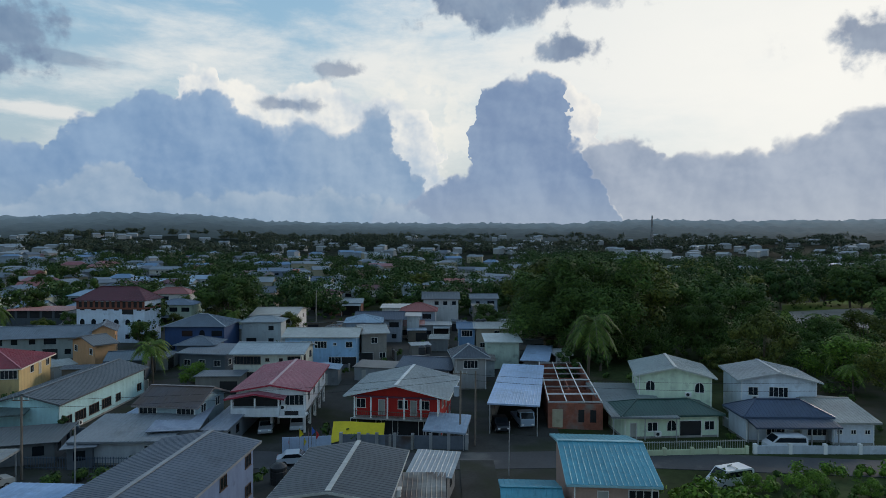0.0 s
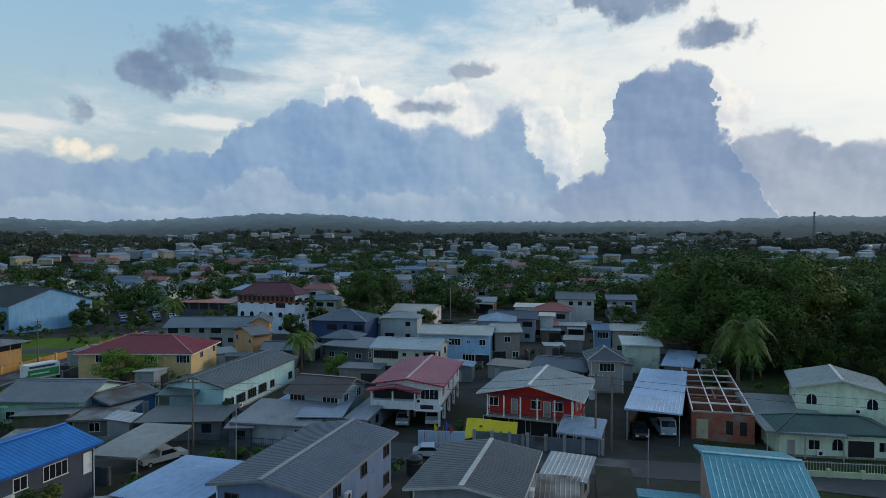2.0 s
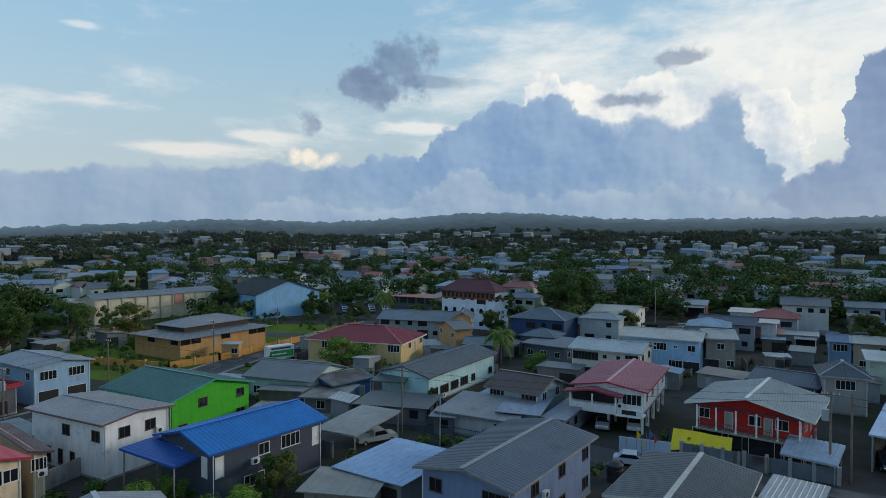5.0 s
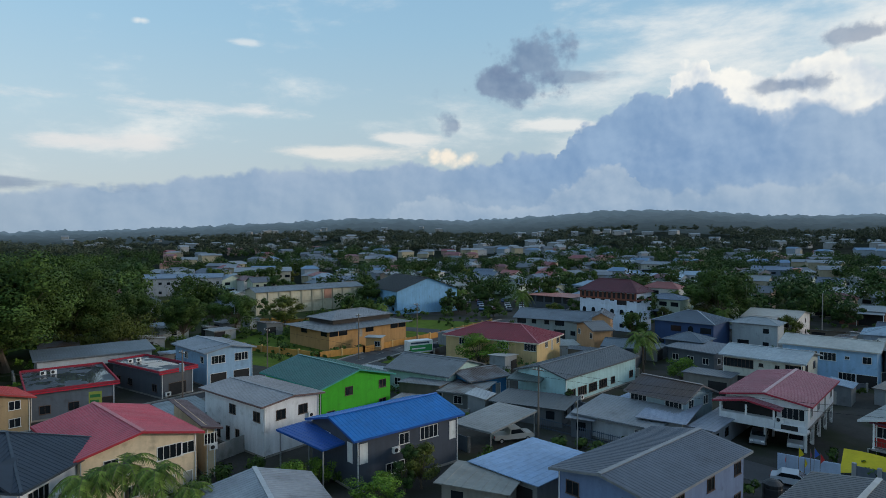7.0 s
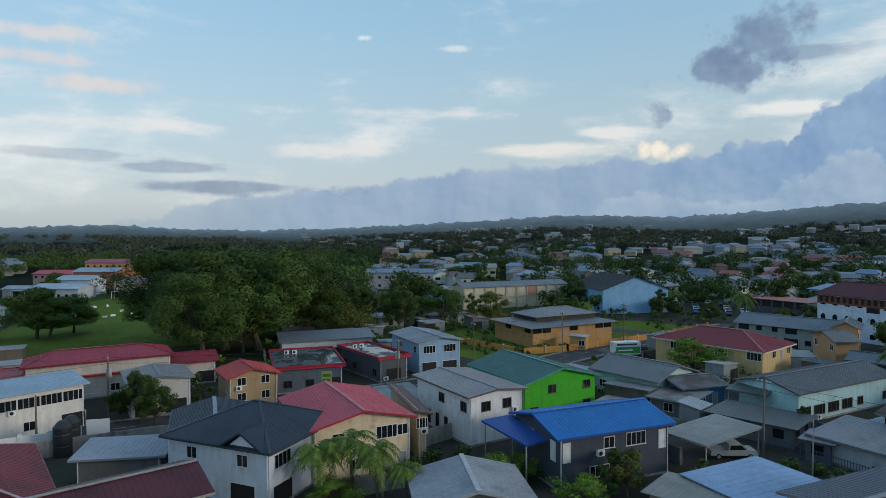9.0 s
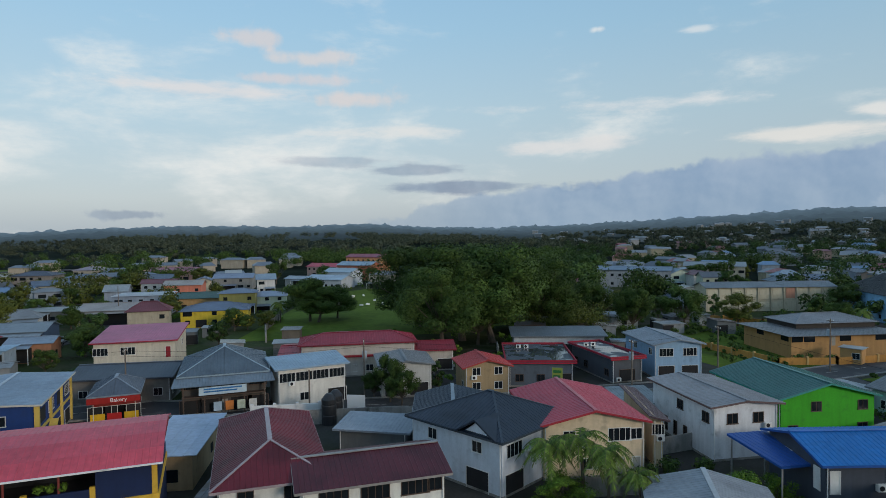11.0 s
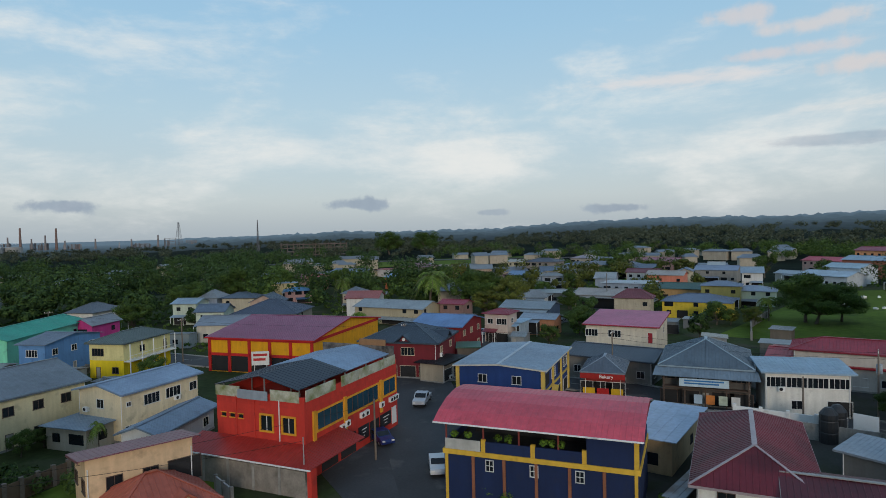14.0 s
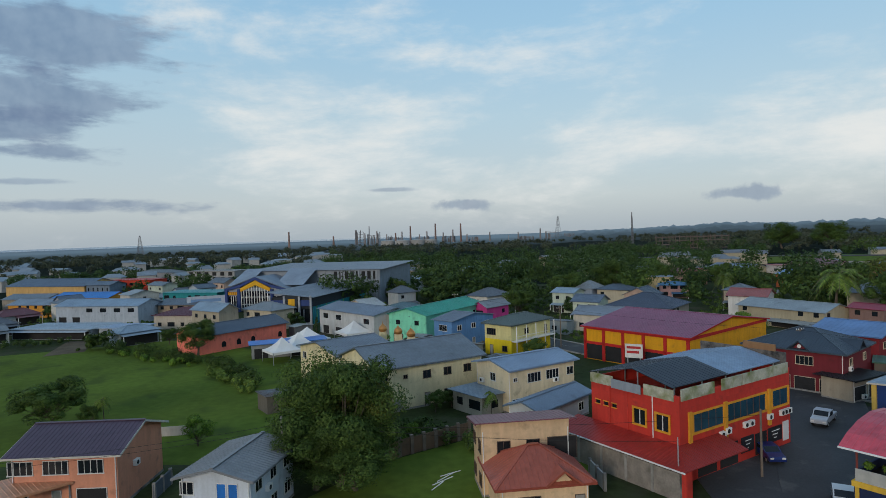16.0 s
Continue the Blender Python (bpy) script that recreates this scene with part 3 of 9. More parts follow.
def house(name, x, y, ang, w, d, eave, rise, kind, wall, top, label, wins=None, over=0.6, storeys=0, cap="", trim="", rust=0.0, base=0.0, floor=0.0, frame="white", door="9a9a94", rib=0.45, category="house", group="", cars=False):
    """A house: walls, sheet roof with ribs, ridge cap, fascia, windows and doors. w and d are the roof's; floor lifts the walls on posts."""
    far = math.hypot(x, y) > 150 or category == "shed"
    ob = root(name, x, y, base, ang, label, category, group)
    planes = roof_planes(kind, w, d, eave, rise)
    half = {"gx": d / 2, "gy": w / 2, "hip": min(w, d) / 2}.get(kind, 0)
    a, b = w / 2 - over, d / 2 - over
    storeys = storeys or (1 if eave < 4.6 else 2 if eave < 8.2 else 3)
    inset = rise * over / half if half else 0
    if wall:
        part("wall", wall_shape(kind, a, b, floor, eave, rise, inset), paint(wall), ob)
    if floor:
        slabs = Shape()
        for i in range(max(2, int(2 * a / 3.5) + 1)):
            for j in range(max(2, int(2 * b / 4) + 1)):
                px, py = -a + 0.2 + (2 * a - 0.4) * i / max(1, int(2 * a / 3.5)), -b + 0.2 + (2 * b - 0.4) * j / max(1, int(2 * b / 4))
                slabs = Shape()
                slabs.box(px - 0.14, py - 0.14, 0, px + 0.14, py + 0.14, floor)
                part("post", slabs, M_WHITE, ob)
    for pl in planes:
        sh = Shape()
        slab(sh, *pl, rib=(1.2 if math.hypot(x, y) > 230 else rib))
        part("roof", sh, tin(top, rust), ob)
    edges = []
    for pl in planes:
        edges.append((Vector(pl[0]), Vector(pl[1])))
        if kind in ("gx", "gy", "sb", "sf", "sl", "sr"):
            edges += [(Vector(pl[1]), Vector(pl[2])), (Vector(pl[0]), Vector(pl[3]))]
    near, fa = math.hypot(x, y) < 140 and category != "shed", Shape()
    for p, q in edges if near else ():
        fa.bar(p - Vector((0, 0, 0.12)), q - Vector((0, 0, 0.12)), 0.08, 0.2)
        if near:
            part("fascia", fa, paint(trim) if trim else tin(cap or top), ob)
            fa = Shape()
    if not wall:
        drop = {"sb": (0, rise), "sf": (rise, 0)}.get(kind, (0, 0))
        n = max(2, int(w / 3.5) + 1)
        for i in range(n):
            for sy in (0, 1):
                sh, px = Shape(), -w / 2 + 0.3 + (w - 0.6) * i / (n - 1)
                sh.bar((px, (sy * 2 - 1) * (d / 2 - 0.3), 0), (px, (sy * 2 - 1) * (d / 2 - 0.3), eave + drop[sy] - 0.1), 0.12)
                part("post", sh, M_STEEL, ob)
    if kind in ("gx", "gy", "hip"):
        rc = Shape()
        if kind == "gx":
            ends = [((-w / 2, 0), (w / 2, 0))]
        elif kind == "gy":
            ends = [((0, -d / 2), (0, d / 2))]
        else:
            r, q = max(0, (w - d) / 2), max(0, (d - w) / 2)
            ends = [((-r, -q), (r, q))] if r + q > 0.3 else []
        for p, q in ends:
            rc.bar((*p, eave + rise + 0.03), (*q, eave + rise + 0.03), 0.42, 0.07)
        if kind == "hip":
            for sx in (-1, 1):
                for sy in (-1, 1):
                    rc.bar((sx * w / 2, sy * d / 2, eave + 0.03), (sx * max(0, (w - d) / 2), sy * max(0, (d - w) / 2), eave + rise + 0.03), 0.22, 0.07)
        part("ridge_cap", rc, tin(cap or top), ob)
    if wall:
        if math.hypot(x, y) < 120 and category != "shed":
            sh = Shape()
            sh.box(-a - 0.04, -b - 0.04, floor - 0.02, a + 0.04, b + 0.04, floor + 0.28)
            part("plinth", sh, M_CONCRETE, ob)
            for px in (-a + 0.15, a - 0.15):
                sh = Shape()
                sh.rod((px, -b - 0.08, floor), (px, -b - 0.08, eave - 0.15), 0.05, 0.05, 6)
                part("downpipe", sh, M_WHITE, ob)
            for face, length in (("f", a), ("r", b)):
                if random.random() < 0.55:
                    unit = Shape()
                    unit.box(-0.42, -0.4, 0, 0.42, -0.03, 0.6)
                    u = part("air_conditioner", unit, M_WHITE, ob, "white air-conditioning unit")
                    s, lv = random.choice((-0.62, -0.3, 0.36, 0.66)) * length, (storeys - 1) * eave / storeys + 0.35
                    u.matrix_local = pose(s, -b, lv) if face == "f" else pose(a, s, lv, 0, 0, 90)
                    grille = Shape()
                    grille.rod((-0.08, -0.42, 0.3), (-0.08, -0.4, 0.3), 0.23, 0.23, 10)
                    part("fan_grille", grille, M_DARK, u)
        if name == "house" and eave < 7.5 and b > 2.5 and random.random() < 0.6:
            lv, out = (eave / storeys if storeys > 1 else eave) - 0.15, random.uniform(1.6, 2.6)
            x0, x1 = random.choice(((-a, a), (-a, a * 0.2), (-a * 0.2, a)))
            sh = Shape()
            slab(sh, (x0, -b - out, lv - 0.5), (x1, -b - out, lv - 0.5), (x1, -b + 0.02, lv), (x0, -b + 0.02, lv), 0.9, 0.06)
            part("awning", sh, tin(top), ob)
            # thin near-black sheet on the wall paints the shade under the awning
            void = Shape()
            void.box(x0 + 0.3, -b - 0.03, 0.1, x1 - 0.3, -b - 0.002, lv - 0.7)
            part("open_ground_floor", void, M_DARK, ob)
            for px in (x0 + 0.2, x1 - 0.2):
                sh = Shape()
                sh.bar((px, -b - out + 0.15, 0), (px, -b - out + 0.15, lv - 0.5), 0.14)
                part("post", sh, M_WHITE, ob)
        openings(ob, wins or auto_windows(w, d, storeys, math.hypot(x, y) > 190), a, b, storeys, eave if not floor else eave, M_FRAME if frame == "white" else M_DARKFRAME if frame == "dark" else paint(frame), paint(door), far)
    return ob


def azr(az, r):
    """A place by its heading (degrees to the left of ahead) and its distance from under the camera."""
    return -r * math.sin(radians(az)), r * math.cos(radians(az))

# ---- trees ----
def leaf_blob(sh, c, r, n, size, rng, flat=0.8, gaps=0.4):
    """Leaf sprays scattered through and over an uneven clump."""
    for _ in range(n):
        d = Vector((rng.gauss(0, 1), rng.gauss(0, 1), rng.gauss(0, 1))).normalized()
        k = r * (1 - gaps * rng.random() ** 0.7) * (0.8 + 0.35 * noise.noise(d * 1.7 + Vector(c)))
        p = Vector(c) + Vector((d.x * k, d.y * k, d.z * k * flat))
        n1 = (d * 1.5 + Vector((rng.uniform(-.6, .6), rng.uniform(-.6, .6), rng.uniform(-.2, .9)))).normalized()
        s = n1.cross(Vector((rng.uniform(-1, 1), rng.uniform(-1, 1), rng.uniform(-1, 1)))).normalized()
        u = n1.cross(s)
        a, b = size * rng.uniform(0.6, 1.3), size * rng.uniform(0.35, 0.75)
        sh.face([p - s * a, p + s * a * 0.7 - u * b, p + s * a * 0.4 + u * b])


def tree_proto(seed, leaves, sprays, size, spread=0.42, clumps=12, trunk_share=0.2, label="broad green tree", column=False):
    """A tree 10 m tall, as a thing with trunk and crown, kept out of sight's reach by its first copy's place."""
    rng = random.Random(seed)
    ob = root("tree", 0, 0, 0, 0, label, "tree")
    tr, cr = Shape(), Shape()
    lean = Vector((rng.uniform(-.4, .4), rng.uniform(-.4, .4), 0))
    fork = Vector((lean.x, lean.y, 10 * trunk_share))
    tr.rod((0, 0, -0.3), fork, 0.30, 0.2, 7)
    centres = []
    for i in range(clumps):
        h = rng.uniform(0.32, 0.9) if not column else rng.uniform(0.15, 0.92)
        wide = 10 * spread * (math.sin(math.pi * min(1, max(0.1, (h - 0.12) / 0.9))) ** 0.6)
        ang, k = rng.uniform(0, 2 * math.pi), rng.uniform(0.35, 1.0)
        c = Vector((math.cos(ang) * wide * k, math.sin(ang) * wide * k, 10 * h)) + lean
        centres.append((c, rng.uniform(1.3, 2.2) * (spread / 0.42)))
    centres.append((Vector((0, 0, 8.3)) + lean, 1.6 * spread / 0.42))
    for c, r in centres:
        tr.rod(fork, c - Vector((0, 0, r * 0.5)), 0.07, 0.02, 5)
        leaf_blob(cr, c, r, sprays // len(centres), size, rng)
    part("trunk", tr, M_BARK, ob)
    part("crown", cr, leaves, ob)
    return ob


def palm_proto(seed, fronds=24, label="tall coconut palm with drooping fronds"):
    rng = random.Random(seed)
    ob = root("palm_tree", 0, 0, 0, 0, label, "palm tree")
    tr, cr = Shape(), Shape()
    pts = [Vector((0.5 * (i / 6) ** 2, 0, 7.2 * i / 6)) for i in range(7)]
    for i in range(6):
        tr.rod(pts[i], pts[i + 1], 0.2 - 0.015 * i, 0.185 - 0.015 * i, 7)
    head = pts[-1]
    for i in range(fronds):
        ang, up, long = 2 * math.pi * i / fronds + rng.uniform(-.2, .2), rng.uniform(-0.2, 1.15), rng.uniform(2.8, 3.9)
        prev = head
        for k in range(1, 10):
            f = k / 9
            out = Vector((math.cos(ang), math.sin(ang), 0)) * (long * f * (1 - 0.2 * up))
            p = head + out + Vector((0, 0, long * (up * f - 1.15 * f * f)))
            side = Vector((-math.sin(ang), math.cos(ang), 0))
            wide = 0.85 * math.sin(math.pi * min(1, 0.12 + 0.88 * f)) + 0.1
            for sgn in (-1, 1):
                for g in (0, 0.33, 0.66):
                    q = prev.lerp(p, g)
                    tip = q + side * sgn * wide + (p - prev) * 0.9 - Vector((0, 0, rng.uniform(0.3, 0.65) * wide))
                    cr.face([q, q + (p - prev) * 0.4, tip])
            tr.rod(prev, p, 0.03, 0.02, 3)
            prev = p
    part("trunk", tr, M_BARK, ob)
    part("fronds", cr, M_PALM, ob)
    return ob


PROTOS = {
    "giant": tree_proto(31, LEAVES[0], 34000, 0.125, 0.44, 46, 0.22, "very large dense dark green tree"),
    "near": tree_proto(3, LEAVES[0], 12000, 0.20, clumps=34, label="dense dark green broadleaf tree"),
    "olive": tree_proto(7, LEAVES[1], 7500, 0.23, clumps=26, label="spreading olive green tree with open crown"),
    "fresh": tree_proto(11, LEAVES[3], 5000, 0.24, 0.46, 24, 0.12, "low bright green tree"),
    "column": tree_proto(13, LEAVES[2], 4500, 0.24, 0.26, 24, 0.2, "upright dark green tree", True),
    "mid": tree_proto(17, LEAVES[2], 3600, 0.38, clumps=22, label="dark green tree in the distance"),
    "mid2": tree_proto(19, LEAVES[0], 3600, 0.38, 0.5, 22, 0.18, label="wide green tree in the distance"),
    "mid3": tree_proto(23, LEAVES[1], 3200, 0.38, 0.4, 20, 0.22, label="olive green tree in the distance"),
    "palm": palm_proto(5), "palm_low": palm_proto(29, 20, "young coconut palm with drooping fronds"),
}
USED = set()


def tree(kind, x, y, h, wide=1.0, turn=0.0, z=0.0, group=""):
    """Places a tree of height h metres."""
    s = h / 10 if kind != "palm" and kind != "palm_low" else h / 8.6
    m = pose(x, y, z, 0, 0, turn) @ Matrix.Diagonal((s * wide, s * wide, s, 1))
    if kind not in USED:
        USED.add(kind)
        ob = PROTOS[kind]
        ob.matrix_world = m
    else:
        p = PROTOS[kind]
        ob = copy_thing(p, Matrix.Identity(4))
        ob.matrix_basis = m
    if group:
        ob["group"] = group
    return ob

# ---- ground, roads, hills ----
M_GROUND = material("grass_and_earth", (0.036, 0.050, 0.018), 0.95, 0, 0.45, 0.06, 1.2, 0.03, 5, dirt=(0.075, 0.066, 0.05), dirt_amount=0.22, dirt_scale=0.09, spec=0.08)
M_FIELD = material("mown_pasture_grass", (0.094, 0.138, 0.022), 0.95, 0, 0.28, 0.05, 0.8, 0.05, 3, dirt=(0.045, 0.065, 0.02), dirt_amount=0.2, dirt_scale=0.12, spec=0.05)
# shade between the far trees is put into this near-black ground colour
M_HILL = material("shade_dark_wooded_ground", (0.009, 0.015, 0.010), 1.0, 0, 0.5, 0.010, 0.05, 3.0, 0.05, spec=0.03)
M_HAZE = material("haze_painted_hills", (0.016, 0.024, 0.020), 1.0, 0, 0.5, 0.006, 0.04, 3.0, 0.03, spec=0.03)
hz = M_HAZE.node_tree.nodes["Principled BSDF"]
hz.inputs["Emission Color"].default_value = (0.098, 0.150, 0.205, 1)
# emission stands in for haze: the backdrop ridges glow more with distance
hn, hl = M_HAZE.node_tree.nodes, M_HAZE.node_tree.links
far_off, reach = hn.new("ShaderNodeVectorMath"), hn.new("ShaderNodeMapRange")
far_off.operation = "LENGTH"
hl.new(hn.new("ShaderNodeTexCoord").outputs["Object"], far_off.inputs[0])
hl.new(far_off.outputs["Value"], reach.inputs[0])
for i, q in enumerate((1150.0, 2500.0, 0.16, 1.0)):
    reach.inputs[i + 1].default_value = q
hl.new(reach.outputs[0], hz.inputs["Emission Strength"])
M_SEA = material("grey_sea", (0.22, 0.27, 0.32), 0.25, 0, 0.06, 0.01, 0.1)
M_YARD = material("concrete_yard", (0.050, 0.049, 0.045), 0.9, 0, 0.25, 0.3, 3.0, 0.004, 20, dirt=(0.030, 0.036, 0.018), dirt_amount=0.4, dirt_scale=0.16, spec=0.15)

SKYLINE = ((-180, -0.5), (-60, 1.5), (-25, 1.5), (-18, 1.7), (-11, 1.42), (4, 1.45), (15, 1.5), (22, 2.08), (28, 2.1), (32, 1.75), (36, 1.55), (41, 1.2), (45, 1.38), (51, 1.45),
           (57, 1.12), (61, 0.85), (67, 0.58), (71, 0.4), (78, 0.16), (84, 0.3), (90, 0.7), (97, 0.55), (107, 0.6), (115, 0.35), (120, 0.0), (130, -0.12), (135, 0.05), (141, -0.25), (147, -0.32),
           (153, -0.9), (165, -0.95), (180, -0.95), (205, -0.9), (240, 0.5), (300, 1.5))
SK_A, SK_E = [a for a, _ in SKYLINE], [e for _, e in SKYLINE]


def ground_height(x, y):
    r = math.hypot(x, y)
    if r < 420:
        return 0.0
    az = math.degrees(math.atan2(-x, y))
    if az < -60:
        az += 360
    e = float(np.interp(az, SK_A, SK_E))
    s = min(1.0, (r - 420) / 2180)
    s = s * s * (3 - 2 * s)
    top = max(0.0, 26 + 2600 * math.tan(radians(e))) * 0.93
    n1 = noise.noise(Vector((x, y, 0)) * 0.0011) * 0.22 + noise.noise(Vector((x, y, 7)) * 0.0035) * 0.10
    z = top * s * (1 + n1 * (1 - s * 0.7))
    if r > 2600:
        z *= max(0.55, 1 - (r - 2600) / 4500)
    return z


def terrain():
    """One sheet of ground out to the horizon, flat under the town and rising to wooded ridges."""
    fine = [-50 + 0.3 * i for i in range(867)]
    azs = fine + [211 + 9 * i for i in range(11)]
    rings = [2, 40, 120, 200, 300, 420] + [420 * (4900 / 420) ** (i / 58) for i in range(1, 59)]
    v, f, n = [(0, 0, 0)], [], len(azs)
    for r in rings:
        for az in azs:
            x, y = azr(az, r)
            z = ground_height(x, y)
            if r > 1000 and z > 3:
                z += (noise.noise(Vector((x, y, 3)) * 0.035) + 0.6 * noise.noise(Vector((x, y, 9)) * 0.11)) * min(13.0, 2 + (r - 1000) / 130)
            v.append((x, y, z))
    for k in range(n):
        f.append((0, 1 + k, 1 + (k + 1) % n))
    for j in range(len(rings) - 1):
        for k in range(n):
            a, b = 1 + j * n + k, 1 + j * n + (k + 1) % n
            f.append((a, b, b + n, a + n))
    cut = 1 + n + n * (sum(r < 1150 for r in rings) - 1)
    for name, faces, mats, label, cat in (("ground", f[:cut], (M_GROUND, M_HILL), "grass, earth and wooded plain reaching the hills", "ground"), ("backdrop", f[cut:], (M_HAZE,), "wooded hills on the horizon with blue haze painted in", "hills")):
        used = sorted({i for q in faces for i in q})
        back = {i: k for k, i in enumerate(used)}
        m = bpy.data.meshes.new(name)
        m.from_pydata([v[i] for i in used], [], [tuple(back[i] for i in q) for q in faces])
        for mt in mats:
            m.materials.append(mt)
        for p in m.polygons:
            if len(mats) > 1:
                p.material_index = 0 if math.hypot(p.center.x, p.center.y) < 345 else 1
            p.use_smooth = True
        tagged(new(name, m), label, cat, kind="structure")


terrain()


def strip(name, pts, wide, mat, label, category, z=0.05):
    """A road along a line of places."""
    sh = Shape()
    for i in range(len(pts) - 1):
        a, b = Vector((*pts[i], 0)), Vector((*pts[i + 1], 0))
        s = (b - a).normalized().cross(Vector((0, 0, 1))) * wide / 2
        e = (b - a).normalized() * wide * 0.3
        sh.prism([p + Vector((0, 0, z + i * 0.004)) for p in (a - s - e, a + s - e, b + s + e, b - s + e)], (0, 0, -0.3))
    return solid(name, sh, mat, label, category, kind="structure")


def patch(name, pts, mat, label, category, z=0.03):
    sh = Shape()
    sh.prism([(*p, z) for p in pts], (0, 0, -0.3))
    return solid(name, sh, mat, label, category, kind="structure")


strip("road_main", [(-112, 150), (-108, 112), (-97, 70), (-94, 41), (-92, 10), (-93, -10), (-96, -33), (-94, -50), (-88, -70), (-75, -110), (-66, -160), (-70, -260)], 7.5, M_ASPHALT, "worn grey asphalt main road through the town", "road")
strip("road_cross", [(62, 67), (50, 70), (21, 73), (0, 72), (-19, 72), (-45, 75), (-70, 77), (-97, 80)], 5.5, M_ASPHALT, "narrow asphalt street between house fronts", "road", 0.06)
strip("road_side", [(-36, -22), (-54, -41), (-64, -51), (-80, -65), (-92, -72), (-140, -77), (-180, -72), (-240, -85)], 8.5, M_ASPHALT, "wet-dark asphalt side street with parking", "road", 0.07)
strip("road_far", [(-112, 120), (-150, 110), (-189, 83), (-240, 95), (-302, 120)], 6, M_ASPHALT, "asphalt lane past the school", "road", 0.08)
strip("lane", [(4, 71), (4, 60), (5, 45)], 4.0, M_YARD, "wet concrete lane with puddles", "lane", 0.08)
patch("car_park", [(-40, -38), (-47, -52), (-50, -57), (-80, -80), (-92, -80), (-88, -62), (-60, -38), (-48, -30)], M_ASPHALT, "asphalt forecourt beside the red building", "pavement", 0.042)
patch("field_back", [(-152, -32), (-155, 20), (-180, 60), (-262, 62), (-300, 20), (-262, -20), (-205, -26)], M_FIELD, "open green pasture on a gentle slope", "field")
patch("field_front", [(-22, -70), (-24, -100), (-14, -146), (10, -178), (60, -175), (75, -120), (60, -95), (20, -86), (0, -76)], M_FIELD, "wide mown green field", "field")
patch("yard_town", [azr(a, r) for a, r in ((-14, 50), (-9, 130), (-6, 205), (12, 240), (38, 250), (52, 215), (60, 175), (78, 128), (98, 108), (128, 104), (132, 60), (120, 44), (60, 40), (10, 42))], M_YARD, "trodden earth and concrete yards between houses", "ground")
patch("station_lawn", [(-103, 66), (-128, 60), (-152, 84), (-158, 106), (-146, 128), (-117, 140), (-112, 112), (-102, 84)], M_FIELD, "fenced lawn round the public building", "grass", 0.045)
patch("grass_clearing", [(81.5, 152.0), (135.9, 247.4), (220.2, 295.3), (121.7, 163.0)], M_FIELD, "open grass beyond the wood", "field", 0.04)
patch("gravel_bar", [(125.2, 224.0), (182.3, 244.5), (133.2, 178.4), (104.1, 179.0)], material("pale_gravel", (0.20, 0.18, 0.155), 0.95, 0, 0.25, 0.1, 1.5, spec=0.1), "pale bare gravel beside the wood", "ground", 0.06)
patch("sea", [azr(a, r) for a, r in ((160, 3300), (175, 3100), (195, 3000), (215, 3100), (215, 4850), (195, 4850), (175, 4850), (160, 4850))], M_SEA, "pale grey sea under the sky", "water", 6.0)
patch("meadow_strip", [azr(a, r) for a, r in ((118, 470), (135, 440), (150, 460), (165, 480), (180, 520), (180, 600), (160, 560), (140, 540), (118, 560))], M_FIELD, "long strip of grass beside the highway", "field", 0.6)
strip("highway", [azr(a, 520) for a in (112, 120, 130, 140, 150, 160, 170, 180, 190)], 14, M_ASPHALT, "distant highway behind the trees", "road", 1.0)


# ---- houses ----

# houses ahead: the red house, the pink roof and their neighbours
house("red_house", -5.15, 86.04, -7.9, 13.95, 13.27, 5.60, 1.56, "gy", "b3271f", "8d9494",
      "two-storey red house with grey sheet roof and white veranda posts", cap='c9cfcf', over=1.3, wins='f:w.d.wdw./gDgD r:wdw/www')
house("pink_roofed_house", -23.12, 90.44, 1.8, 10.41, 17.49, 5.80, 0.85, "gy", "d5d9dc", "9c6068",
      "white house on posts under a faded pink sheet roof", cap='b9989b', trim='9a3342', floor=2.6, wins='f:..W/... r:wwdw/wwww l:www/www')
house("open_garage", 11.54, 93.28, -10.6, 6.89, 23.95, 4.20, 0.50, "sb", "", "9db4cf",
      "open garage under shiny sheet metal roof", category='garage')
house("mint_house", 34.41, 93.58, -11.8, 11.27, 10.79, 6.40, 1.38, "gy", "cfdfc6", "8f9896",
      "two-storey pale mint house with grey sheet roof", cap='b9bfbd', wins='f:a.a/aDa l:ww/ww r:ww/ww')
house("mint_carport", 26.49, 88.00, -1.8, 8.68, 17.04, 3.10, 0.50, "sb", "", "717a7c",
      "carport with grey sheet roof beside the mint house", category='carport')
house("mint_porch", 29.79, 83.73, 4.8, 14.10, 7.00, 3.10, 1.30, "hip", "cfdfc6", "33504a",
      "dark green hipped porch roof of the mint house", wins='f:dwaDw')
house("white_gabled_house", 47.69, 90.57, -9.9, 11.12, 10.00, 6.40, 1.18, "gy", "ccd6e0", "8c9293",
      "two-storey white house with grey gable roof", cap='aab0b2', wins='f:wW./... r:ww/ww')
house("blue_roofed_bungalow", 44.25, 81.68, -0.6, 11.68, 6.00, 3.40, 1.60, "hip", "c6d0da", "3d4b60",
      "low front wing with dark blue hipped sheet roof", wins='f:.WdW')
house("white_house_porch", 44.23, 77.76, 0.5, 10.68, 3.00, 2.80, 0.50, "sb", "", "3a4658",
      "porch with dark blue sheet roof and white rails", category='porch')
house("side_garage", 52.36, 84.67, -1.6, 6.43, 14.00, 3.00, 1.40, "gx", "c3cbd6", "8c8f8b",
      "white garage wing with weathered grey roof", wins='f:sss')
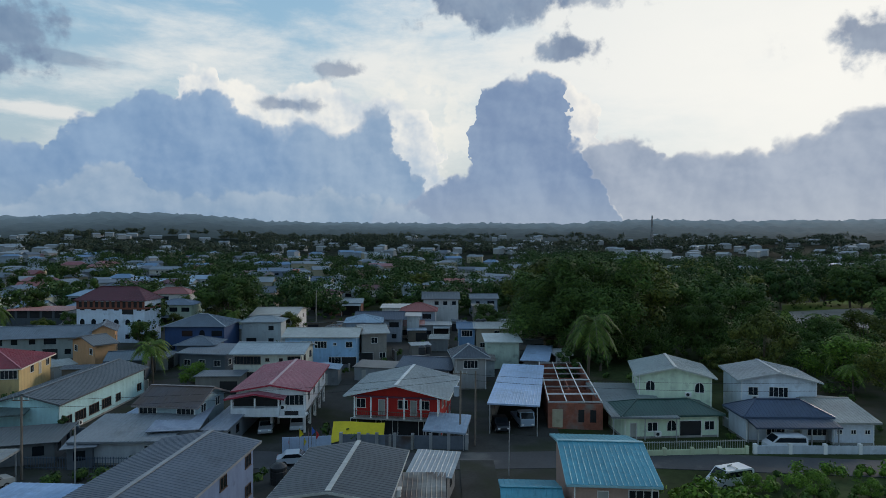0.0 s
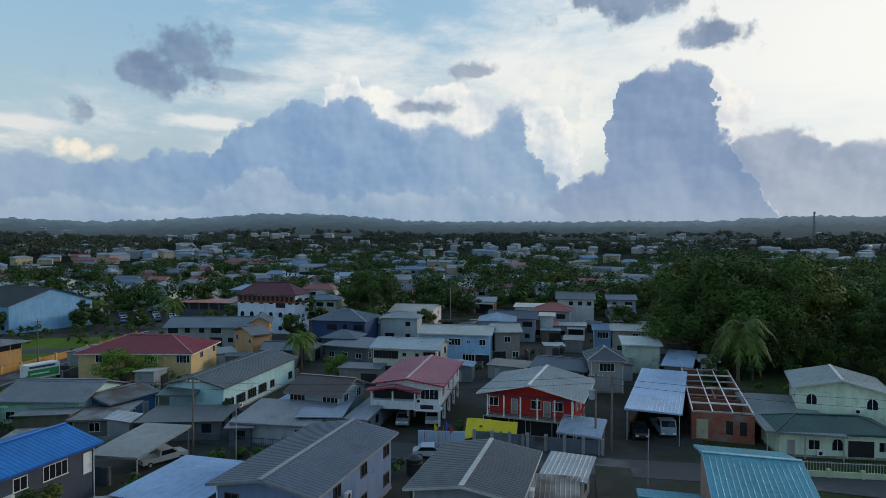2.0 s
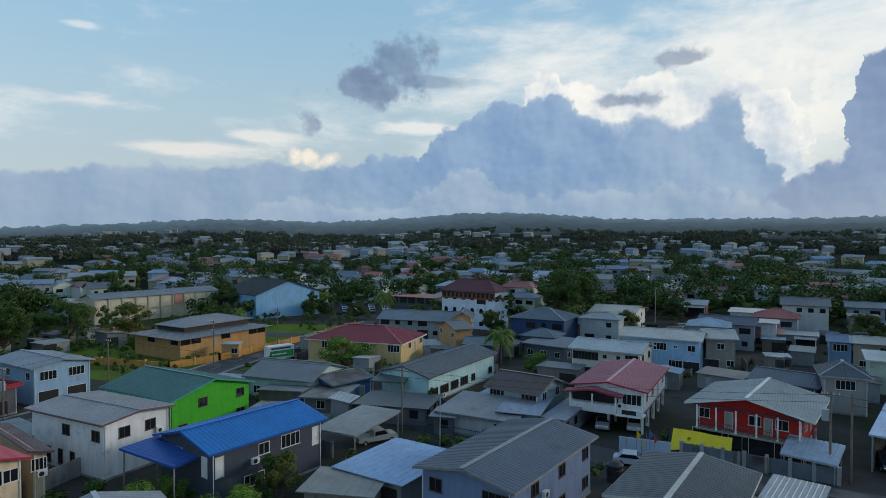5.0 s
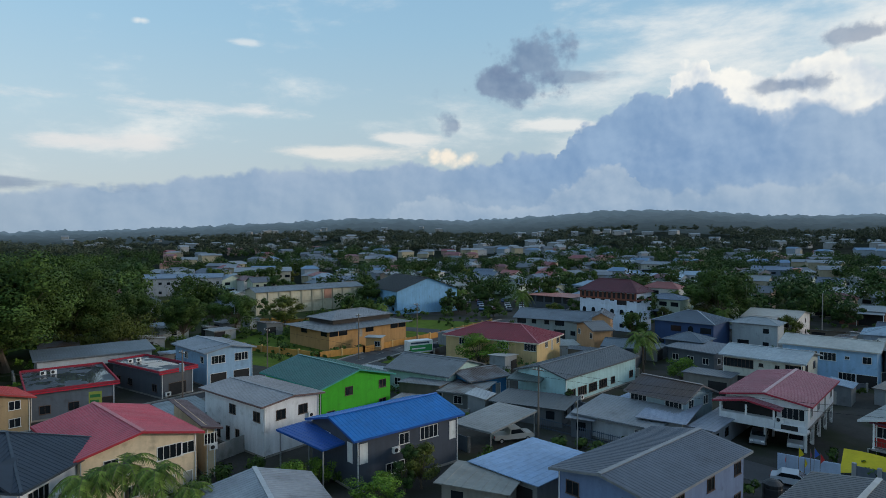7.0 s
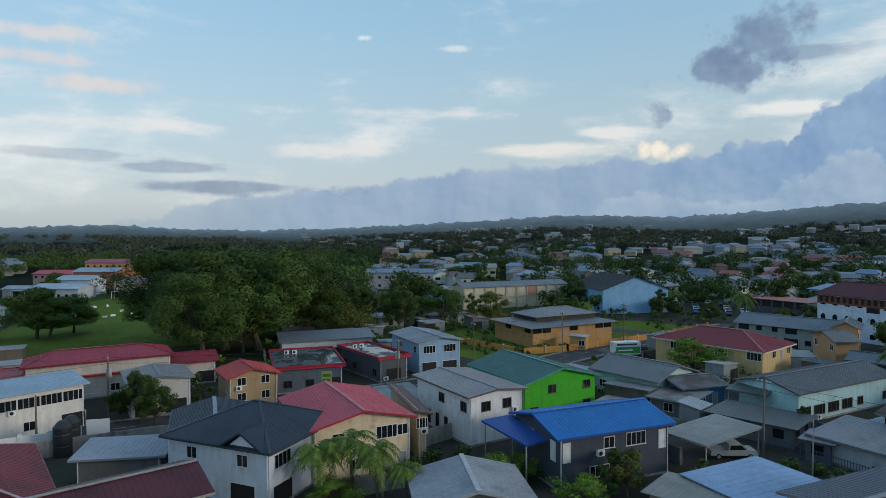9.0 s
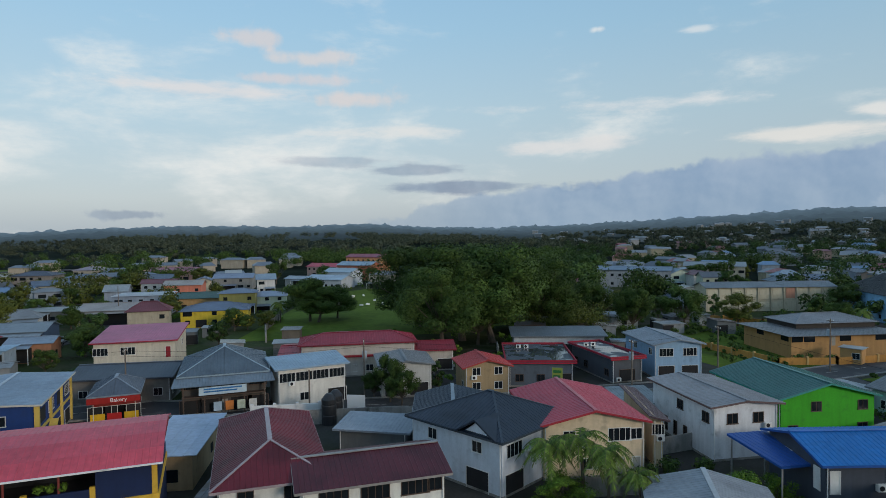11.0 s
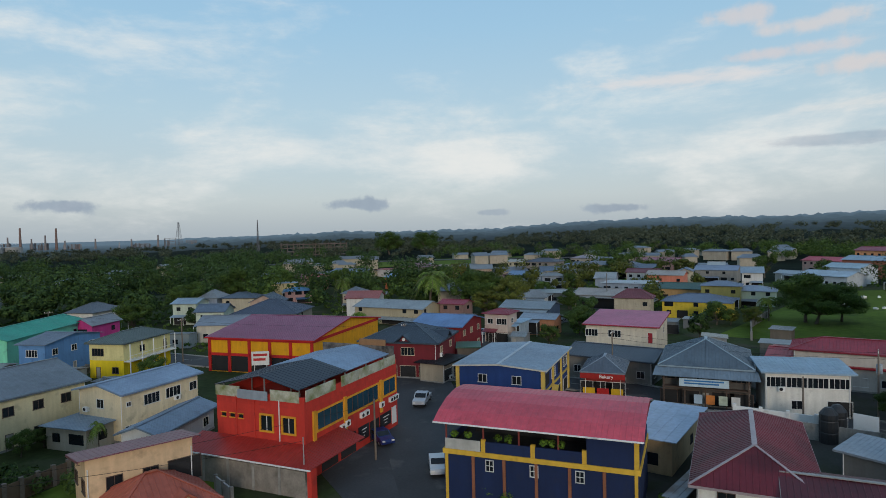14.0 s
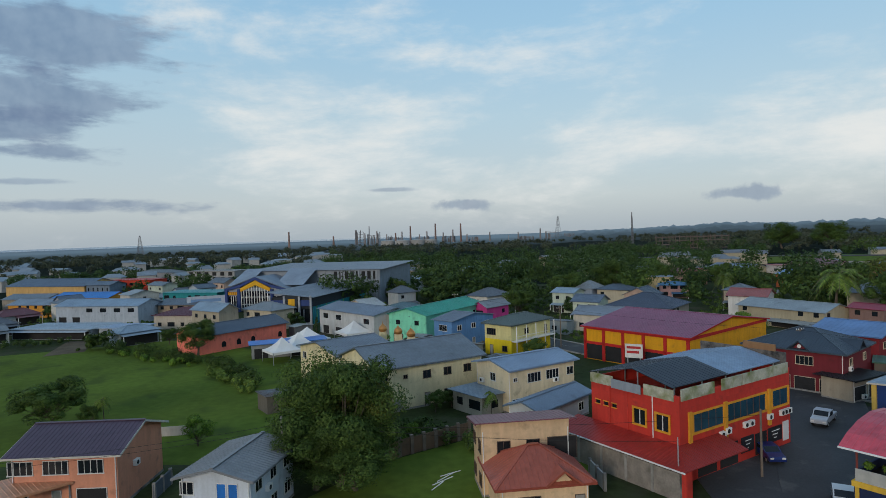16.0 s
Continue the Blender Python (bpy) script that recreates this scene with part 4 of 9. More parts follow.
house("teal_roofed_house", 14.76, 57.78, -3.9, 7.88, 13.50, 5.60, 1.50, "gx", "a98d80", "4a94a5",
      "house with teal ribbed sheet roof", cap='8fb9c2', wins='f:.d.W/w.w')
house("teal_annex", 7.70, 53.42, -2.8, 5.27, 9.00, 3.40, 1.10, "gx", "a98d80", "4a93a4",
      "low annex with teal ribbed sheet roof", wins='f:ww')
house("grey_roofed_house", -8.35, 52.80, -4.0, 9.60, 11.80, 6.00, 0.75, "gy", "7d848c", "53575b",
      "house with grey sheet roof and pale ridge strip", cap='b7b9b6')
house("lean_to_shed", -0.85, 62.65, -10.1, 4.69, 6.00, 3.00, 0.50, "sb", "6f7376", "9ba1a3",
      "shed with pale sheet metal roof", category='shed')
house("ribbed_shed", -2.17, 57.68, 0.4, 5.04, 5.50, 2.70, 0.40, "sb", "6f7376", "7f7f79",
      "shed with rusty ribbed sheet roof", category='shed', rust=0.5)
house("blue_grey_house", -23.95, 53.40, -5.0, 10.20, 17.40, 5.80, 0.88, "gy", "6c80a0", "565d68",
      "blue-grey house with ribbed grey sheet roof", cap='85898c', frame='dark', wins='f:w.W/Dw r:.w.w.w/w.dw.w')
house("sheet_roofed_shed", -36.14, 52.30, -2.8, 8.91, 10.66, 3.00, 1.25, "flat", "7b7d7c", "86a4c6",
      "shed under patched light blue roofing sheets", category='shed', rib=0.8)
house("concrete_roofed_annex", -37.53, 45.48, 20.0, 7.47, 6.21, 2.80, 0.87, "flat", "8b887f", "8d8c85",
      "low annex with flat weathered roof", category='shed', rib=0.9)
house("ribbed_carport", -48.05, 60.81, 3.0, 6.15, 10.16, 3.00, 0.40, "sb", "", "8b8e8d",
      "carport with ribbed grey sheet roof", category='carport')
house("blue_roofed_house", -52.10, 46.20, 83.5, 14.80, 10.20, 5.60, 1.32, "gx", "434b57", "1470b8",
      "dark grey house with bright blue ribbed roof", trim='1a4f95', cap='2a68b5', wins='f:d..w.W.d/..www... l:.w.d/....', door='d7d9d6')
house("blue_awning", -54.33, 38.25, 93.2, 4.38, 7.72, 4.70, 0.50, "sb", "", "1d4c94",
      "bright blue ribbed porch roof", trim='1a4f95', category='porch')
house("green_house", -75.18, 55.10, -0.4, 15.42, 13.41, 5.50, 1.70, "gx", "3fae22", "35615d",
      "bright green house with dark green sheet roof", trim='3f8f83', cap='4b7a76', frame='dark', wins='f:.WwW/wdww r:.w.w/w..w')
house("white_two_storey_house", -70.53, 41.37, 92.9, 9.20, 14.22, 6.30, 0.51, "gy", "d2d5d8", "84868a",
      "white two-storey house with grey roof and brown trim", trim='6e5a58', frame='dark', wins='f:.w.w./.... l:..w.w/tttt..')
house("rose_roofed_house", -68.35, 23.38, 89.1, 11.99, 14.73, 5.90, 1.37, "gy", "d3bfa0", "b24b58",
      "cream house with rose red sheet roof", trim='a8303a', cap='c06a70', wins='f:.w..Ww/..wwdd l:ww/ww')
house("brown_roofed_wing", -69.36, 32.01, 80.7, 2.22, 13.83, 5.40, 0.50, "sl", "c9b595", "57474a",
      "side wing with brown sheet roof", wins='f:w/.')
house("dark_hipped_house", -66.36, 13.23, 38.9, 13.71, 13.00, 5.80, 2.60, "hip", "cfd6de", "28323f",
      "white house with dark slate-coloured hipped sheet roof", cap='39444f', wins='f:.w..w./....D. r:W.w/D.D')
house("maroon_roofed_house", -61.95, -9.90, 100.7, 9.85, 20.63, 5.20, 2.20, "hip", "d6d6d0", "6a202b",
      "white house with sun-faded maroon sheet roof", cap='a89a9c', frame='dark', rust=0.35, wins='f:wW/... l:www/www')
house("maroon_bungalow", -55.90, -0.30, 100.5, 13.40, 9.00, 5.00, 1.28, "gx", "d8d8d0", "5a222c",
      "white wing with maroon ribbed sheet roof", frame='dark', cap='9a9590', rust=0.35, wins='f:.W.W.Ww/........')
house("grey_shed", -47.35, 27.93, 70.0, 10.57, 8.69, 3.30, 1.30, "gy", "8d8a80", "8b8f94",
      "low house with pale grey sheet roof", cap='a9adb0', rust=0.1)
house("white_sheet_lean_to", 0.60, 77.60, -14.0, 5.40, 3.40, 2.30, 1.30, "sb", "", "9aa7b6",
      "lean-to of white corrugated sheets", category='lean-to')
house("small_grey_wing", -39.87, 81.47, 0.6, 1.89, 9.00, 3.40, 0.27, "flat", "8a98a5", "8ea6c4",
      "low wing with pale blue sheets", category='shed')
house("long_low_annex", -27.57, 84.81, 0.5, 3.37, 22.00, 3.00, 0.47, "flat", "7f858c", "79828f",
      "low annex with blue-grey sheet roof", category='shed')
house("long_grey_veranda", -46.69, 125.24, -8.7, 10.70, 9.00, 3.40, 0.60, "sb", "5d656c", "5a6672",
      "low veranda with dark slate roof")
house("navy_front_hip", -51.11, 130.55, 1.0, 8.62, 8.00, 4.00, 1.40, "hip", "4a545e", "55626e",
      "front hip of dark slate sheets")
house("dark_workshop", -58.37, 115.41, 17.3, 7.35, 9.00, 4.00, 1.00, "gx", "3d4650", "4a5a66",
      "dark workshop with slate roof")
house("orange_gable_house", -67.80, 120.00, 52.5, 4.82, 11.00, 6.00, 1.20, "gx", "c2966c", "6b6a6a",
      "orange plastered house with grey gable roof")
house("dark_gap_roof", -41.30, 70.95, 16.8, 3.72, 5.00, 2.60, 0.52, "flat", "5a6068", "6a7078",
      "low dark yard roof", category='shed')
house("dark_back_wing", -72.13, 9.82, 83.0, 9.18, 8.00, 5.80, 1.12, "gy", "cfd6de", "28323f",
      "rear wing with dark slate sheet roof and pale ridge", cap='8f9aa2', wins='f:...')
house("grey_sheet_carport", -74.12, 1.09, 71.0, 9.35, 6.00, 3.00, 0.40, "sb", "6a6c6c", "8a939c",
      "low carport with pale grey sheet roof and block wall", wins='f:.', category='carport')
house("scrap_roof_row", -57.90, -14.44, 85.6, 1.79, 9.00, 2.70, 0.25, "flat", "6a6c6e", "7a8692",
      "row of patched sheet roofs beside the maroon house", rust=0.5, category='shed')
house("green_porch", -24.74, -89.82, -163.0, 6.28, 2.60, 3.00, 0.60, "sb", "d8cda6", "3f6a55",
      "low cream porch with green sheet roof", frame='dark', wins='f:WW', category='porch')

# beyond: the row between the road and the field
house("white_shop_house", -96.97, -9.41, 110.4, 11.37, 7.00, 6.00, 0.70, "sb", "d4d2ca", "8ea5b6",
      "white two-storey house with pale blue sheet roof", wins='f:WWWW/.w.D')
house("grey_gabled_house", -100.82, 5.65, 93.3, 9.05, 10.00, 5.20, 0.60, "gy", "b9b9b4", "7c8184",
      "pale house with grey gable sheet roof")
house("long_red_hall", -118.55, -3.44, 91.1, 25.60, 15.00, 3.80, 1.00, "gx", "b9b3a8", "9e2630",
      "long hall with bright red ribbed sheet roof", trim='8d1f29', rib=0.6)
house("clerestory_hall", -115.54, -1.92, 92.9, 21.35, 9.00, 6.00, 1.50, "hip", "b8b2aa", "8c2f3c",
      "raised clerestory with maroon red hipped roof", trim='7d2530', wins='f:....')
house("red_hall_wing", -117.71, 12.70, 89.7, 7.18, 9.00, 4.00, 1.00, "gx", "b3aca2", "8c2f3c",
      "side wing with maroon red sheet roof")
house("pharmacy", -98.98, -22.12, 101.7, 12.68, 15.00, 5.80, 2.90, "hip", "55524e", "56646f",
      "two-storey shop with blue-grey hipped sheet roof", cap='8fa2ad', frame='dark', wins='f:W.W.W/DDdDD', category='shop')
house("bakery", -94.23, -36.17, 104.9, 6.70, 9.00, 3.80, 1.80, "hip", "8d2b24", "56606c",
      "bakery with dark grey hipped sheet roof", cap='8894a0', wins='f:DDD', category='shop')
house("low_block", -104.95, -38.02, 91.4, 15.68, 11.00, 3.90, 1.30, "gx", "83807a", "4a525b",
      "low block with dark grey sheet roof")
house("cream_pink_roofed_block", -124.40, -42.93, 97.2, 14.74, 14.26, 6.60, 1.20, "sb", "cfc6b4", "b05a78",
      "cream block with pink sheet roof and red trim", trim='9a2f3a', wins='f:W.W..d/...... r:..w./....', door='8d1f29')
house("blue_shop", -82.82, -45.98, 102.9, 13.68, 17.93, 6.60, 0.50, "gy", "1d3d78", "8296a8",
      "deep blue shop with yellow pillars and light grey roof", trim='c9c4b8', wins='f:.w.w./..... r:.W.W/DDDD', category='shop', cap='aab6c0')
house("small_light_blue_roof", -71.32, -20.53, 90.7, 6.38, 14.58, 3.80, 0.89, "flat", "b09a78", "9fb0c6",
      "low store with smooth pale blue roof", category='shed', rib=1.2)
house("maroon_dark_roofed_house", -89.58, -72.11, 109.2, 15.31, 13.40, 6.40, 2.60, "hip", "6e2028", "36424f",
      "maroon house with dark slate hipped sheet roof and cream trim", cap='4b5762', frame='cfc0a6', wins='f:..W./DDDD r:ww/ww')
house("striped_roof_house", -108.42, -76.58, 103.5, 11.84, 14.41, 6.40, 1.50, "gx", "7d2026", "5f80ad",
      "maroon house with blue and white striped sheet roof", rib=0.8, frame='cfc0a6', wins='r:www/www')
house("green_lean_to", -100.37, -66.12, 123.2, 4.84, 6.00, 3.60, 0.68, "flat", "6a6258", "3f6a5c",
      "lean-to with green sheet roof beside the maroon house", over=0.3, wins='f:.', category='lean-to')
house("black_awning_roof", -87.61, -63.47, -172.6, 8.92, 6.00, 3.40, 0.84, "flat", "a89c88", "17191c",
      "shop front under a wide black awning roof", over=0.8, wins='f:DD', category='shop')

# round the junction
house("magenta_shop", -87.39, -99.51, 108.1, 23.47, 30.63, 6.60, 2.20, "gx", "d99b12", "8d4a66",
      "yellow and red shop with magenta sheet roof", trim='b01f1f', wins='f:.......', category='shop')
house("yellow_house", -62.24, -119.51, 113.3, 8.46, 14.48, 6.60, 1.50, "hip", "e3c81c", "56625f",
      "bright yellow two-storey house with green-grey hipped roof", frame='dark', wins='f:W./dw r:.w.d/....')
house("cream_long_block", -29.92, -94.84, -170.4, 19.28, 15.00, 6.60, 2.40, "gx", "d8cda6", "67717a",
      "long cream two-storey block with slate grey sheet roof", frame='dark', wins='f:w.s.w.w.w./W...d.w.w.')
house("cream_small_block", -44.32, -83.06, 101.2, 9.31, 13.40, 6.40, 1.00, "gy", "dccdab", "7d92aa",
      "cream two-storey house with patched blue-grey roof", wins='f:.w./... r:s.W.W.w/w...W.w')
house("tan_annex", -36.26, -82.27, 107.0, 7.69, 5.97, 3.00, 0.84, "flat", "b9b3a2", "8496a6",
      "annex with pale sheet roof", category='shed')
house("grey_low_house", -42.68, -73.22, 115.3, 5.97, 13.11, 3.10, 1.00, "gy", "b7bcc0", "6c7f93",
      "low house with blue-grey sheet roof")
house("peach_house", -29.05, -56.02, 165.7, 10.03, 5.86, 6.60, 0.90, "sf", "dcbd97", "7b4a52",
      "peach house with maroon sheet roof", wins='f:.w.w.D/..... l:w.w/w.w', frame='dark')
house("tiled_house", -28.17, -51.67, 166.3, 9.30, 8.31, 3.30, 2.40, "hip", "dcbd97", "a85a48",
      "front wing with glossy red-brown tiled hipped roof", trim='9a4a38', frame='dark', wins='f:.W..d')
house("coral_house", 12.19, -74.00, 159.9, 11.48, 11.00, 5.60, 1.80, "gx", "cf8d70", "514150",
      "coral house with dark purple sheet roof", wins='f:W.W.W./w.d.D.', trim='cfc9bd')
house("coral_porch", 18.16, -69.88, -154.5, 8.40, 6.00, 3.00, 0.84, "flat", "", "c98f6c",
      "coral sheet porch roof", category='porch')
house("white_blue_door_house", -2.09, -61.49, 149.2, 7.81, 9.99, 5.20, 1.00, "gy", "cad3dd", "7e8286",
      "white house with grey gable roof and bright blue door", wins='f:w..dd./...... r:www/www', door='1f6fc0')
house("salmon_house", -5.35, -161.22, -148.1, 25.43, 11.00, 4.20, 2.00, "gx", "ea7c68", "4b5664",
      "salmon pink house with dark grey sheet roof", wins='f:.aaa.a', frame='cfc0a6')
house("blue_tarp_roof", -16.03, -141.47, 177.8, 16.87, 6.00, 3.20, 0.84, "flat", "8a8c8b", "2b74c4",
      "bright blue roofing sheets over a low store", category='shed')
house("mosque_hall", -22.70, -110.51, -163.4, 12.10, 16.00, 6.20, 1.60, "gx", "d3c79f", "6a7480",
      "hall with slate grey sheet roof")
house("white_corner_shop", -38.53, -160.23, 110.1, 27.11, 14.00, 6.50, 1.40, "gx", "bfc2c2", "707d8c",
      "white two-storey shop with slate sheet roof", category='shop', wins='f:WW.W/DDDD')
house("peach_shop", -46.89, -150.45, 115.6, 16.82, 14.00, 6.50, 2.20, "hip", "d2ae95", "4f6a72",
      "peach shop with slate green hipped roof", wins='f:www/DDD', category='shop')
house("sea_green_house", -54.65, -148.63, 126.5, 12.14, 28.25, 6.80, 1.60, "gy", "7ad0ae", "2f9683",
      "sea green house with green sheet roof", frame='dark', wins='f:ww/DD r:www/ddd')
house("blue_grey_shop", -54.76, -131.70, 114.1, 6.90, 15.03, 6.50, 1.20, "gx", "5b87b8", "6d7a8a",
      "blue shop with grey sheet roof", wins='f:W/D r:www/ddd', category='shop')
house("magenta_small_house", -70.77, -151.29, 116.4, 6.04, 10.60, 6.00, 1.60, "gy", "b3377c", "7c838a",
      "magenta house with grey roof")
house("white_villa", -93.88, -133.10, 122.6, 13.33, 10.00, 4.20, 1.80, "gx", "c4beb0", "7b8590",
      "white villa with grey sheet roof")
house("dark_hip_villa", -110.67, -136.58, 120.9, 18.30, 16.00, 5.00, 3.20, "hip", "8f897c", "40495a",
      "house with wide dark slate hipped roof")

# left of the maroon roof: the compound and its neighbours
house("maroon_hipped_house", -78.91, 102.60, 11.8, 21.54, 13.54, 5.20, 2.40, "hip", "c2a878", "7c1f2b",
      "tan house with maroon ribbed hipped roof", cap='a3656c', trim='d8d0c0', wins='f:.W..W.W/....... r:.wdw/....')
house("long_pale_blue_house", -54.40, 91.82, 89.5, 23.91, 9.99, 4.40, 1.30, "gx", "a9cfd2", "595e62",
      "long pale turquoise house with grey sheet roof", frame='dark', wins='f:WWWWw.w')
house("turquoise_porch", -56.50, 79.89, 16.7, 5.34, 5.00, 3.60, 0.40, "sb", "", "53605f",
      "porch with dark sheet roof", category='porch')
house("weathered_house", -34.86, 82.81, -6.2, 8.95, 9.00, 4.60, 1.60, "gx", "93a6ad", "4d4648",
      "weathered house with rusty patched sheet roof", rust=0.6, wins='f:W.W r:ww', cap='7d7674')
house("weathered_carport", -36.99, 74.39, 2.5, 11.48, 9.00, 2.90, 0.70, "sb", "a8adb2", "767c81",
      "white-walled carport under a pale sheet roof", wins='f:....D', category='carport')
house("narrow_grey_roof", -33.53, 82.00, 100.4, 19.51, 6.00, 3.40, 0.84, "flat", "7f8588", "8790a0",
      "low wing with grey sheet roof", category='shed')
house("police_station", -119.77, 94.25, 88.8, 25.53, 18.54, 4.60, 2.60, "flat", "b98f5c", "6a6b6d",
      "orange public building with flat grey roof and louvres", wins='f:WW.dW..WW l:.W.W', category='public building', rib=0.9, over=1.3, trim='b4b4ae')
# wall colour is darkened to stand for the shaded gap between the roofs
house("louvred_hall", -124.06, 98.12, 88.8, 19.09, 11.00, 5.70, 1.50, "hip", "3a3632", "85878a",
      "raised roof lantern over a gap painted dark", wins='f:.', trim='b4b4ae', category='public building')
house("slate_low_house", -86.84, 136.60, 13.5, 21.55, 11.00, 4.60, 2.00, "gx", "8d9694", "67727c",
      "house with slate blue sheet roof")
house("light_hall", -181.49, 124.21, 83.5, 41.17, 10.00, 7.40, 1.40, "gx", "bfb79f", "717a80",
      "long cream school block with grey sheet roof", wins='f:......../........', category='school block')
house("black_gabled_hall", -156.14, 150.31, 73.2, 23.83, 25.75, 7.50, 4.22, "gy", "7fb0d4", "0c0d0f",
      "light blue hall with black gable roof", wins='f:. l:.w.w/dwdw', category='hall')
house("church_hall", -82.26, 157.42, -2.9, 18.62, 9.09, 10.50, 3.20, "hip", "c3cfdd", "5a2b33",
      "white hall with arched windows and maroon hipped roof", storeys=3, wins='f:wwwwDw/aaaaaa/....ww r:W.W/.../...', category='hall')
house("navy_house", -55.72, 143.89, 1.2, 14.38, 12.00, 6.20, 2.20, "hip", "28436b", "4a5866",
      "deep blue house with slate hipped sheet roof", cap='9aa5ad', wins='f:.WaW/wdwd')
house("tan_small_house", -73.64, 134.82, 24.5, 5.42, 10.00, 6.20, 1.40, "gy", "c49a72", "6a6f75",
      "tan two-storey house with grey gable roof")
house("cream_flat_house", -31.11, 114.42, -0.4, 13.33, 10.65, 5.60, 1.20, "gx", "bdbfb4", "9aa6ac",
      "cream two-storey house with pale sheet roof", wins='f:WWssW/.D..D r:ww/..', frame='dark')
house("light_blue_house", -24.60, 128.52, 1.1, 15.42, 10.00, 6.30, 1.20, "gx", "8fb4d3", "a7a9a4",
      "pale blue two-storey house with cream sheet roof", wins='f:.WWsw/.W.WD')
house("bare_block_house", -15.36, 133.27, 15.1, 6.40, 9.00, 6.30, 1.20, "gx", "8d8780", "a4a5a2",
      "unplastered concrete block house with pale roof", wins='f:.w./D.w r:.w./...')
house("white_gable_house_far", -45.02, 171.28, 2.5, 12.52, 18.54, 5.60, 1.40, "gx", "c9c7c4", "9a9a94",
      "white house with pale sheet roof")
house("slate_roof_block", -16.14, 159.43, 1.3, 12.68, 10.00, 5.80, 1.50, "gx", "8d96a1", "3d4a5c",
      "grey house with slate blue sheet roof")
house("small_white_flat", -7.78, 163.81, 1.3, 4.38, 8.00, 6.00, 0.61, "flat", "b9bcbc", "a9acac",
      "small white block with flat roof")
house("balustrade_house", -7.59, 192.73, 1.5, 23.19, 12.00, 5.20, 1.68, "flat", "c3c3c0", "b4b4b2",
      "white house with balustraded terrace", wins='f:.a.aa')
house("gabled_house", -0.67, 186.95, 1.7, 11.50, 9.00, 8.20, 1.80, "gx", "bfc0c0", "62666a",
      "upper storey with dark grey gable roof", storeys=3, wins='f:.www/..../....')
house("dark_roof_annex", -2.28, 113.51, -12.6, 10.26, 10.00, 3.20, 1.20, "gx", "6d7175", "4c5562",
      "low house with dark grey sheet roof")
house("grey_hip_house", 4.56, 110.10, 5.2, 6.66, 8.00, 5.60, 1.70, "hip", "9a9a98", "4d545c",
      "grey concrete house with dark hipped sheet roof", cap='9aa0a4', wins='f:.W./...')
house("mint_block", 12.07, 126.93, 1.0, 7.55, 8.00, 5.60, 0.50, "sb", "a9b9ac", "b3bcba",
      "pale green block with white sheet roof", wins='f:.../... r:s./..')
house("blue_small_block", 5.50, 146.03, 1.2, 4.81, 8.00, 5.40, 1.00, "gx", "6d8fb2", "5f7a96",
      "blue house with blue sheet roof")
house("cream_small_flat", 12.46, 146.17, 1.2, 10.94, 8.00, 5.40, 1.00, "gx", "a59e90", "a8aaa6",
      "house with pale ribbed roof")
house("tan_flat_block", 22.02, 151.96, 1.2, 6.79, 8.00, 5.40, 0.95, "flat", "a3937a", "8b8880",
      "tan block with flat roof")
house("shiny_shed", 18.52, 120.63, -12.3, 5.28, 17.11, 3.90, 0.74, "flat", "7d8083", "9fb6d0",
      "shed with shiny sheet metal roof", category='shed')
house("white_terrace_block", 23.43, 123.44, 0.9, 3.85, 7.00, 3.60, 0.54, "flat", "b5b9bb", "c0c4c6",
      "white block with railed flat terrace", wins='f:W')
house("light_blue_low_block", -127.44, 39.88, 80.5, 19.82, 8.00, 4.00, 0.80, "sb", "b9bec2", "6d767d",
      "long white low block with grey sheet roof", wins='f:.w.D.w')
house("painted_front_shop", -107.23, 53.34, 88.2, 9.65, 14.14, 6.00, 0.85, "gy", "8fb0cc", "7f8a94",
      "light blue shop with pale grey gable roof", wins='f:WW/DD l:.w.w/....', category='shop')
house("flat_wet_roof_shop", -106.27, 29.53, 79.8, 11.69, 16.23, 4.20, 1.64, "flat", "56606b", "4f6070",
      "low shop with flat wet roof and red edge", rib=0, trim='b02338', category='shop', frame='dark')
house("flat_wet_roof_shop_two", -106.77, 42.31, 98.1, 6.79, 15.89, 4.20, 0.95, "flat", "565b62", "4f6070",
      "low shop with flat puddled roof and red edge", rib=0, trim='b02338', category='shop', frame='dark')
house("salmon_gable_shop", -98.89, 18.29, 94.2, 8.30, 8.35, 4.60, 1.16, "gy", "a08a68", "b04846",
      "tan shop with salmon red gable roof", trim='a8403c', category='shop')
house("teal_gable_house", -72.92, 75.93, 10.1, 13.04, 12.00, 3.60, 1.80, "gx", "a9c6c0", "70767a",
      "pale house with grey gable sheet roof", wins='f:w.w')
house("rusty_roof_row", -65.62, 77.69, 75.5, 8.43, 9.00, 3.20, 0.80, "gx", "3b78a8", "6e6f72",
      "blue-walled shack with rusty patched sheet roof", rust=0.55, category='shack')
house("patched_shack_roof", -61.99, 71.67, 19.3, 6.55, 9.00, 2.70, 0.92, "flat", "6a6c6a", "74797a",
      "shack with patched sheet roofs", rust=0.5, category='shack')
house("dark_terrace_roof", -50.47, 72.99, 16.0, 11.14, 8.00, 2.60, 1.12, "flat", "6a6d70", "50565a",
      "low terrace roof of dark sheets", category='shed')

# houses further off, by district
house("house", -150.6, 253.4, 1.6, 14.3, 10.7, 5.0, 1.50, "flat", "b9bfae", "aeb2ac",
      "cream arcaded building with flat roof", wins='f:aaaa')
house("house", -120.2, 187.8, 1.2, 19.3, 13.0, 4.6, 1.82, "flat", "4a5158", "a8746c",
      "open market hall with thin red-edged roof", wins='f:DDDDD')
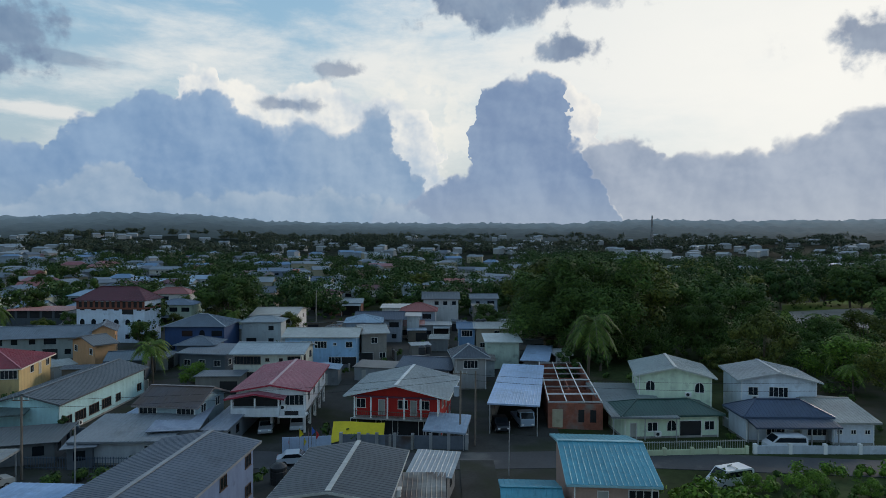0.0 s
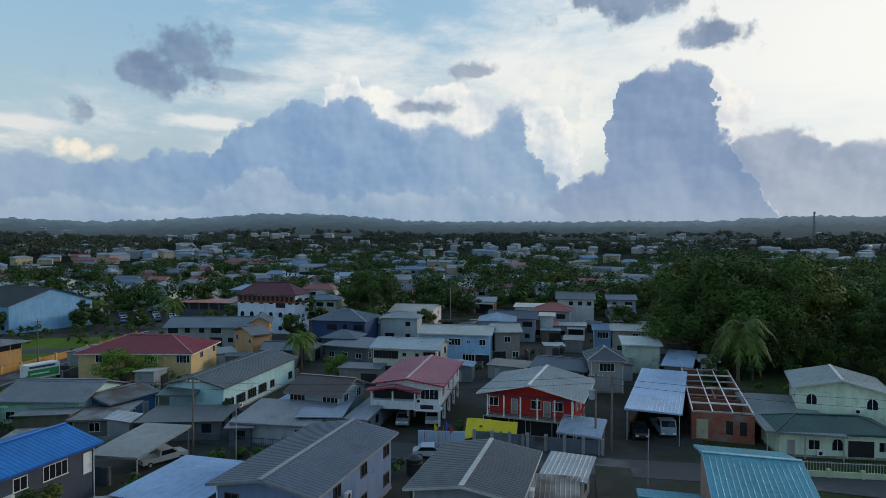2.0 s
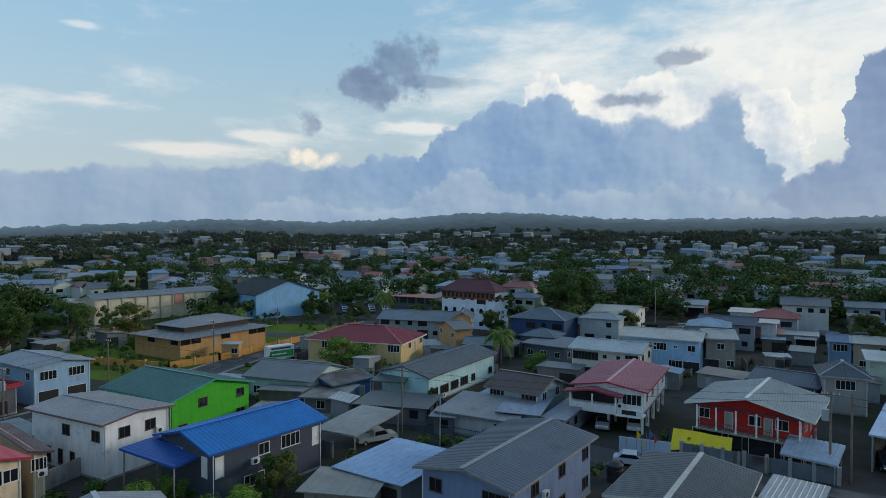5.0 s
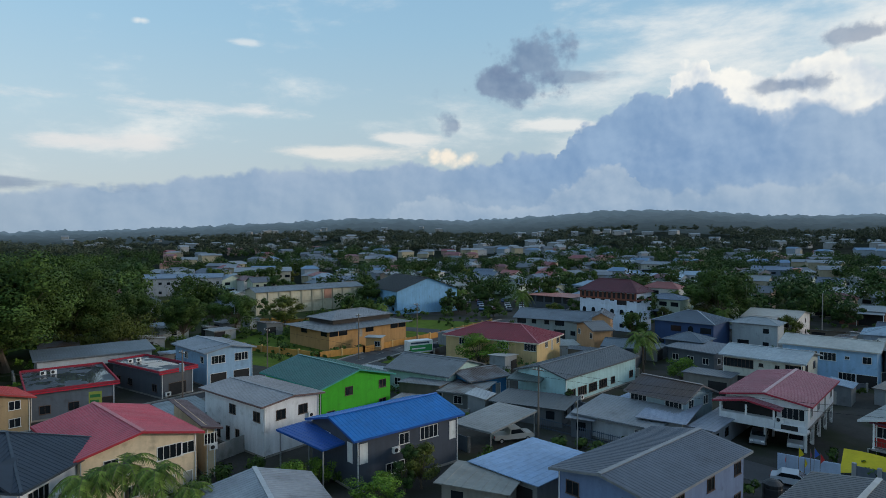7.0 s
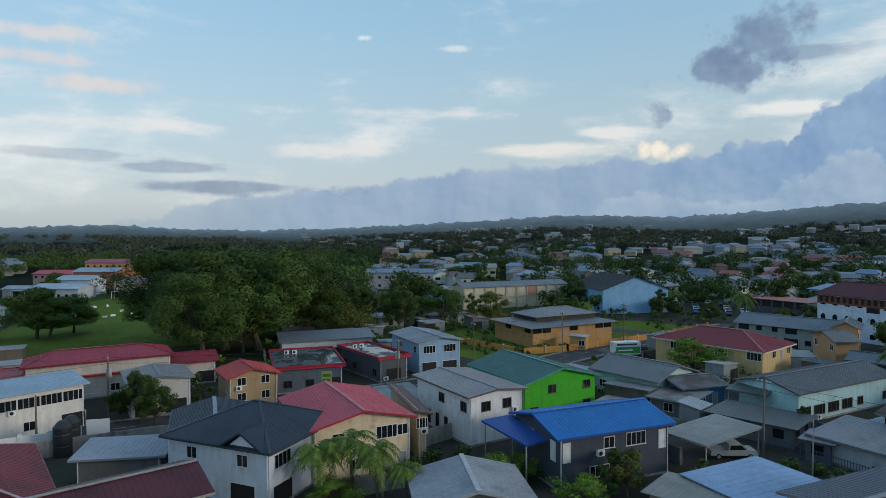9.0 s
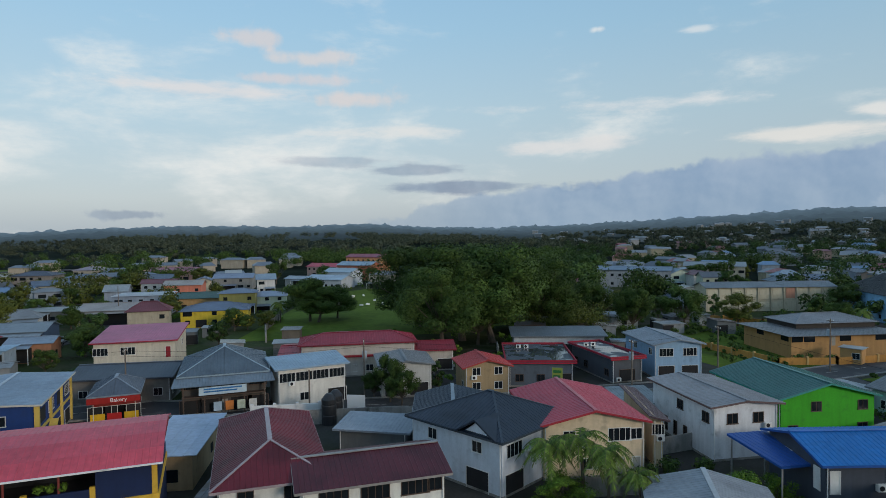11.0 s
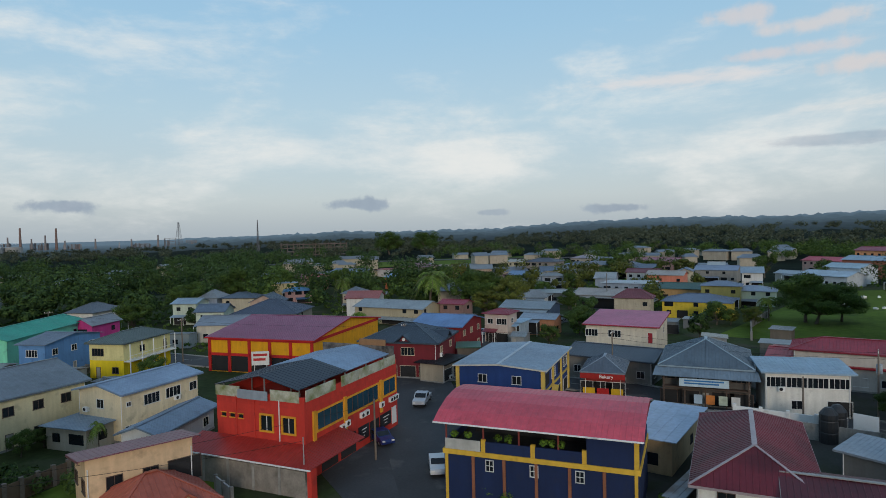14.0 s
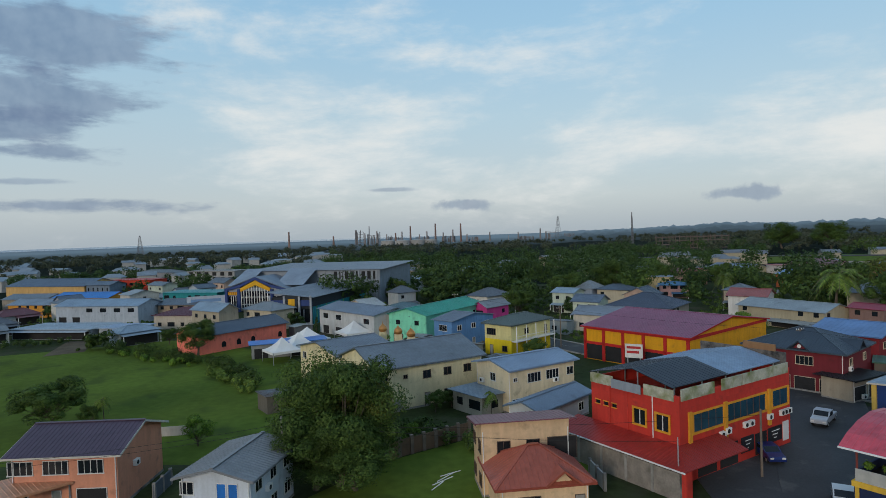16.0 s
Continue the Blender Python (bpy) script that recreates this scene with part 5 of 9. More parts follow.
house("house", -104.2, 177.2, 1.1, 7.5, 7.0, 4.6, 0.98, "hip", "6a6460", "5a5553",
      "low house with dark weathered roof")
house("house", -130.5, 290.9, 1.9, 28.9, 14.0, 5.0, 1.96, "gx", "8f9aa2", "9fb4c4",
      "long store with pale blue sheet roof")
house("house", -98.2, 258.0, 1.7, 10.6, 7.9, 6.5, 1.11, "flat", "b9c6d3", "a9b4bd",
      "white and blue house with flat roof")
house("house", -108.1, 249.7, 1.6, 12.8, 9.6, 5.0, 1.35, "gx", "7d8a86", "8a938f",
      "house with pale green-grey roof")
house("house", -259.5, 381.1, 2.5, 17.3, 13.0, 6.0, 1.81, "hip", "a59a94", "6d7680",
      "grey-roofed terrace house with pale walls")
house("house", -173.1, 264.8, 1.7, 8.9, 7.0, 5.5, 0.98, "hip", "b08f88", "8d4a50",
      "pink house with red hipped roof")
house("house", -209.7, 383.1, 2.5, 16.8, 12.6, 5.5, 1.77, "gx", "9aa0a4", "7d868c",
      "house with grey sheet roof")
house("house", -204.4, 411.0, 2.7, 22.4, 13.0, 6.0, 1.82, "gx", "a8a49a", "8d9499",
      "cream house with grey sheet roof")
house("house", -175.9, 400.8, 2.6, 24.0, 13.0, 6.0, 1.82, "gx", "b3b0a6", "727c86",
      "cream house with slate roof")
house("house", -159.1, 413.1, 2.7, 19.0, 13.0, 6.0, 1.82, "gx", "c5aaa0", "a05a52",
      "peach house with red roof")
house("house", -33.2, 213.3, 1.4, 12.2, 9.1, 4.2, 1.28, "gx", "85564a", "8f979b",
      "brick house with pale sheet roof")
house("house", -41.9, 285.1, 1.8, 10.7, 8.1, 5.4, 1.13, "hip", "b5a36a", "5c6478",
      "yellow house with slate hipped roof")
house("house", -44.6, 160.0, 1.0, 5.7, 7.0, 5.6, 0.80, "gx", "b08d74", "a39c94",
      "house with red-edged balcony and pale roof")
house("house", -100.6, 373.1, 2.4, 21.2, 13.0, 6.5, 1.82, "gx", "6f7f92", "5d6f85",
      "blue-grey block with slate roof")
house("house", -87.9, 370.6, 2.4, 4.0, 7.0, 7.5, 0.56, "flat", "b03a34", "9a3a34",
      "bright red end of a block")
house("house", -115.4, 369.5, 2.4, 7.3, 7.0, 6.0, 0.98, "gx", "a8563f", "6f5a52",
      "orange brick house with dark roof")
house("house", 12.7, 197.6, 1.3, 7.3, 7.0, 5.0, 0.98, "flat", "8b8680", "77736c",
      "unpainted block house with flat roof")
house("house", 10.5, 247.5, 1.6, 8.5, 7.0, 5.2, 0.98, "hip", "9b9680", "3d5f8c",
      "house with bright blue hipped roof")
house("house", 27.8, 289.8, 1.8, 17.7, 13.0, 6.8, 1.82, "hip", "8f8a82", "56616f",
      "large house with slate hipped roof")
house("house", 7.5, 327.4, 2.1, 18.8, 13.0, 6.8, 1.82, "hip", "a5a09a", "6d665f",
      "villa with brown-grey hipped roof")
house("house", 31.1, 355.8, 2.2, 25.6, 13.0, 6.0, 1.82, "hip", "a9a6a0", "7a7b80",
      "pale villa with grey hipped roof")
house("house", -8.4, 164.2, 1.0, 7.3, 7.0, 3.4, 0.98, "gx", "98908a", "b27d78",
      "low house with pink sheet roof")
house("house", -1.9, 164.3, 1.0, 8.5, 7.0, 3.6, 0.98, "flat", "7f8487", "8d9598",
      "low house with grey sheet roof")
house("house", 246.2, 472.6, 2.9, 39.4, 13.0, 6.0, 1.82, "flat", "c3c8cc", "b9bec2",
      "white hall with flat roof")
house("house", 323.1, 508.6, 3.1, 49.9, 13.0, 5.4, 1.82, "gx", "bfc2c6", "b5babf",
      "white hall with pale roof")
house("house", 306.6, 447.6, 2.7, 28.4, 13.0, 5.4, 1.82, "gx", "b09a8c", "8d7d78",
      "tan house with pale roof")
house("house", 126.7, 359.6, 2.2, 24.5, 13.0, 5.0, 1.82, "gx", "a5a49a", "97968c",
      "house among the trees with pale roof")
house("house", 149.0, 347.9, 2.2, 23.8, 13.0, 5.0, 1.82, "gx", "a5aab0", "9ba0a2",
      "pale house among the trees")
house("house", -283.5, 8.4, 59.8, 13.9, 10.4, 6.6, 1.46, "hip", "b5ad9a", "7c848a",
      "cream two-storey house with grey hipped roof")
house("house", -273.6, 20.7, 59.8, 13.3, 10.0, 4.4, 1.39, "gx", "c5c3bf", "5f3c42",
      "white house with dark maroon roof")
house("house", -266.7, 29.7, 59.8, 5.5, 7.0, 4.4, 0.77, "gx", "c9ccd0", "9fb4c4",
      "white house with pale blue roof")
house("house", -338.5, -4.3, 59.5, 21.5, 13.0, 8.0, 1.82, "gx", "a5654e", "8aa0b0",
      "brick house with pale blue sheet roof")
house("house", -381.4, 0.8, 59.1, 25.4, 13.0, 10.5, 1.82, "gx", "d99a6c", "8d3f4d",
      "tall peach house with maroon roof")
house("house", -408.8, 16.5, 58.9, 14.0, 10.5, 8.5, 1.47, "gx", "b9b05c", "7d8d6a",
      "yellow-green house with grey roof")
house("house", -401.7, 29.5, 58.9, 15.6, 11.7, 7.0, 1.64, "gx", "8fa0b5", "5a6a80",
      "blue house with slate roof")
house("house", -306.5, -11.6, 59.7, 16.2, 12.2, 6.6, 1.70, "gx", "b9c3c9", "93a8b5",
      "white and blue house with pale roof")
house("house", -292.6, -17.2, 59.8, 20.5, 13.0, 4.2, 1.82, "gx", "b5bcc2", "98aab8",
      "white bungalow with pale blue roof")
house("house", -367.4, -23.2, 59.3, 21.1, 13.0, 6.0, 1.82, "gx", "a89088", "a83a48",
      "house with red sheet roof")
house("house", -301.3, -32.4, 59.8, 11.5, 8.7, 4.0, 1.21, "gx", "9aa0a0", "8d9aa5",
      "low house with pale sheet roof")
house("house", -265.2, 118.2, 59.5, 33.9, 11.0, 7.6, 1.54, "gx", "a9aeb4", "6f8295",
      "terrace of grey townhouses with blue-grey roof", wins='f:wwwwwwwwww/wdwdwdwdwd')
house("house", -252.6, 75.5, 59.7, 8.5, 7.0, 5.2, 0.98, "gx", "8aa3c0", "b5446e",
      "blue house with pink sheet roof")
house("house", -222.6, 78.6, 59.9, 9.9, 7.4, 6.6, 1.04, "gx", "b5b05c", "7d3b4b",
      "yellow-green house with maroon roof")
house("house", -279.1, 85.6, 59.5, 18.9, 13.0, 6.2, 1.82, "gx", "b0b0a8", "7d96b0",
      "house with pale blue roof")
house("house", -275.8, 163.6, 59.2, 27.2, 13.0, 8.0, 1.82, "gx", "a9a695", "808a90",
      "long school wing with grey sheet roof")
house("house", -199.0, -94.2, 95.4, 16.6, 12.5, 3.6, 1.74, "flat", "6d7375", "7b8386",
      "long open shed with grey sheet roof")
house("house", -192.3, -74.2, 95.7, 16.3, 12.2, 4.2, 1.71, "gx", "8a7f78", "9a9692",
      "weathered house with pale grey roof")
house("house", -210.6, -71.4, 95.1, 17.3, 13.0, 6.6, 1.81, "flat", "8b98a8", "9aa4ae",
      "blue-grey two-storey block with flat roof")
house("house", -244.8, -68.6, 93.9, 14.4, 10.8, 6.8, 1.51, "gx", "d07f68", "9c9690",
      "salmon house with pale roof")
house("house", -221.4, -56.4, 94.7, 16.1, 12.1, 4.2, 1.69, "gx", "b08f62", "3f5f56",
      "tan house with dark green roof")
house("house", -183.4, -42.8, 96.1, 18.8, 13.0, 4.6, 1.82, "hip", "d0b73a", "5d6b80",
      "bright yellow house with slate hipped roof")
house("house", -209.8, -42.0, 95.1, 12.3, 9.3, 6.6, 1.30, "hip", "8d8a52", "6d7c90",
      "olive two-storey house with blue-grey roof")
house("house", -215.6, -33.6, 95.0, 13.3, 9.9, 4.8, 1.39, "hip", "a9bcae", "8593a5",
      "pale mint house with blue-grey roof")
house("house", -152.7, -79.7, 96.9, 14.7, 11.0, 4.4, 1.55, "gx", "3c4f68", "7d8a93",
      "dark blue wooden house with grey sheet roof")
house("house", -137.4, -68.8, 97.4, 9.3, 7.0, 4.0, 0.98, "gx", "a5765a", "8090a0",
      "tan house with pale blue roof")
house("house", -124.1, -72.6, 97.8, 6.8, 7.0, 6.6, 0.95, "hip", "c4b3a8", "7d2f3d",
      "pink and white house with maroon hipped roof")
house("house", -128.9, -70.0, 97.7, 3.1, 7.0, 4.2, 0.43, "flat", "9fb0bd", "8fb0c9",
      "small annex with blue sheet roof")
house("house", -291.3, -143.6, 92.3, 18.0, 13.0, 8.5, 1.82, "hip", "8d8680", "3f4250",
      "large grey house with dark hipped roof")
house("house", -327.6, -178.4, 91.1, 11.9, 8.9, 6.0, 1.25, "gx", "b0a890", "9a9a92",
      "cream house with grey roof")
house("house", -250.1, -131.9, 93.6, 15.5, 11.6, 5.0, 1.62, "gx", "b0b8bd", "6886a8",
      "white house with blue roof")
house("house", -365.3, -151.3, 89.9, 17.2, 12.9, 6.5, 1.80, "hip", "b0a898", "8d8690",
      "cream house with pale hipped roof")
house("house", -314.8, -134.9, 91.5, 16.0, 12.0, 5.5, 1.68, "hip", "a8a07a", "5a6d85",
      "house with blue hipped roof")
house("house", -360.7, -105.9, 90.1, 25.2, 13.0, 5.4, 1.82, "gx", "b58f84", "8d5a68",
      "salmon house with dull pink roof")
house("house", -297.6, -61.1, 92.2, 18.2, 13.0, 5.4, 1.82, "gx", "8f8f8c", "7d8ba0",
      "house with blue-grey roof")
house("house", -224.7, -215.4, 94.3, 22.5, 13.0, 6.0, 1.82, "gx", "a9a58c", "6b7d95",
      "cream house with slate blue roof")
house("house", -234.2, -200.7, 93.9, 10.2, 7.7, 7.2, 1.07, "flat", "b9b9b9", "a34a4a",
      "white block with red roof edge")
house("house", -216.9, -176.4, 94.6, 15.5, 11.6, 5.2, 1.62, "gx", "c06a44", "6f93bd",
      "orange house with bright blue roof")
house("house", -256.6, -201.0, 93.3, 21.0, 13.0, 7.2, 1.82, "hip", "a08c88", "6a3a44",
      "house with maroon hipped roof")
house("house", -280.4, -197.3, 92.5, 11.2, 8.4, 5.4, 1.18, "gx", "c09a88", "8d8078",
      "peach house with brown roof")
house("house", -287.4, -188.7, 92.3, 12.0, 9.0, 5.6, 1.26, "gx", "b5663f", "5d7086",
      "orange house with slate roof")
house("house", -196.9, -211.4, 95.0, 8.5, 7.0, 6.2, 0.98, "gx", "b08a74", "a34a4a",
      "pink house with red roof")
house("house", -136.4, -113.8, 97.3, 23.4, 12.0, 4.6, 1.68, "gx", "a59a80", "8b969c",
      "long low house with pale sheet roof")
house("house", -144.8, -99.3, 97.0, 8.7, 7.0, 5.2, 0.98, "gx", "8d7068", "8b2f40",
      "house with maroon sheet roof")
house("house", 67.3, -353.7, 142.2, 50.0, 22.0, 6.6, 3.08, "gx", "c9a468", "4f5d70",
      "cream warehouse with slate roof", wins='f:.......')
house("house", 45.1, -329.6, 142.2, 14.8, 11.1, 7.0, 1.56, "gx", "6d7d8d", "5a6878",
      "blue-grey warehouse end with tall windows", wins='f:ttttt')
house("house", 33.9, -353.8, 140.8, 27.5, 13.0, 7.4, 1.82, "flat", "c8402c", "b03a30",
      "bright red shop block with flat roof")
house("house", 27.6, -431.0, 137.3, 30.5, 13.0, 7.0, 1.82, "hip", "8d8f92", "5f6468",
      "hall with grey hipped roof")
house("house", 67.6, -302.2, 144.3, 23.3, 13.0, 4.4, 1.82, "gx", "9a9488", "69737d",
      "low shop with slate roof")
house("house", 57.3, -269.4, 145.6, 22.7, 13.0, 4.6, 1.82, "gx", "c78a30", "7b8896",
      "orange shop row with grey roof")
house("house", 44.9, -288.0, 144.2, 28.3, 13.0, 4.8, 1.82, "gx", "c78a30", "2f7cc8",
      "orange shop with bright blue sheet roof")
house("house", 31.4, -234.2, 146.5, 32.7, 13.0, 5.8, 1.82, "gx", "a9b4bf", "8398ab",
      "white two-storey house with pale blue roof", wins='f:..WWWW/DD....')
house("house", 38.5, -204.2, 148.3, 26.3, 13.0, 2.9, 1.82, "flat", "8f979d", "a3adb5",
      "row of low sheds with pale sheet roofs")
house("house", 21.9, -193.8, 148.2, 12.3, 9.2, 2.9, 1.29, "flat", "8f979d", "9fb0c4",
      "low sheds with pale blue roofs")
house("house", 3.5, -260.3, 144.1, 25.3, 13.0, 6.4, 1.82, "flat", "1f8a90", "2a8f94",
      "teal shop block with lime trim")
house("house", 7.6, -228.0, 145.9, 15.2, 11.4, 5.0, 1.60, "gx", "a08d78", "5f6a75",
      "tan shop with dark roof")
house("house", 4.5, -203.2, 147.2, 20.2, 13.0, 4.2, 1.82, "hip", "b0a89a", "5a2832",
      "low house with dark maroon hipped roof")
house("house", -5.2, -385.6, 137.9, 35.2, 13.0, 8.5, 1.82, "flat", "9a9a98", "8d8d8c",
      "open concrete parking deck behind shops", wins='f:DDDDDD/DDDDDD')
house("house", -85.5, -270.7, 140.0, 14.9, 11.2, 5.4, 1.56, "gx", "b0b4b6", "93a0aa",
      "white house among the trees")
house("house", -85.3, -301.4, 138.3, 10.0, 7.5, 5.4, 1.05, "gx", "a0908a", "8d8a88",
      "house among the trees")
house("house", -170.7, -253.4, 136.8, 12.4, 9.3, 5.4, 1.31, "hip", "b5ad9a", "5f4a52",
      "cream house with dark hipped roof")
house("house", -192.3, -236.4, 136.6, 10.7, 8.0, 6.2, 1.12, "gx", "c2a35a", "67788a",
      "yellow house with arches and slate roof")
house("house", -195.6, -222.1, 137.3, 12.1, 9.1, 5.6, 1.28, "hip", "a58a80", "6d4650",
      "house with maroon hipped roof")
house("house", -166.1, -198.2, 140.1, 10.8, 8.1, 6.2, 1.13, "flat", "b5a57a", "7d93a8",
      "cream two-storey house with pale roof")
house("house", -157.3, -179.8, 141.7, 10.8, 8.1, 4.6, 1.13, "hip", "b08a86", "356a90",
      "pink house with blue hipped roof")
house("house", -131.5, -303.8, 136.1, 11.5, 8.6, 6.5, 1.21, "hip", "9aa5b0", "7d93a8",
      "white house with blue-grey roof")
house("house", -150.2, -316.9, 134.6, 11.7, 8.8, 5.0, 1.23, "gx", "a5a8aa", "9fb4c4",
      "white house with pale roof")
house("guard_booth", -106.75, 91.42, 34.5, 4.15, 3.50, 3.00, 0.49, "flat", "b98f5c", "9aa0a0",
      "small orange guard booth with flat roof", over=0.3, wins='f:.w', category='booth')

# trees that stand out
tree("palm", 25.1, 106.7, 13.9, 1.00, 350)
tree("giant", 26.1, 131.5, 20.5, 1.30, 280)
tree("giant", 33.3, 131.6, 24.1, 1.20, 340)
tree("olive", 44.7, 145.2, 21.9, 1.20, 340)
tree("olive", 26.0, 161.3, 21.4, 1.10, 240)
tree("near", 55.1, 131.9, 13.3, 1.00, 160)
tree("olive", 55.6, 107.1, 14.2, 0.80, 0)
tree("near", 78.3, 126.4, 10.4, 1.00, 290)
tree("palm_low", 66.4, 99.7, 6.4, 1.10, 100)
tree("near", 76.6, 162.2, 14.8, 1.20, 100)
tree("near", 58.7, 161.9, 17.8, 1.10, 340)
tree("near", -57.9, 169.4, 17.0, 1.10, 320)
tree("palm", -54.6, 159.8, 8.1, 1.00, 350)
tree("palm", -86.3, 206.0, 7.5, 1.00, 355)
tree("palm", -51.1, 108.9, 8.3, 1.10, 155)
tree("palm", -55.5, 119.2, 7.1, 1.10, 305)
tree("fresh", -43.3, 108.0, 4.5, 1.30, 150)
tree("column", -47.6, 78.0, 3.6, 1.00, 294)
tree("column", -32.2, 81.5, 3.6, 0.80, 94)
tree("fresh", -77.0, 92.6, 6.6, 1.70, 10)
tree("column", -64.2, 79.7, 3.0, 0.80, 236)
tree("near", -163.8, 137.8, 9.6, 1.30, 292)
tree("near", -150.4, 143.9, 8.1, 1.20, 153)
tree("near", -148.7, 66.4, 11.7, 0.90, 130)
tree("near", -151.3, 81.6, 11.2, 1.10, 16)
tree("near", -146.0, 65.0, 11.7, 0.90, 225)
tree("near", -159.7, 60.1, 12.4, 0.90, 100)
tree("giant", -164.6, 14.7, 23.0, 1.30, 80)
tree("giant", -143.7, 22.1, 23.9, 1.40, 340)
tree("giant", -140.0, 28.7, 23.8, 1.30, 40)
tree("giant", -133.2, 16.1, 19.5, 1.10, 120)
tree("giant", -157.9, 43.9, 20.5, 1.10, 150)
tree("near", -138.5, 24.8, 12.9, 1.10, 205)
tree("giant", -180.9, -14.2, 11.2, 1.40, 235)
tree("giant", -187.9, -9.1, 10.4, 1.20, 160)
tree("palm_low", -56.1, 20.1, 7.3, 1.25, 205)
tree("palm_low", -56.5, 16.9, 6.7, 1.20, 175)
tree("palm_low", -53.9, 21.7, 6.7, 1.15, 176)
tree("palm_low", -52.0, 23.9, 4.8, 1.20, 195)
tree("fresh", -54.2, 17.5, 3.5, 1.70, 35)
tree("fresh", -51.7, 33.7, 4.0, 1.20, 130)
tree("fresh", -51.6, 36.8, 3.5, 0.90, 55)
tree("column", -44.8, 42.2, 5.3, 1.00, 135)
tree("olive", -44.4, 44.2, 5.0, 1.00, 330)
tree("fresh", -44.2, 38.2, 3.5, 1.60, 205)
tree("near", -93.7, 3.2, 7.4, 0.70, 40)
tree("near", -91.4, 4.8, 5.7, 1.00, 230)
tree("near", -96.4, 0.8, 4.3, 1.00, 140)
tree("column", -98.8, 11.0, 5.1, 1.00, 290)
tree("olive", -163.6, -91.9, 12.3, 1.00, 180)
tree("near", -162.5, -101.2, 14.1, 1.20, 155)
tree("near", -162.1, -105.5, 13.3, 1.10, 340)
tree("near", -183.1, -16.7, 13.4, 1.20, 200)
tree("palm", -155.4, -116.5, 13.8, 1.30, 120)
tree("palm", -167.8, -164.3, 9.1, 0.80, 206)
tree("palm_low", -182.3, -25.0, 6.7, 1.20, 210)
tree("fresh", -57.4, 0.7, 3.9, 1.50, 275)
tree("fresh", -54.5, -15.6, 2.4, 1.20, 195)
tree("fresh", -55.3, -11.2, 1.8, 0.80, 70)
tree("giant", -11.9, -63.9, 14.2, 0.95, 300)
tree("giant", -10.2, -68.1, 12.5, 1.00, 320)
tree("olive", -14.7, -65.9, 12.4, 0.90, 160)
tree("giant", -9.5, -63.8, 8.1, 1.50, 44)
tree("giant", -13.2, -62.0, 8.6, 1.40, 174)
tree("giant", -508.1, -433.1, 26.7, 1.30, 66)
tree("giant", -512.7, -387.2, 25.8, 1.30, 161)
tree("near", 21.7, -101.6, 7.3, 1.50, 30)
tree("palm_low", 14.7, -99.5, 4.5, 0.80, 320)
tree("near", 16.4, -98.9, 3.6, 0.90, 160)
tree("fresh", 2.1, -84.1, 4.0, 1.10, 140)
tree("near", 2.9, -150.7, 8.4, 1.10, 20)
tree("palm_low", 5.5, -155.9, 4.6, 0.90, 225)
tree("near", 9.9, -171.2, 4.3, 1.20, 330)
tree("column", -25.2, -159.2, 5.8, 0.50, 320)
tree("near", -33.2, -85.7, 2.6, 1.60, 200)
tree("near", -30.0, -84.1, 3.3, 1.00, 20)
tree("palm_low", -36.1, -77.9, 4.0, 0.80, 30)
tree("palm_low", -46.4, -74.1, 3.2, 0.80, 275)
tree("fresh", -22.5, -71.9, 3.1, 0.90, 280)
tree("near", -87.6, -166.6, 8.6, 1.30, 200)
tree("near", -136.8, -186.1, 15.3, 1.10, 220)
tree("near", -113.4, -182.6, 11.6, 1.20, 340)
tree("palm", -153.3, -152.8, 10.9, 0.90, 140)
tree("palm", -157.7, -118.1, 13.7, 1.20, 160)
tree("near", -140.3, -117.3, 6.6, 1.20, 350)
tree("fresh", 10.0, -72.7, 3.3, 1.00, 85)
tree("near", -15.4, -78.5, 10.3, 1.00, 200)
tree("fresh", -50.0, -29.2, 2.6, 1.50, 295)
tree("fresh", 31.3, 62.2, 2.6, 1.20, 70)
tree("fresh", 37.2, 61.6, 3.1, 1.20, 135)
tree("fresh", 42.8, 61.6, 2.3, 1.20, 115)
tree("fresh", 23.7, 61.9, 1.1, 1.00, 246)

# ---- buildings with a shape of their own ----
def box_part(name, parent, mat, *spans, label=""):
    sh = Shape()
    sh.box(*spans)
    return part(name, sh, mat, parent, label)


def aircon(parent, x, y, z, turn=0):
    """A split-unit condenser on a wall bracket."""
    sh = Shape()
    sh.box(-0.42, -0.38, 0, 0.42, -0.04, 0.62)
    ob = part("air_conditioner", sh, M_WHITE, parent, "white air-conditioning unit")
    ob.matrix_local = pose(x, y, z, 0, 0, turn)
    fan = Shape()
    fan.rod((-0.1, -0.4, 0.31), (-0.1, -0.38, 0.31), 0.24, 0.24, 12)
    part("fan_grille", fan, M_DARK, ob)


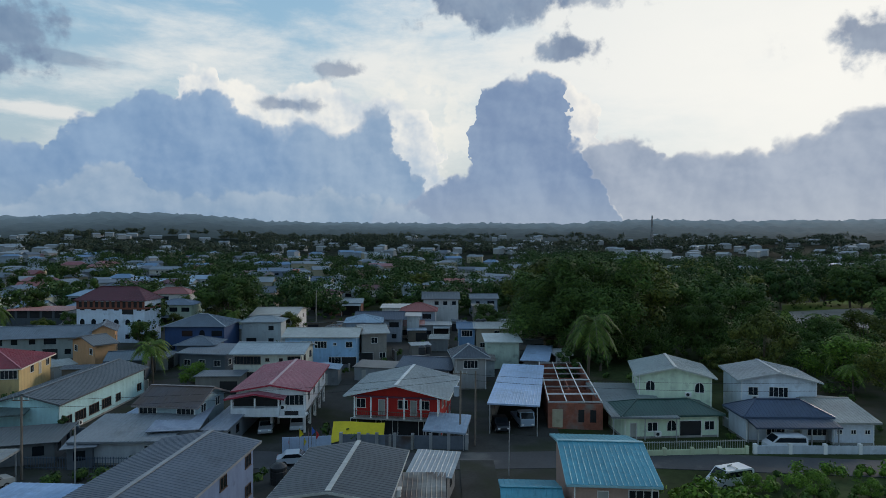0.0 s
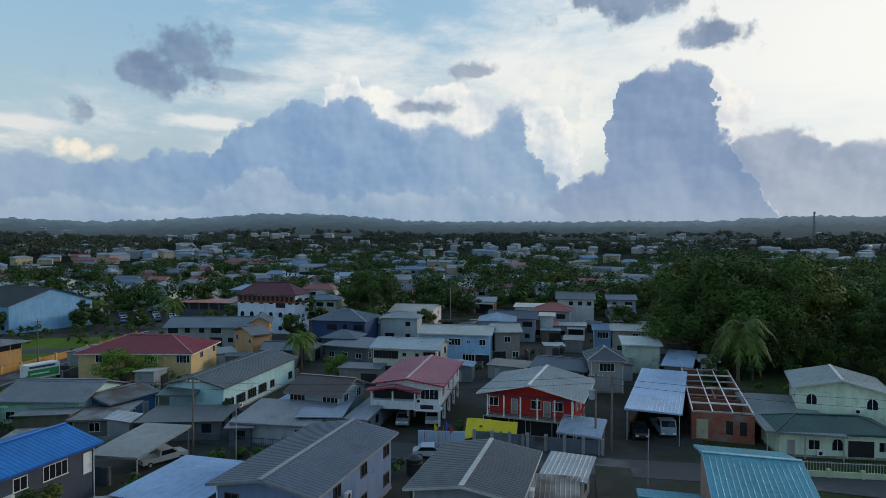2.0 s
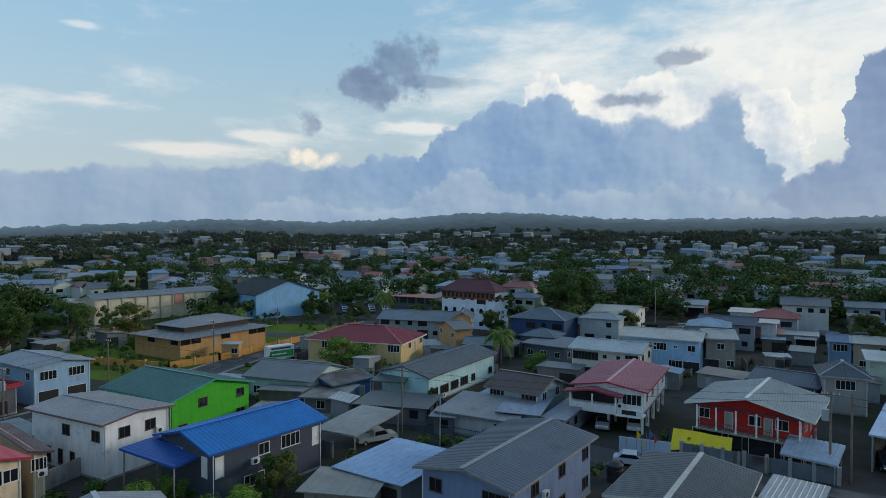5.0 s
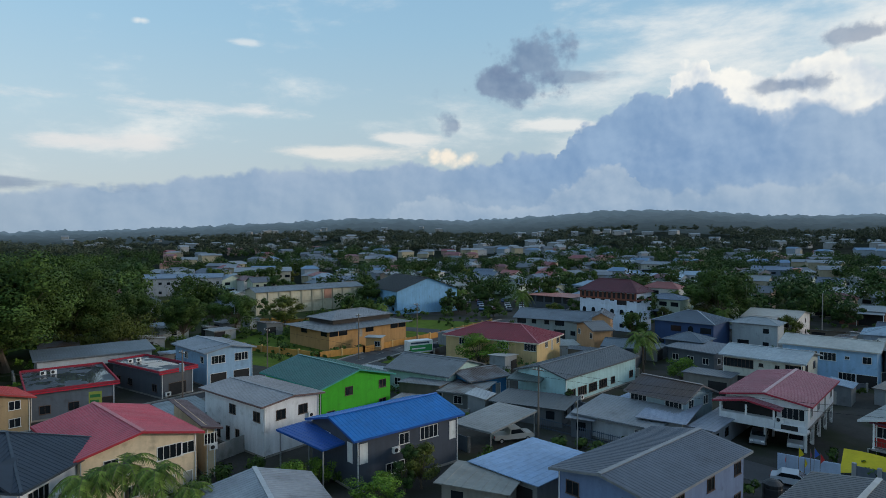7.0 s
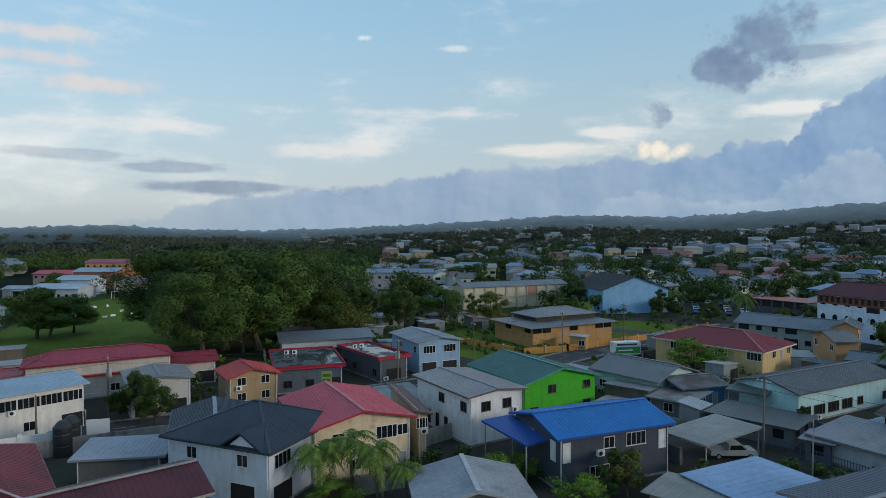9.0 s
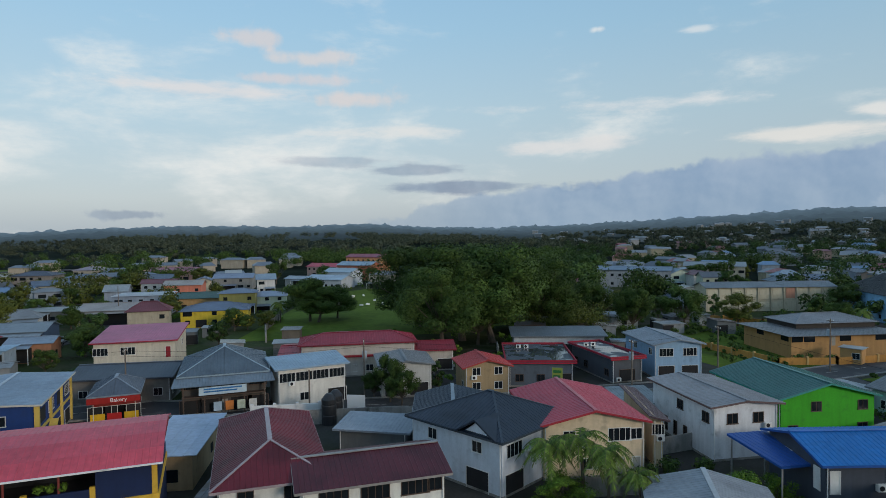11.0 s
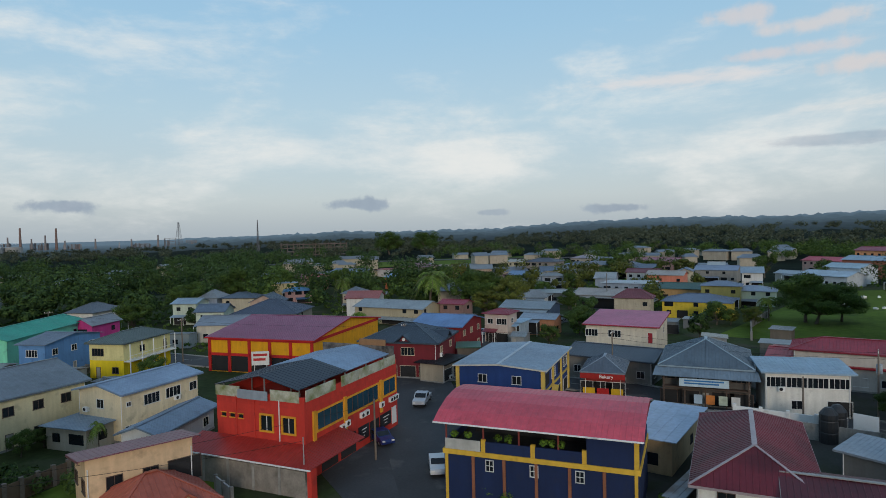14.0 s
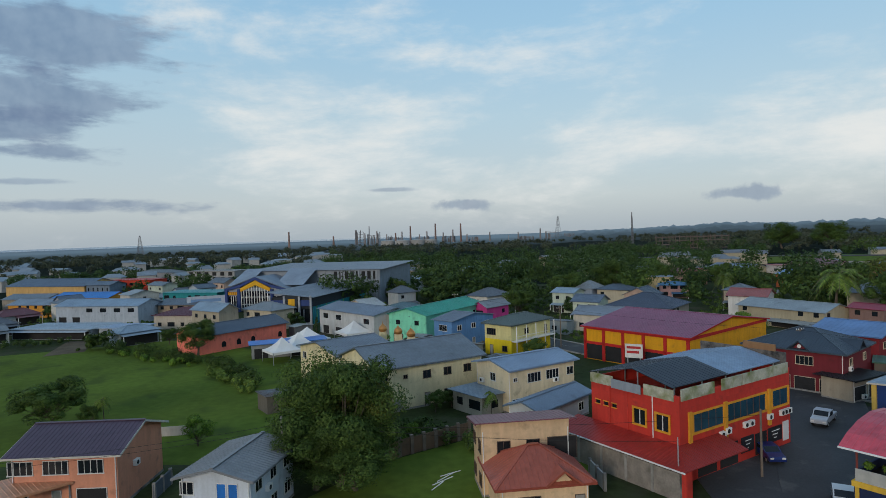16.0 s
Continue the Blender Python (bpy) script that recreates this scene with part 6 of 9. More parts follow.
def red_building():
    """The red commercial block with roof terrace, blue ribbon windows and yellow trim."""
    ob = root("red_building", -52.0, -56.9, 0, 101.8, "three-storey red commercial block with yellow trim and roof terrace", "commercial building")
    a, b, top = 5.9, 10.15, 8.9
    red, yel = paint("c2382c"), paint("d99a2b")
    sh = Shape()
    sh.box(-a, -b, 0, a, b, 7.6)
    part("wall", sh, red, ob)
    for spans in ((-a, -b, 7.6, a, -b + 0.25, top), (-a, -b + 0.25, 7.6, -a + 0.25, b, top), (a - 0.25, -b + 0.25, 7.6, a, b, top), (-a + 0.25, b - 0.25, 7.6, a - 0.25, b, top)):
        box_part("parapet", ob, red, *spans)
    moss = material("mossy_parapet_plaster", (0.42, 0.42, 0.33), 0.9, 0, 0.25, 0.8, 5, dirt=(0.16, 0.19, 0.06), dirt_amount=0.45, dirt_scale=0.6)
    for x0, x1 in ((-a - 0.03, -2.6), (1.6, 5.3)):
        box_part("parapet_panel", ob, moss, x0, -b - 0.12, 8.3, x1, -b - 0.02, 9.45)
    for y0, y1 in ((-b + 0.2, -4.5), (-3.2, 0.5), (0.6, 9.6)):
        box_part("parapet_panel", ob, moss, a + 0.02, y0, 8.4, a + 0.14, y1, 9.6)
    box_part("parapet_panel", ob, tin("9aa4ae"), -2.5, -b - 0.5, 8.3, 1.5, -b - 0.42, 9.3, label="loose grey sheet leaning on the parapet")
    # canopy roofs over the terrace
    for y0, y1, hi, col in ((-b - 0.3, -1.0, 10.9, "2c313c"), (-1.4, 9.2, 10.8, "7d94ae")):
        sh = Shape()
        slab(sh, (-a - 0.1, y1, 9.5), (-a - 0.1, y0, 9.5), (0.3, y0, hi), (0.3, y1, hi), 0.6)
        part("canopy_roof", sh, tin(col), ob)
        sh = Shape()
        slab(sh, (a - 0.5, y0, 9.75), (a - 0.5, y1, 9.75), (0.3, y1, hi), (0.3, y0, hi), 0.6)
        part("canopy_roof", sh, tin(col), ob)
    for x in (-a + 0.5, 0.3, a - 1.0):
        for y in (-b + 0.6, -5, -0.8, 4, 8.6):
            box_part("canopy_post", ob, M_STEEL, x - 0.06, y - 0.06, 7.6, x + 0.06, y + 0.06, 9.6 if abs(x) > 1 else 10.7)
    box_part("rear_parapet", ob, material("stained_plaster", (0.17, 0.16, 0.15), 0.95, 0, 0.3, 0.7, 5, dirt=(0.03, 0.03, 0.03), dirt_amount=0.5, dirt_scale=0.7), -a + 0.3, b - 0.24, 8.9, a - 0.3, b - 0.02, 10.6, label="black-stained rear parapet wall")
    box_part("name_panel", ob, paint("8d6a4a"), 0.4, b - 0.3, 10.6, 4.4, b - 0.05, 11.4, label="weathered brown name panel")
    box_part("poster", ob, M_WHITE, a, 8.5, 0.6, a + 0.07, 9.7, 2.8, label="white poster board")
    # near-black sheets paint shade on the ground floor wall
    for y0, y1 in ((-7.4, -4.2), (-3.6, -0.4), (2.9, 5.2)):
        box_part("shop_front", ob, M_DARK, a, y0, 0.1, a + 0.02, y1, 2.5)
    # ribbon windows on the street side
    blue = material("blue_ribbon_glass", (0.02, 0.06, 0.09), 0.08, 0, 0.2, 0.5, 2.0, spec=0.7)
    for y0, y1 in ((-8.0, -3.0), (-2.2, 5.0), (6.4, 9.6)):
        win = box_part("ribbon_window", ob, blue, a, y0, 4.9, a + 0.03, y1, 6.7, label="long blue-glazed ribbon window")
        for spans in ((a, y0 - 0.2, 4.65, a + 0.14, y1 + 0.2, 4.87), (a, y0 - 0.2, 6.72, a + 0.14, y1 + 0.2, 6.92), (a, y0 - 0.22, 4.88, a + 0.14, y0 - 0.02, 6.71), (a, y1 + 0.02, 4.88, a + 0.14, y1 + 0.22, 6.71)):
            box_part("surround", win, yel, *spans)
        k = int((y1 - y0) / 1.1)
        for i in range(1, k):
            y = y0 + (y1 - y0) * i / k
            box_part("mullion", win, M_DARKFRAME, a + 0.03, y - 0.03, 4.9, a + 0.07, y + 0.03, 6.7)
    for y in (-8.6, -2.6, 5.7):
        box_part("pilaster", ob, yel, a, y - 0.25, 3.0, a + 0.2, y + 0.25, 7.1)
    for i, y in enumerate((-3.4, -2.4, 0.9, 1.9, 5.6, 8.1, 8.8, 9.5)):
        aircon(ob, a + 0.02, y, 3.7 if i else 3.5, 90)
    for y0, y1 in ((0.2, 2.6), (5.4, 8.2)):
        sign = box_part("shop_sign", ob, material("black_sign_board", (0.02, 0.02, 0.022), 0.5), a, y0, 0.9, a + 0.08, y1, 2.6, label="black shop sign board")
        for j in range(3):
            box_part("lettering", sign, M_WHITE, a + 0.08, y0 + 0.7 + 0.2 * j, 2.1 - 0.4 * j, a + 0.09, y1 - 0.5 - 0.3 * j, 2.2 - 0.4 * j)
    # windows of the end wall
    for x in (-4.9, -3.7, -2.5):
        w = box_part("window", ob, M_GLASS, x - 0.3, -b - 0.02, 6.0, x + 0.3, -b, 6.4)
        box_part("surround", w, yel, x - 0.42, -b - 0.1, 5.9, x + 0.42, -b - 0.03, 6.0), box_part("surround", w, yel, x - 0.42, -b - 0.1, 6.4, x + 0.42, -b - 0.03, 6.5)
    for x in (1.0, 3.9):
        w = box_part("window", ob, M_GLASS, x - 0.75, -b - 0.02, 5.0, x + 0.75, -b, 6.6)
        for s in ((x - 0.95, 4.8, x + 0.95, 5.0), (x - 0.95, 6.6, x + 0.95, 6.8), (x - 0.95, 5.0, x - 0.75, 6.6), (x + 0.75, 5.0, x + 0.95, 6.6)):
            box_part("surround", w, yel, s[0], -b - 0.14, s[1], s[2], -b - 0.03, s[3])
        box_part("mullion", w, M_WHITE, x - 0.04, -b - 0.06, 5.0, x + 0.04, -b - 0.02, 6.6)
    for x in (-3.1, -0.6, 2.7):
        sh = Shape()
        sh.rod((x, -b - 0.08, 3.6), (x, -b - 0.08, 8.4), 0.06, 0.06, 6)
        part("drain_pipe", sh, red if x < 2 else M_WHITE, ob)
    # skirt roof over the side passage
    for e0, e1, t1, t0 in (((-8.2, -b - 3.6, 3.1), (a + 3.2, -b - 3.6, 3.1), (a, -b, 4.0), (-8.2, -b, 4.0)), ((a + 3.2, -b - 3.6, 3.1), (a + 3.2, -3.6, 3.1), (a, -3.6, 4.0), (a, -b, 4.0))):
        sh = Shape()
        slab(sh, e0, e1, t1, t0, 0.45)
        part("skirt_roof", sh, tin("a03028"), ob, "red ribbed skirt roof")
    sh = Shape()
    sh.bar((-8.2, -b - 3.66, 3.0), (a + 3.2, -b - 3.66, 3.0), 0.12)
    part("gutter", sh, M_WHITE, ob, "white rain gutter")
    wall = box_part("side_wall", ob, material("bare_block_wall", (0.25, 0.225, 0.195), 0.95, 0, 0.22, 0.8, 5.0, 0.01, 6, streaks=0.12, dirt=(0.12, 0.11, 0.095), dirt_amount=0.2, dirt_scale=0.5, spec=0.2), -8.0, -b - 3.4, 0, a + 2.9, -b - 3.2, 2.7, label="grey concrete block boundary wall")
    for i in range(6):
        x = -8.0 + i * 3.3
        box_part("pier", wall, M_CONCRETE, x - 0.16, -b - 3.46, 0, x + 0.16, -b - 3.402, 2.8)
    box_part("corner_post", ob, red, a + 2.7, -b - 3.5, 0, a + 3.2, -b - 2.6, 3.0)


def terrace_bar():
    """The deep blue building with an open roof terrace under a curved red roof."""
    ob = root("terrace_bar", -54.4, -26.8, 0, 103.7, "deep blue two-storey building with red-roofed open terrace", "commercial building")
    a, b = 8.9, 5.0
    navy, yel = paint("16284f"), paint("d6ac3c")
    box_part("wall", ob, navy, -a, -b, 0, a, b, 4.75)
    box_part("floor_band", ob, yel, -a - 0.12, -b - 0.12, 4.75, a + 0.12, b + 0.12, 5.2, label="yellow concrete floor band")
    for x0, x1, h in ((-a, -5.0, 0), (-5.0, -0.3, 1.0), (-0.3, 4.3, 1.0), (4.3, 8.7, 2.3)):
        if h:
            box_part("terrace_parapet", ob, navy, x0 + 0.2, -b, 5.2, x1 - 0.2, -b + 0.2, 5.2 + h)
        box_part("pillar", ob, yel, x1 - 0.2, -b - 0.05, 5.2, x1 + 0.2, -b + 0.25, 5.2 + max(h, 1.2))
    box_part("sheet_rail", ob, tin("b9b9b4"), -a + 0.1, -b, 5.2, -5.3, -b + 0.08, 6.2, label="pale corrugated rail sheet")
    box_part("terrace_parapet", ob, navy, a - 0.2, -b + 0.25, 5.2, a, b, 6.2), box_part("terrace_parapet", ob, navy, -a, -b + 0.25, 5.2, -a + 0.2, b, 6.0)
    box_part("back_wall", ob, paint("7d2026"), -a + 0.2, b - 0.25, 5.2, a - 0.2, b, 6.6)
    # the terrace's shade is put into the colour of floor, wall and bar
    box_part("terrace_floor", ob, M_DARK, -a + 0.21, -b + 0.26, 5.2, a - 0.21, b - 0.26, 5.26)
    box_part("inner_wall", ob, M_DARK, -a + 0.22, b - 0.5, 5.27, a - 0.22, b - 0.26, 8.5, label="inner wall of the terrace, shade painted in its colour")
    box_part("bar_counter", ob, M_DARK, -a + 1.2, 0.5, 5.2, a - 1.5, 3.2, 7.0, label="bar and furniture block, shade painted in its colour")
    for x in (-a + 0.2, -5.0, -1.6, 2.0, 5.6, a - 0.2):
        sh = Shape()
        sh.rod((x, -b + 0.1, 5.2), (x, -b + 0.1, 8.0), 0.09, 0.09, 8)
        part("post", sh, paint("7d3a34"), ob)
    for x in (-a + 0.25, -6, -3, 0, 3, 6, a - 0.25):
        box_part("rib", ob, yel if abs(x) > 8 else paint("8d5a40"), x - 0.14, -b - 0.1, 0, x + 0.14, -b - 0.001, 4.75)
    for x in (-4.4, -0.2, 3.9):
        w = box_part("window", ob, M_GLASS, x - 0.36, -b - 0.02, 3.5, x + 0.36, -b, 4.5)
        for s in ((x - 0.4, 3.45, x + 0.4, 3.52), (x - 0.4, 4.48, x + 0.4, 4.55), (x - 0.4, 3.52, x - 0.33, 4.48), (x + 0.33, 3.52, x + 0.4, 4.48), (x - 0.025, 3.52, x + 0.025, 4.48), (x - 0.33, 3.98, x + 0.33, 4.03)):
            box_part("frame", w, M_FRAME, s[0], -b - 0.08, s[1], s[2], -b - 0.021, s[3])
    # curved red roof, in steps of one sweep
    arc = [(-b - 1.0, 8.0), (-b + 0.6, 8.75), (-b + 2.6, 9.35), (0, 9.65), (2.6, 9.45), (b + 0.8, 8.6)]
    for i in range(len(arc) - 1):
        sh = Shape()
        (y0, z0), (y1, z1) = arc[i], arc[i + 1]
        if z1 > z0:
            slab(sh, (-a - 0.7, y0, z0), (a + 0.5, y0, z0), (a + 0.5, y1, z1), (-a - 0.7, y1, z1), 0.5)
        else:
            slab(sh, (a + 0.5, y1, z1), (-a - 0.7, y1, z1), (-a - 0.7, y0, z0), (a + 0.5, y0, z0), 0.5)
        part("roof", sh, tin("cc5260"), ob)
    sh = Shape()
    sh.bar((-a - 0.7, -b - 1.05, 7.95), (a + 0.5, -b - 1.05, 7.95), 0.12)
    part("gutter", sh, M_WHITE, ob)
    sh = Shape()
    sh.prism([(a + 0.2, y, z - 0.12) for y, z in arc] + [(a + 0.2, b + 0.6, 8.1), (a + 0.2, -b - 0.8, 7.9)], (0.1, 0, 0))
    part("gable_board", sh, paint("8d2a2e"), ob)
    rng = random.Random(4)
    for x in (-8.0, -6.6, -3.6, -2.7, 0.6, 1.4, 2.2):
        sh = Shape()
        leaf_blob(sh, (x, -b + 0.35, 6.6), 0.55, 90, 0.16, rng)
        part("potted_plant", sh, LEAVES[3], ob, "green terrace plant")


def brick_shell():
    """A roofless brick extension with white purlins beside the garage."""
    ob = root("unfinished_house", 19.6, 97.9, 0, -6.0, "unfinished red brick house with open white roof beams", "house")
    a, b, h = 3.7, 13.6, 3.5
    brick = material("red_clay_block", (0.24, 0.085, 0.055), 0.9, 0, 0.25, 1.2, 9, 0.01, 8, dirt=(0.2, 0.17, 0.15), dirt_amount=0.3)
    for s in ((-a, -b, 0, a, -b + 0.2, h), (-a, b - 0.2, 0, a, b, h), (-a, -b + 0.2, 0, -a + 0.2, b - 0.2, h), (a - 0.2, -b + 0.2, 0, a, b - 0.2, h), (-a + 0.2, -4, 0, a - 0.2, -3.8, h - 0.4), (-a + 0.2, 4, 0, a - 0.2, 4.2, h - 0.4), (0, -3.8, 0, 0.2, 4, h - 0.4)):
        box_part("wall", ob, brick, *s)
    box_part("floor", ob, M_YARD, -a + 0.2, -b + 0.2, 0, a - 0.2, b - 0.2, 0.12)
    for i in range(7):
        y = -b + 0.1 + i * (2 * b - 0.2) / 6
        sh = Shape()
        sh.bar((-a, y, h + 0.1), (a, y, h + 0.35), 0.14, 0.2)
        part("roof_beam", sh, M_WHITE if i % 2 else M_STEEL, ob)
    for i in range(4):
        x = -a + 0.1 + i * (2 * a - 0.2) / 3
        sh = Shape()
        sh.bar((x, -b, h + 0.3), (x, b, h + 0.3), 0.12, 0.16)
        part("purlin", sh, M_WHITE, ob)
    # panels on the wall; the two near-black ones paint shade inside openings
    for x, w, m in ((-2.4, 1.4, paint("b0a890")), (0.8, 0.8, M_DARK), (2.4, 0.8, M_DARK)):
        box_part("opening", ob, m, x - w / 2, -b - 0.03, 0.2 if w > 1 else 1.0, x + w / 2, -b - 0.001, 2.7)


def mall():
    """The shopping mall: gabled entrance between two steep roofs, a projecting teal wing, the tall hall behind."""
    ob = root("shopping_mall", -15.7, -230.6, 0, 144.5, "grey and teal shopping mall with yellow arched entrance gable", "shopping mall")
    grey, navy, yel, teal = paint("8f969d"), paint("2b3f73"), paint("d9a520"), paint("1f7f8c")
    dark = paint("2a3138")
    box_part("entrance_block", ob, grey, -11.4, 0, 0, 11.4, 14, 8.6)
    box_part("hall", ob, paint("858d95"), -12, 14.01, 0, 42, 50, 13.6)
    for name, y, mat, lab, pts in (("entrance_gable", -0.7, navy, "dark blue entrance gable trim", [(-12.4, 8.3), (-6.2, 9.8), (0, 12.6), (6.2, 9.8), (12.4, 8.3), (12.4, 7.4), (6.2, 8.8), (0, 11.5), (-6.2, 8.8), (-12.4, 7.4)]),
                                   ("entrance_arch", -0.5, yel, "yellow arch over the entrance", [(-6.0, 8.5), (0, 11.3), (6.0, 8.5), (6.0, 7.2), (0, 9.6), (-6.0, 7.2)])):
        sh = Shape()
        sh.prism([(x, y, z) for x, z in pts], (0, 0.45, 0))
        part(name, sh, mat, ob, lab)
    box_part("entrance_glass", ob, M_GLASS, -6, -0.12, 0, 6, -0.02, 7.4)
    for i in range(12):
        x = -5.8 + i * 1.055
        sh = Shape()
        sh.bar((x, -0.25, 0.2), (x, -0.25, 7.2 + 2.2 * (1 - abs(x) / 6)), 0.22)
        part("mullion", sh, M_WHITE, ob)
    for z in (2.6, 5.2):
        box_part("transom", ob, M_WHITE, -6, -0.36, z, 6, -0.26, z + 0.2)
    for x in (-11.6, -6.6, 6.6, 11.6):
        box_part("pillar", ob, navy, x - 0.5, -0.9, 0, x + 0.5, -0.02, 8.2)
    for x0, x1 in ((-11, -7.2), (7.2, 11)):
        box_part("shop_window", ob, M_GLASS, x0, -0.1, 0.4, x1, -0.01, 5.6)
        for k in range(1, 4):
            x = x0 + (x1 - x0) * k / 4
            box_part("mullion", ob, M_WHITE, x - 0.08, -0.16, 0.4, x + 0.08, -0.101, 5.6)
    sign = box_part("sign", ob, paint("8d3a30"), -11.2, -0.4, 6.0, -7.2, -0.13, 7.2, label="red and orange shop sign")
    for i in range(5):
        box_part("lettering", sign, yel, -11.0 + i * 0.75, -0.5, 6.15, -10.45 + i * 0.75, -0.401, 7.05)
    for s in (-1, 1):
        sh = Shape()
        pts = ((0, -0.7, 12.6), (s * 12.4, -0.7, 8.4), (s * 12.4, 14, 8.4), (0, 14, 12.6))
        sh.prism(pts if s < 0 else tuple(reversed(pts)), (0, 0, -0.25))
        part("gable_roof", sh, tin("6d7886"), ob)
    for x0, x1, y0 in ((-12.5, -5.2, 1.5), (6.0, 17.0, 3.0)):
        sh = Shape()
        slab(sh, (x0, y0, 9.2), (x1, y0, 9.2), (x1, 15, 14.6), (x0, 15, 14.6), 1.0)
        part("steep_roof", sh, tin("8794a2"), ob, "steep pale grey sheet roof")
    sh = Shape()
    slab(sh, (-13, 13.2, 13.7), (43.5, 13.2, 13.7), (43.5, 51, 14.9), (-13, 51, 14.9), 1.5)
    part("roof", sh, tin("6d7885"), ob)
    for i in range(8):
        x = 24 + i * 2.2
        box_part("hall_window", ob, M_DARK, x, 13.9, 10.2, x + 1.3, 14.009, 13.0)
    for i in range(4):
        box_part("hall_pier", ob, paint("9aa1a8"), 20 + i * 6.8, 13.7, 0, 20.6 + i * 6.8, 14.008, 13.4)
    # wing reaching towards the street
    box_part("wing", ob, grey, 22, -28, 0, 36, 13.99, 4.3)
    box_part("upper_wing", ob, dark, 22.3, -27.7, 4.3, 35.7, 13.98, 8.0)
    sh = Shape()
    slab(sh, (37, -29.2, 8.1), (37, 15, 8.1), (21, 15, 9.7), (21, -29.2, 9.7), 1.2)
    part("wing_roof", sh, tin("66727f"), ob)
    box_part("teal_cladding", ob, teal, 36.01, -28, 0, 36.3, 20, 5.2, label="teal cladding panels with lime strips")
    for i in range(7):
        box_part("lime_strip", ob, paint("6fae4a"), 36.31, -26 + i * 6.6, 0.3, 36.4, -25.7 + i * 6.6, 5.2)
    box_part("front_cladding", ob, navy, 22, -28.4, 5.4, 36, -28.01, 7.2)
    tsign = box_part("tower_sign", ob, dark, 27.5, -28.8, 4.6, 31.5, -28.41, 8.6, label="dark square sign with golden emblem shape")
    box_part("emblem", tsign, yel, 28.4, -28.85, 5.6, 30.6, -28.81, 7.6)
    for i in range(5):
        box_part("shop_window", ob, M_GLASS, 22.6 + i * 2.7, -28.1, 0.6, 24.8 + i * 2.7, -28.01, 4.6)
    for x in (22.2, 27, 32, 35.8):
        box_part("pillar", ob, paint("a8adb2"), x - 0.3, -28.8, 0, x + 0.3, -28.405, 8.6)


def tank(x, y, r, h, name="oil_tank"):
    sh = Shape()
    sh.turned([(r, 0), (r, h), (r * 0.5, h + 1.2), (0.2, h + 1.6)], 24)
    solid(name, sh, material("tank_steel", (0.33, 0.32, 0.30), 0.7, 0, 0.12, 0.1, 1.0, streaks=0.2), "large grey cylindrical refinery storage tank", "storage tank", "refinery tanks", at=pose(x, y, 0))


def stack(az, el, r=1700.0, wide=3.2, col=(0.20, 0.13, 0.11)):
    x, y = azr(az, r)
    h = 26 + r * math.tan(radians(el))
    sh = Shape()
    sh.turned([(wide, 0), (wide * 0.72, h * 0.6), (wide * 0.6, h), (wide * 0.66, h + 1)], 12)
    solid("refinery_chimney", sh, material("stack_%d" % (col[0] * 100), col, 0.9, 0, 0.15, 0.05), "tall slender refinery chimney on the skyline", "chimney", "refinery chimneys", at=pose(x, y, 0))


def lattice(name, az, el, r, base, label, category, steps=12, bar=0.5):
    """A tapering lattice tower."""
    x, y = azr(az, r)
    h = 26 + r * math.tan(radians(el))
    ob = root(name, x, y, 0, 20, label, category)
    sh = Shape()

    def corner(k, f):
        s = base * (1 - 0.85 * f)
        return Vector((s * (1 if k in (0, 3) else -1), s * (1 if k < 2 else -1), h * f))

    for k in range(4):
        sh.bar(corner(k, 0), corner(k, 1), bar)
        for i in range(steps):
            f, g = i / steps, (i + 1) / steps
            sh.bar(corner(k, f), corner((k + 1) % 4, g), bar * 0.5)
            sh.bar(corner(k, g), corner((k + 1) % 4, g), bar * 0.5)
    part("lattice", sh, material("tower_steel", (0.16, 0.16, 0.17), 0.7, 0.3), ob)
    return ob, h


def refinery_unit(az, el, r, wide, seed):
    """A process unit: frames, columns and vessels."""
    rng = random.Random(seed)
    x, y = azr(az, r)
    h = 26 + r * math.tan(radians(el))
    ob = root("refinery_unit", x, y, 0, az, "grey refinery process unit of columns and steel frames", "refinery")
    st = material("refinery_steel", (0.17, 0.16, 0.16), 0.8, 0.1, 0.2, 0.05)
    sh = Shape()
    n = max(2, int(wide / 9))
    for i in range(n + 1):
        for j in (0, 1):
            sh.bar((-wide / 2 + i * wide / n, j * 9, 0), (-wide / 2 + i * wide / n, j * 9, h * 0.8), 0.9)
    for lv in range(1, 6):
        for j in (0, 1):
            sh.bar((-wide / 2, j * 9, h * 0.8 * lv / 5), (wide / 2, j * 9, h * 0.8 * lv / 5), 0.8)
    part("steel_frame", sh, st, ob)
    for _ in range(n * 2):
        sh, px, ph = Shape(), rng.uniform(-wide / 2, wide / 2), h * rng.uniform(0.55, 1.0)
        w = rng.uniform(0.9, 2.2)
        sh.rod((px, 4, 0), (px, 4, ph), w, w * 0.85, 8)
        part("column", sh, st, ob)


red_building()
terrace_bar()
brick_shell()
mall()
for az, el in ((162.12, 0.70), (159.81, 0.84), (157.47, 0.78), (173.08, 0.5), (169.15, 0.0), (163.49, 0.1)):
    stack(az, el)
stack(165.9, 0.8, 1700, 2.0, (0.3, 0.3, 0.31)), stack(164.94, 0.25, 1700, 1.8, (0.3, 0.3, 0.31)), stack(153.1, -0.45, 1700, 2.0, (0.3, 0.28, 0.27)), stack(155.94, -0.5, 1700, 1.6)
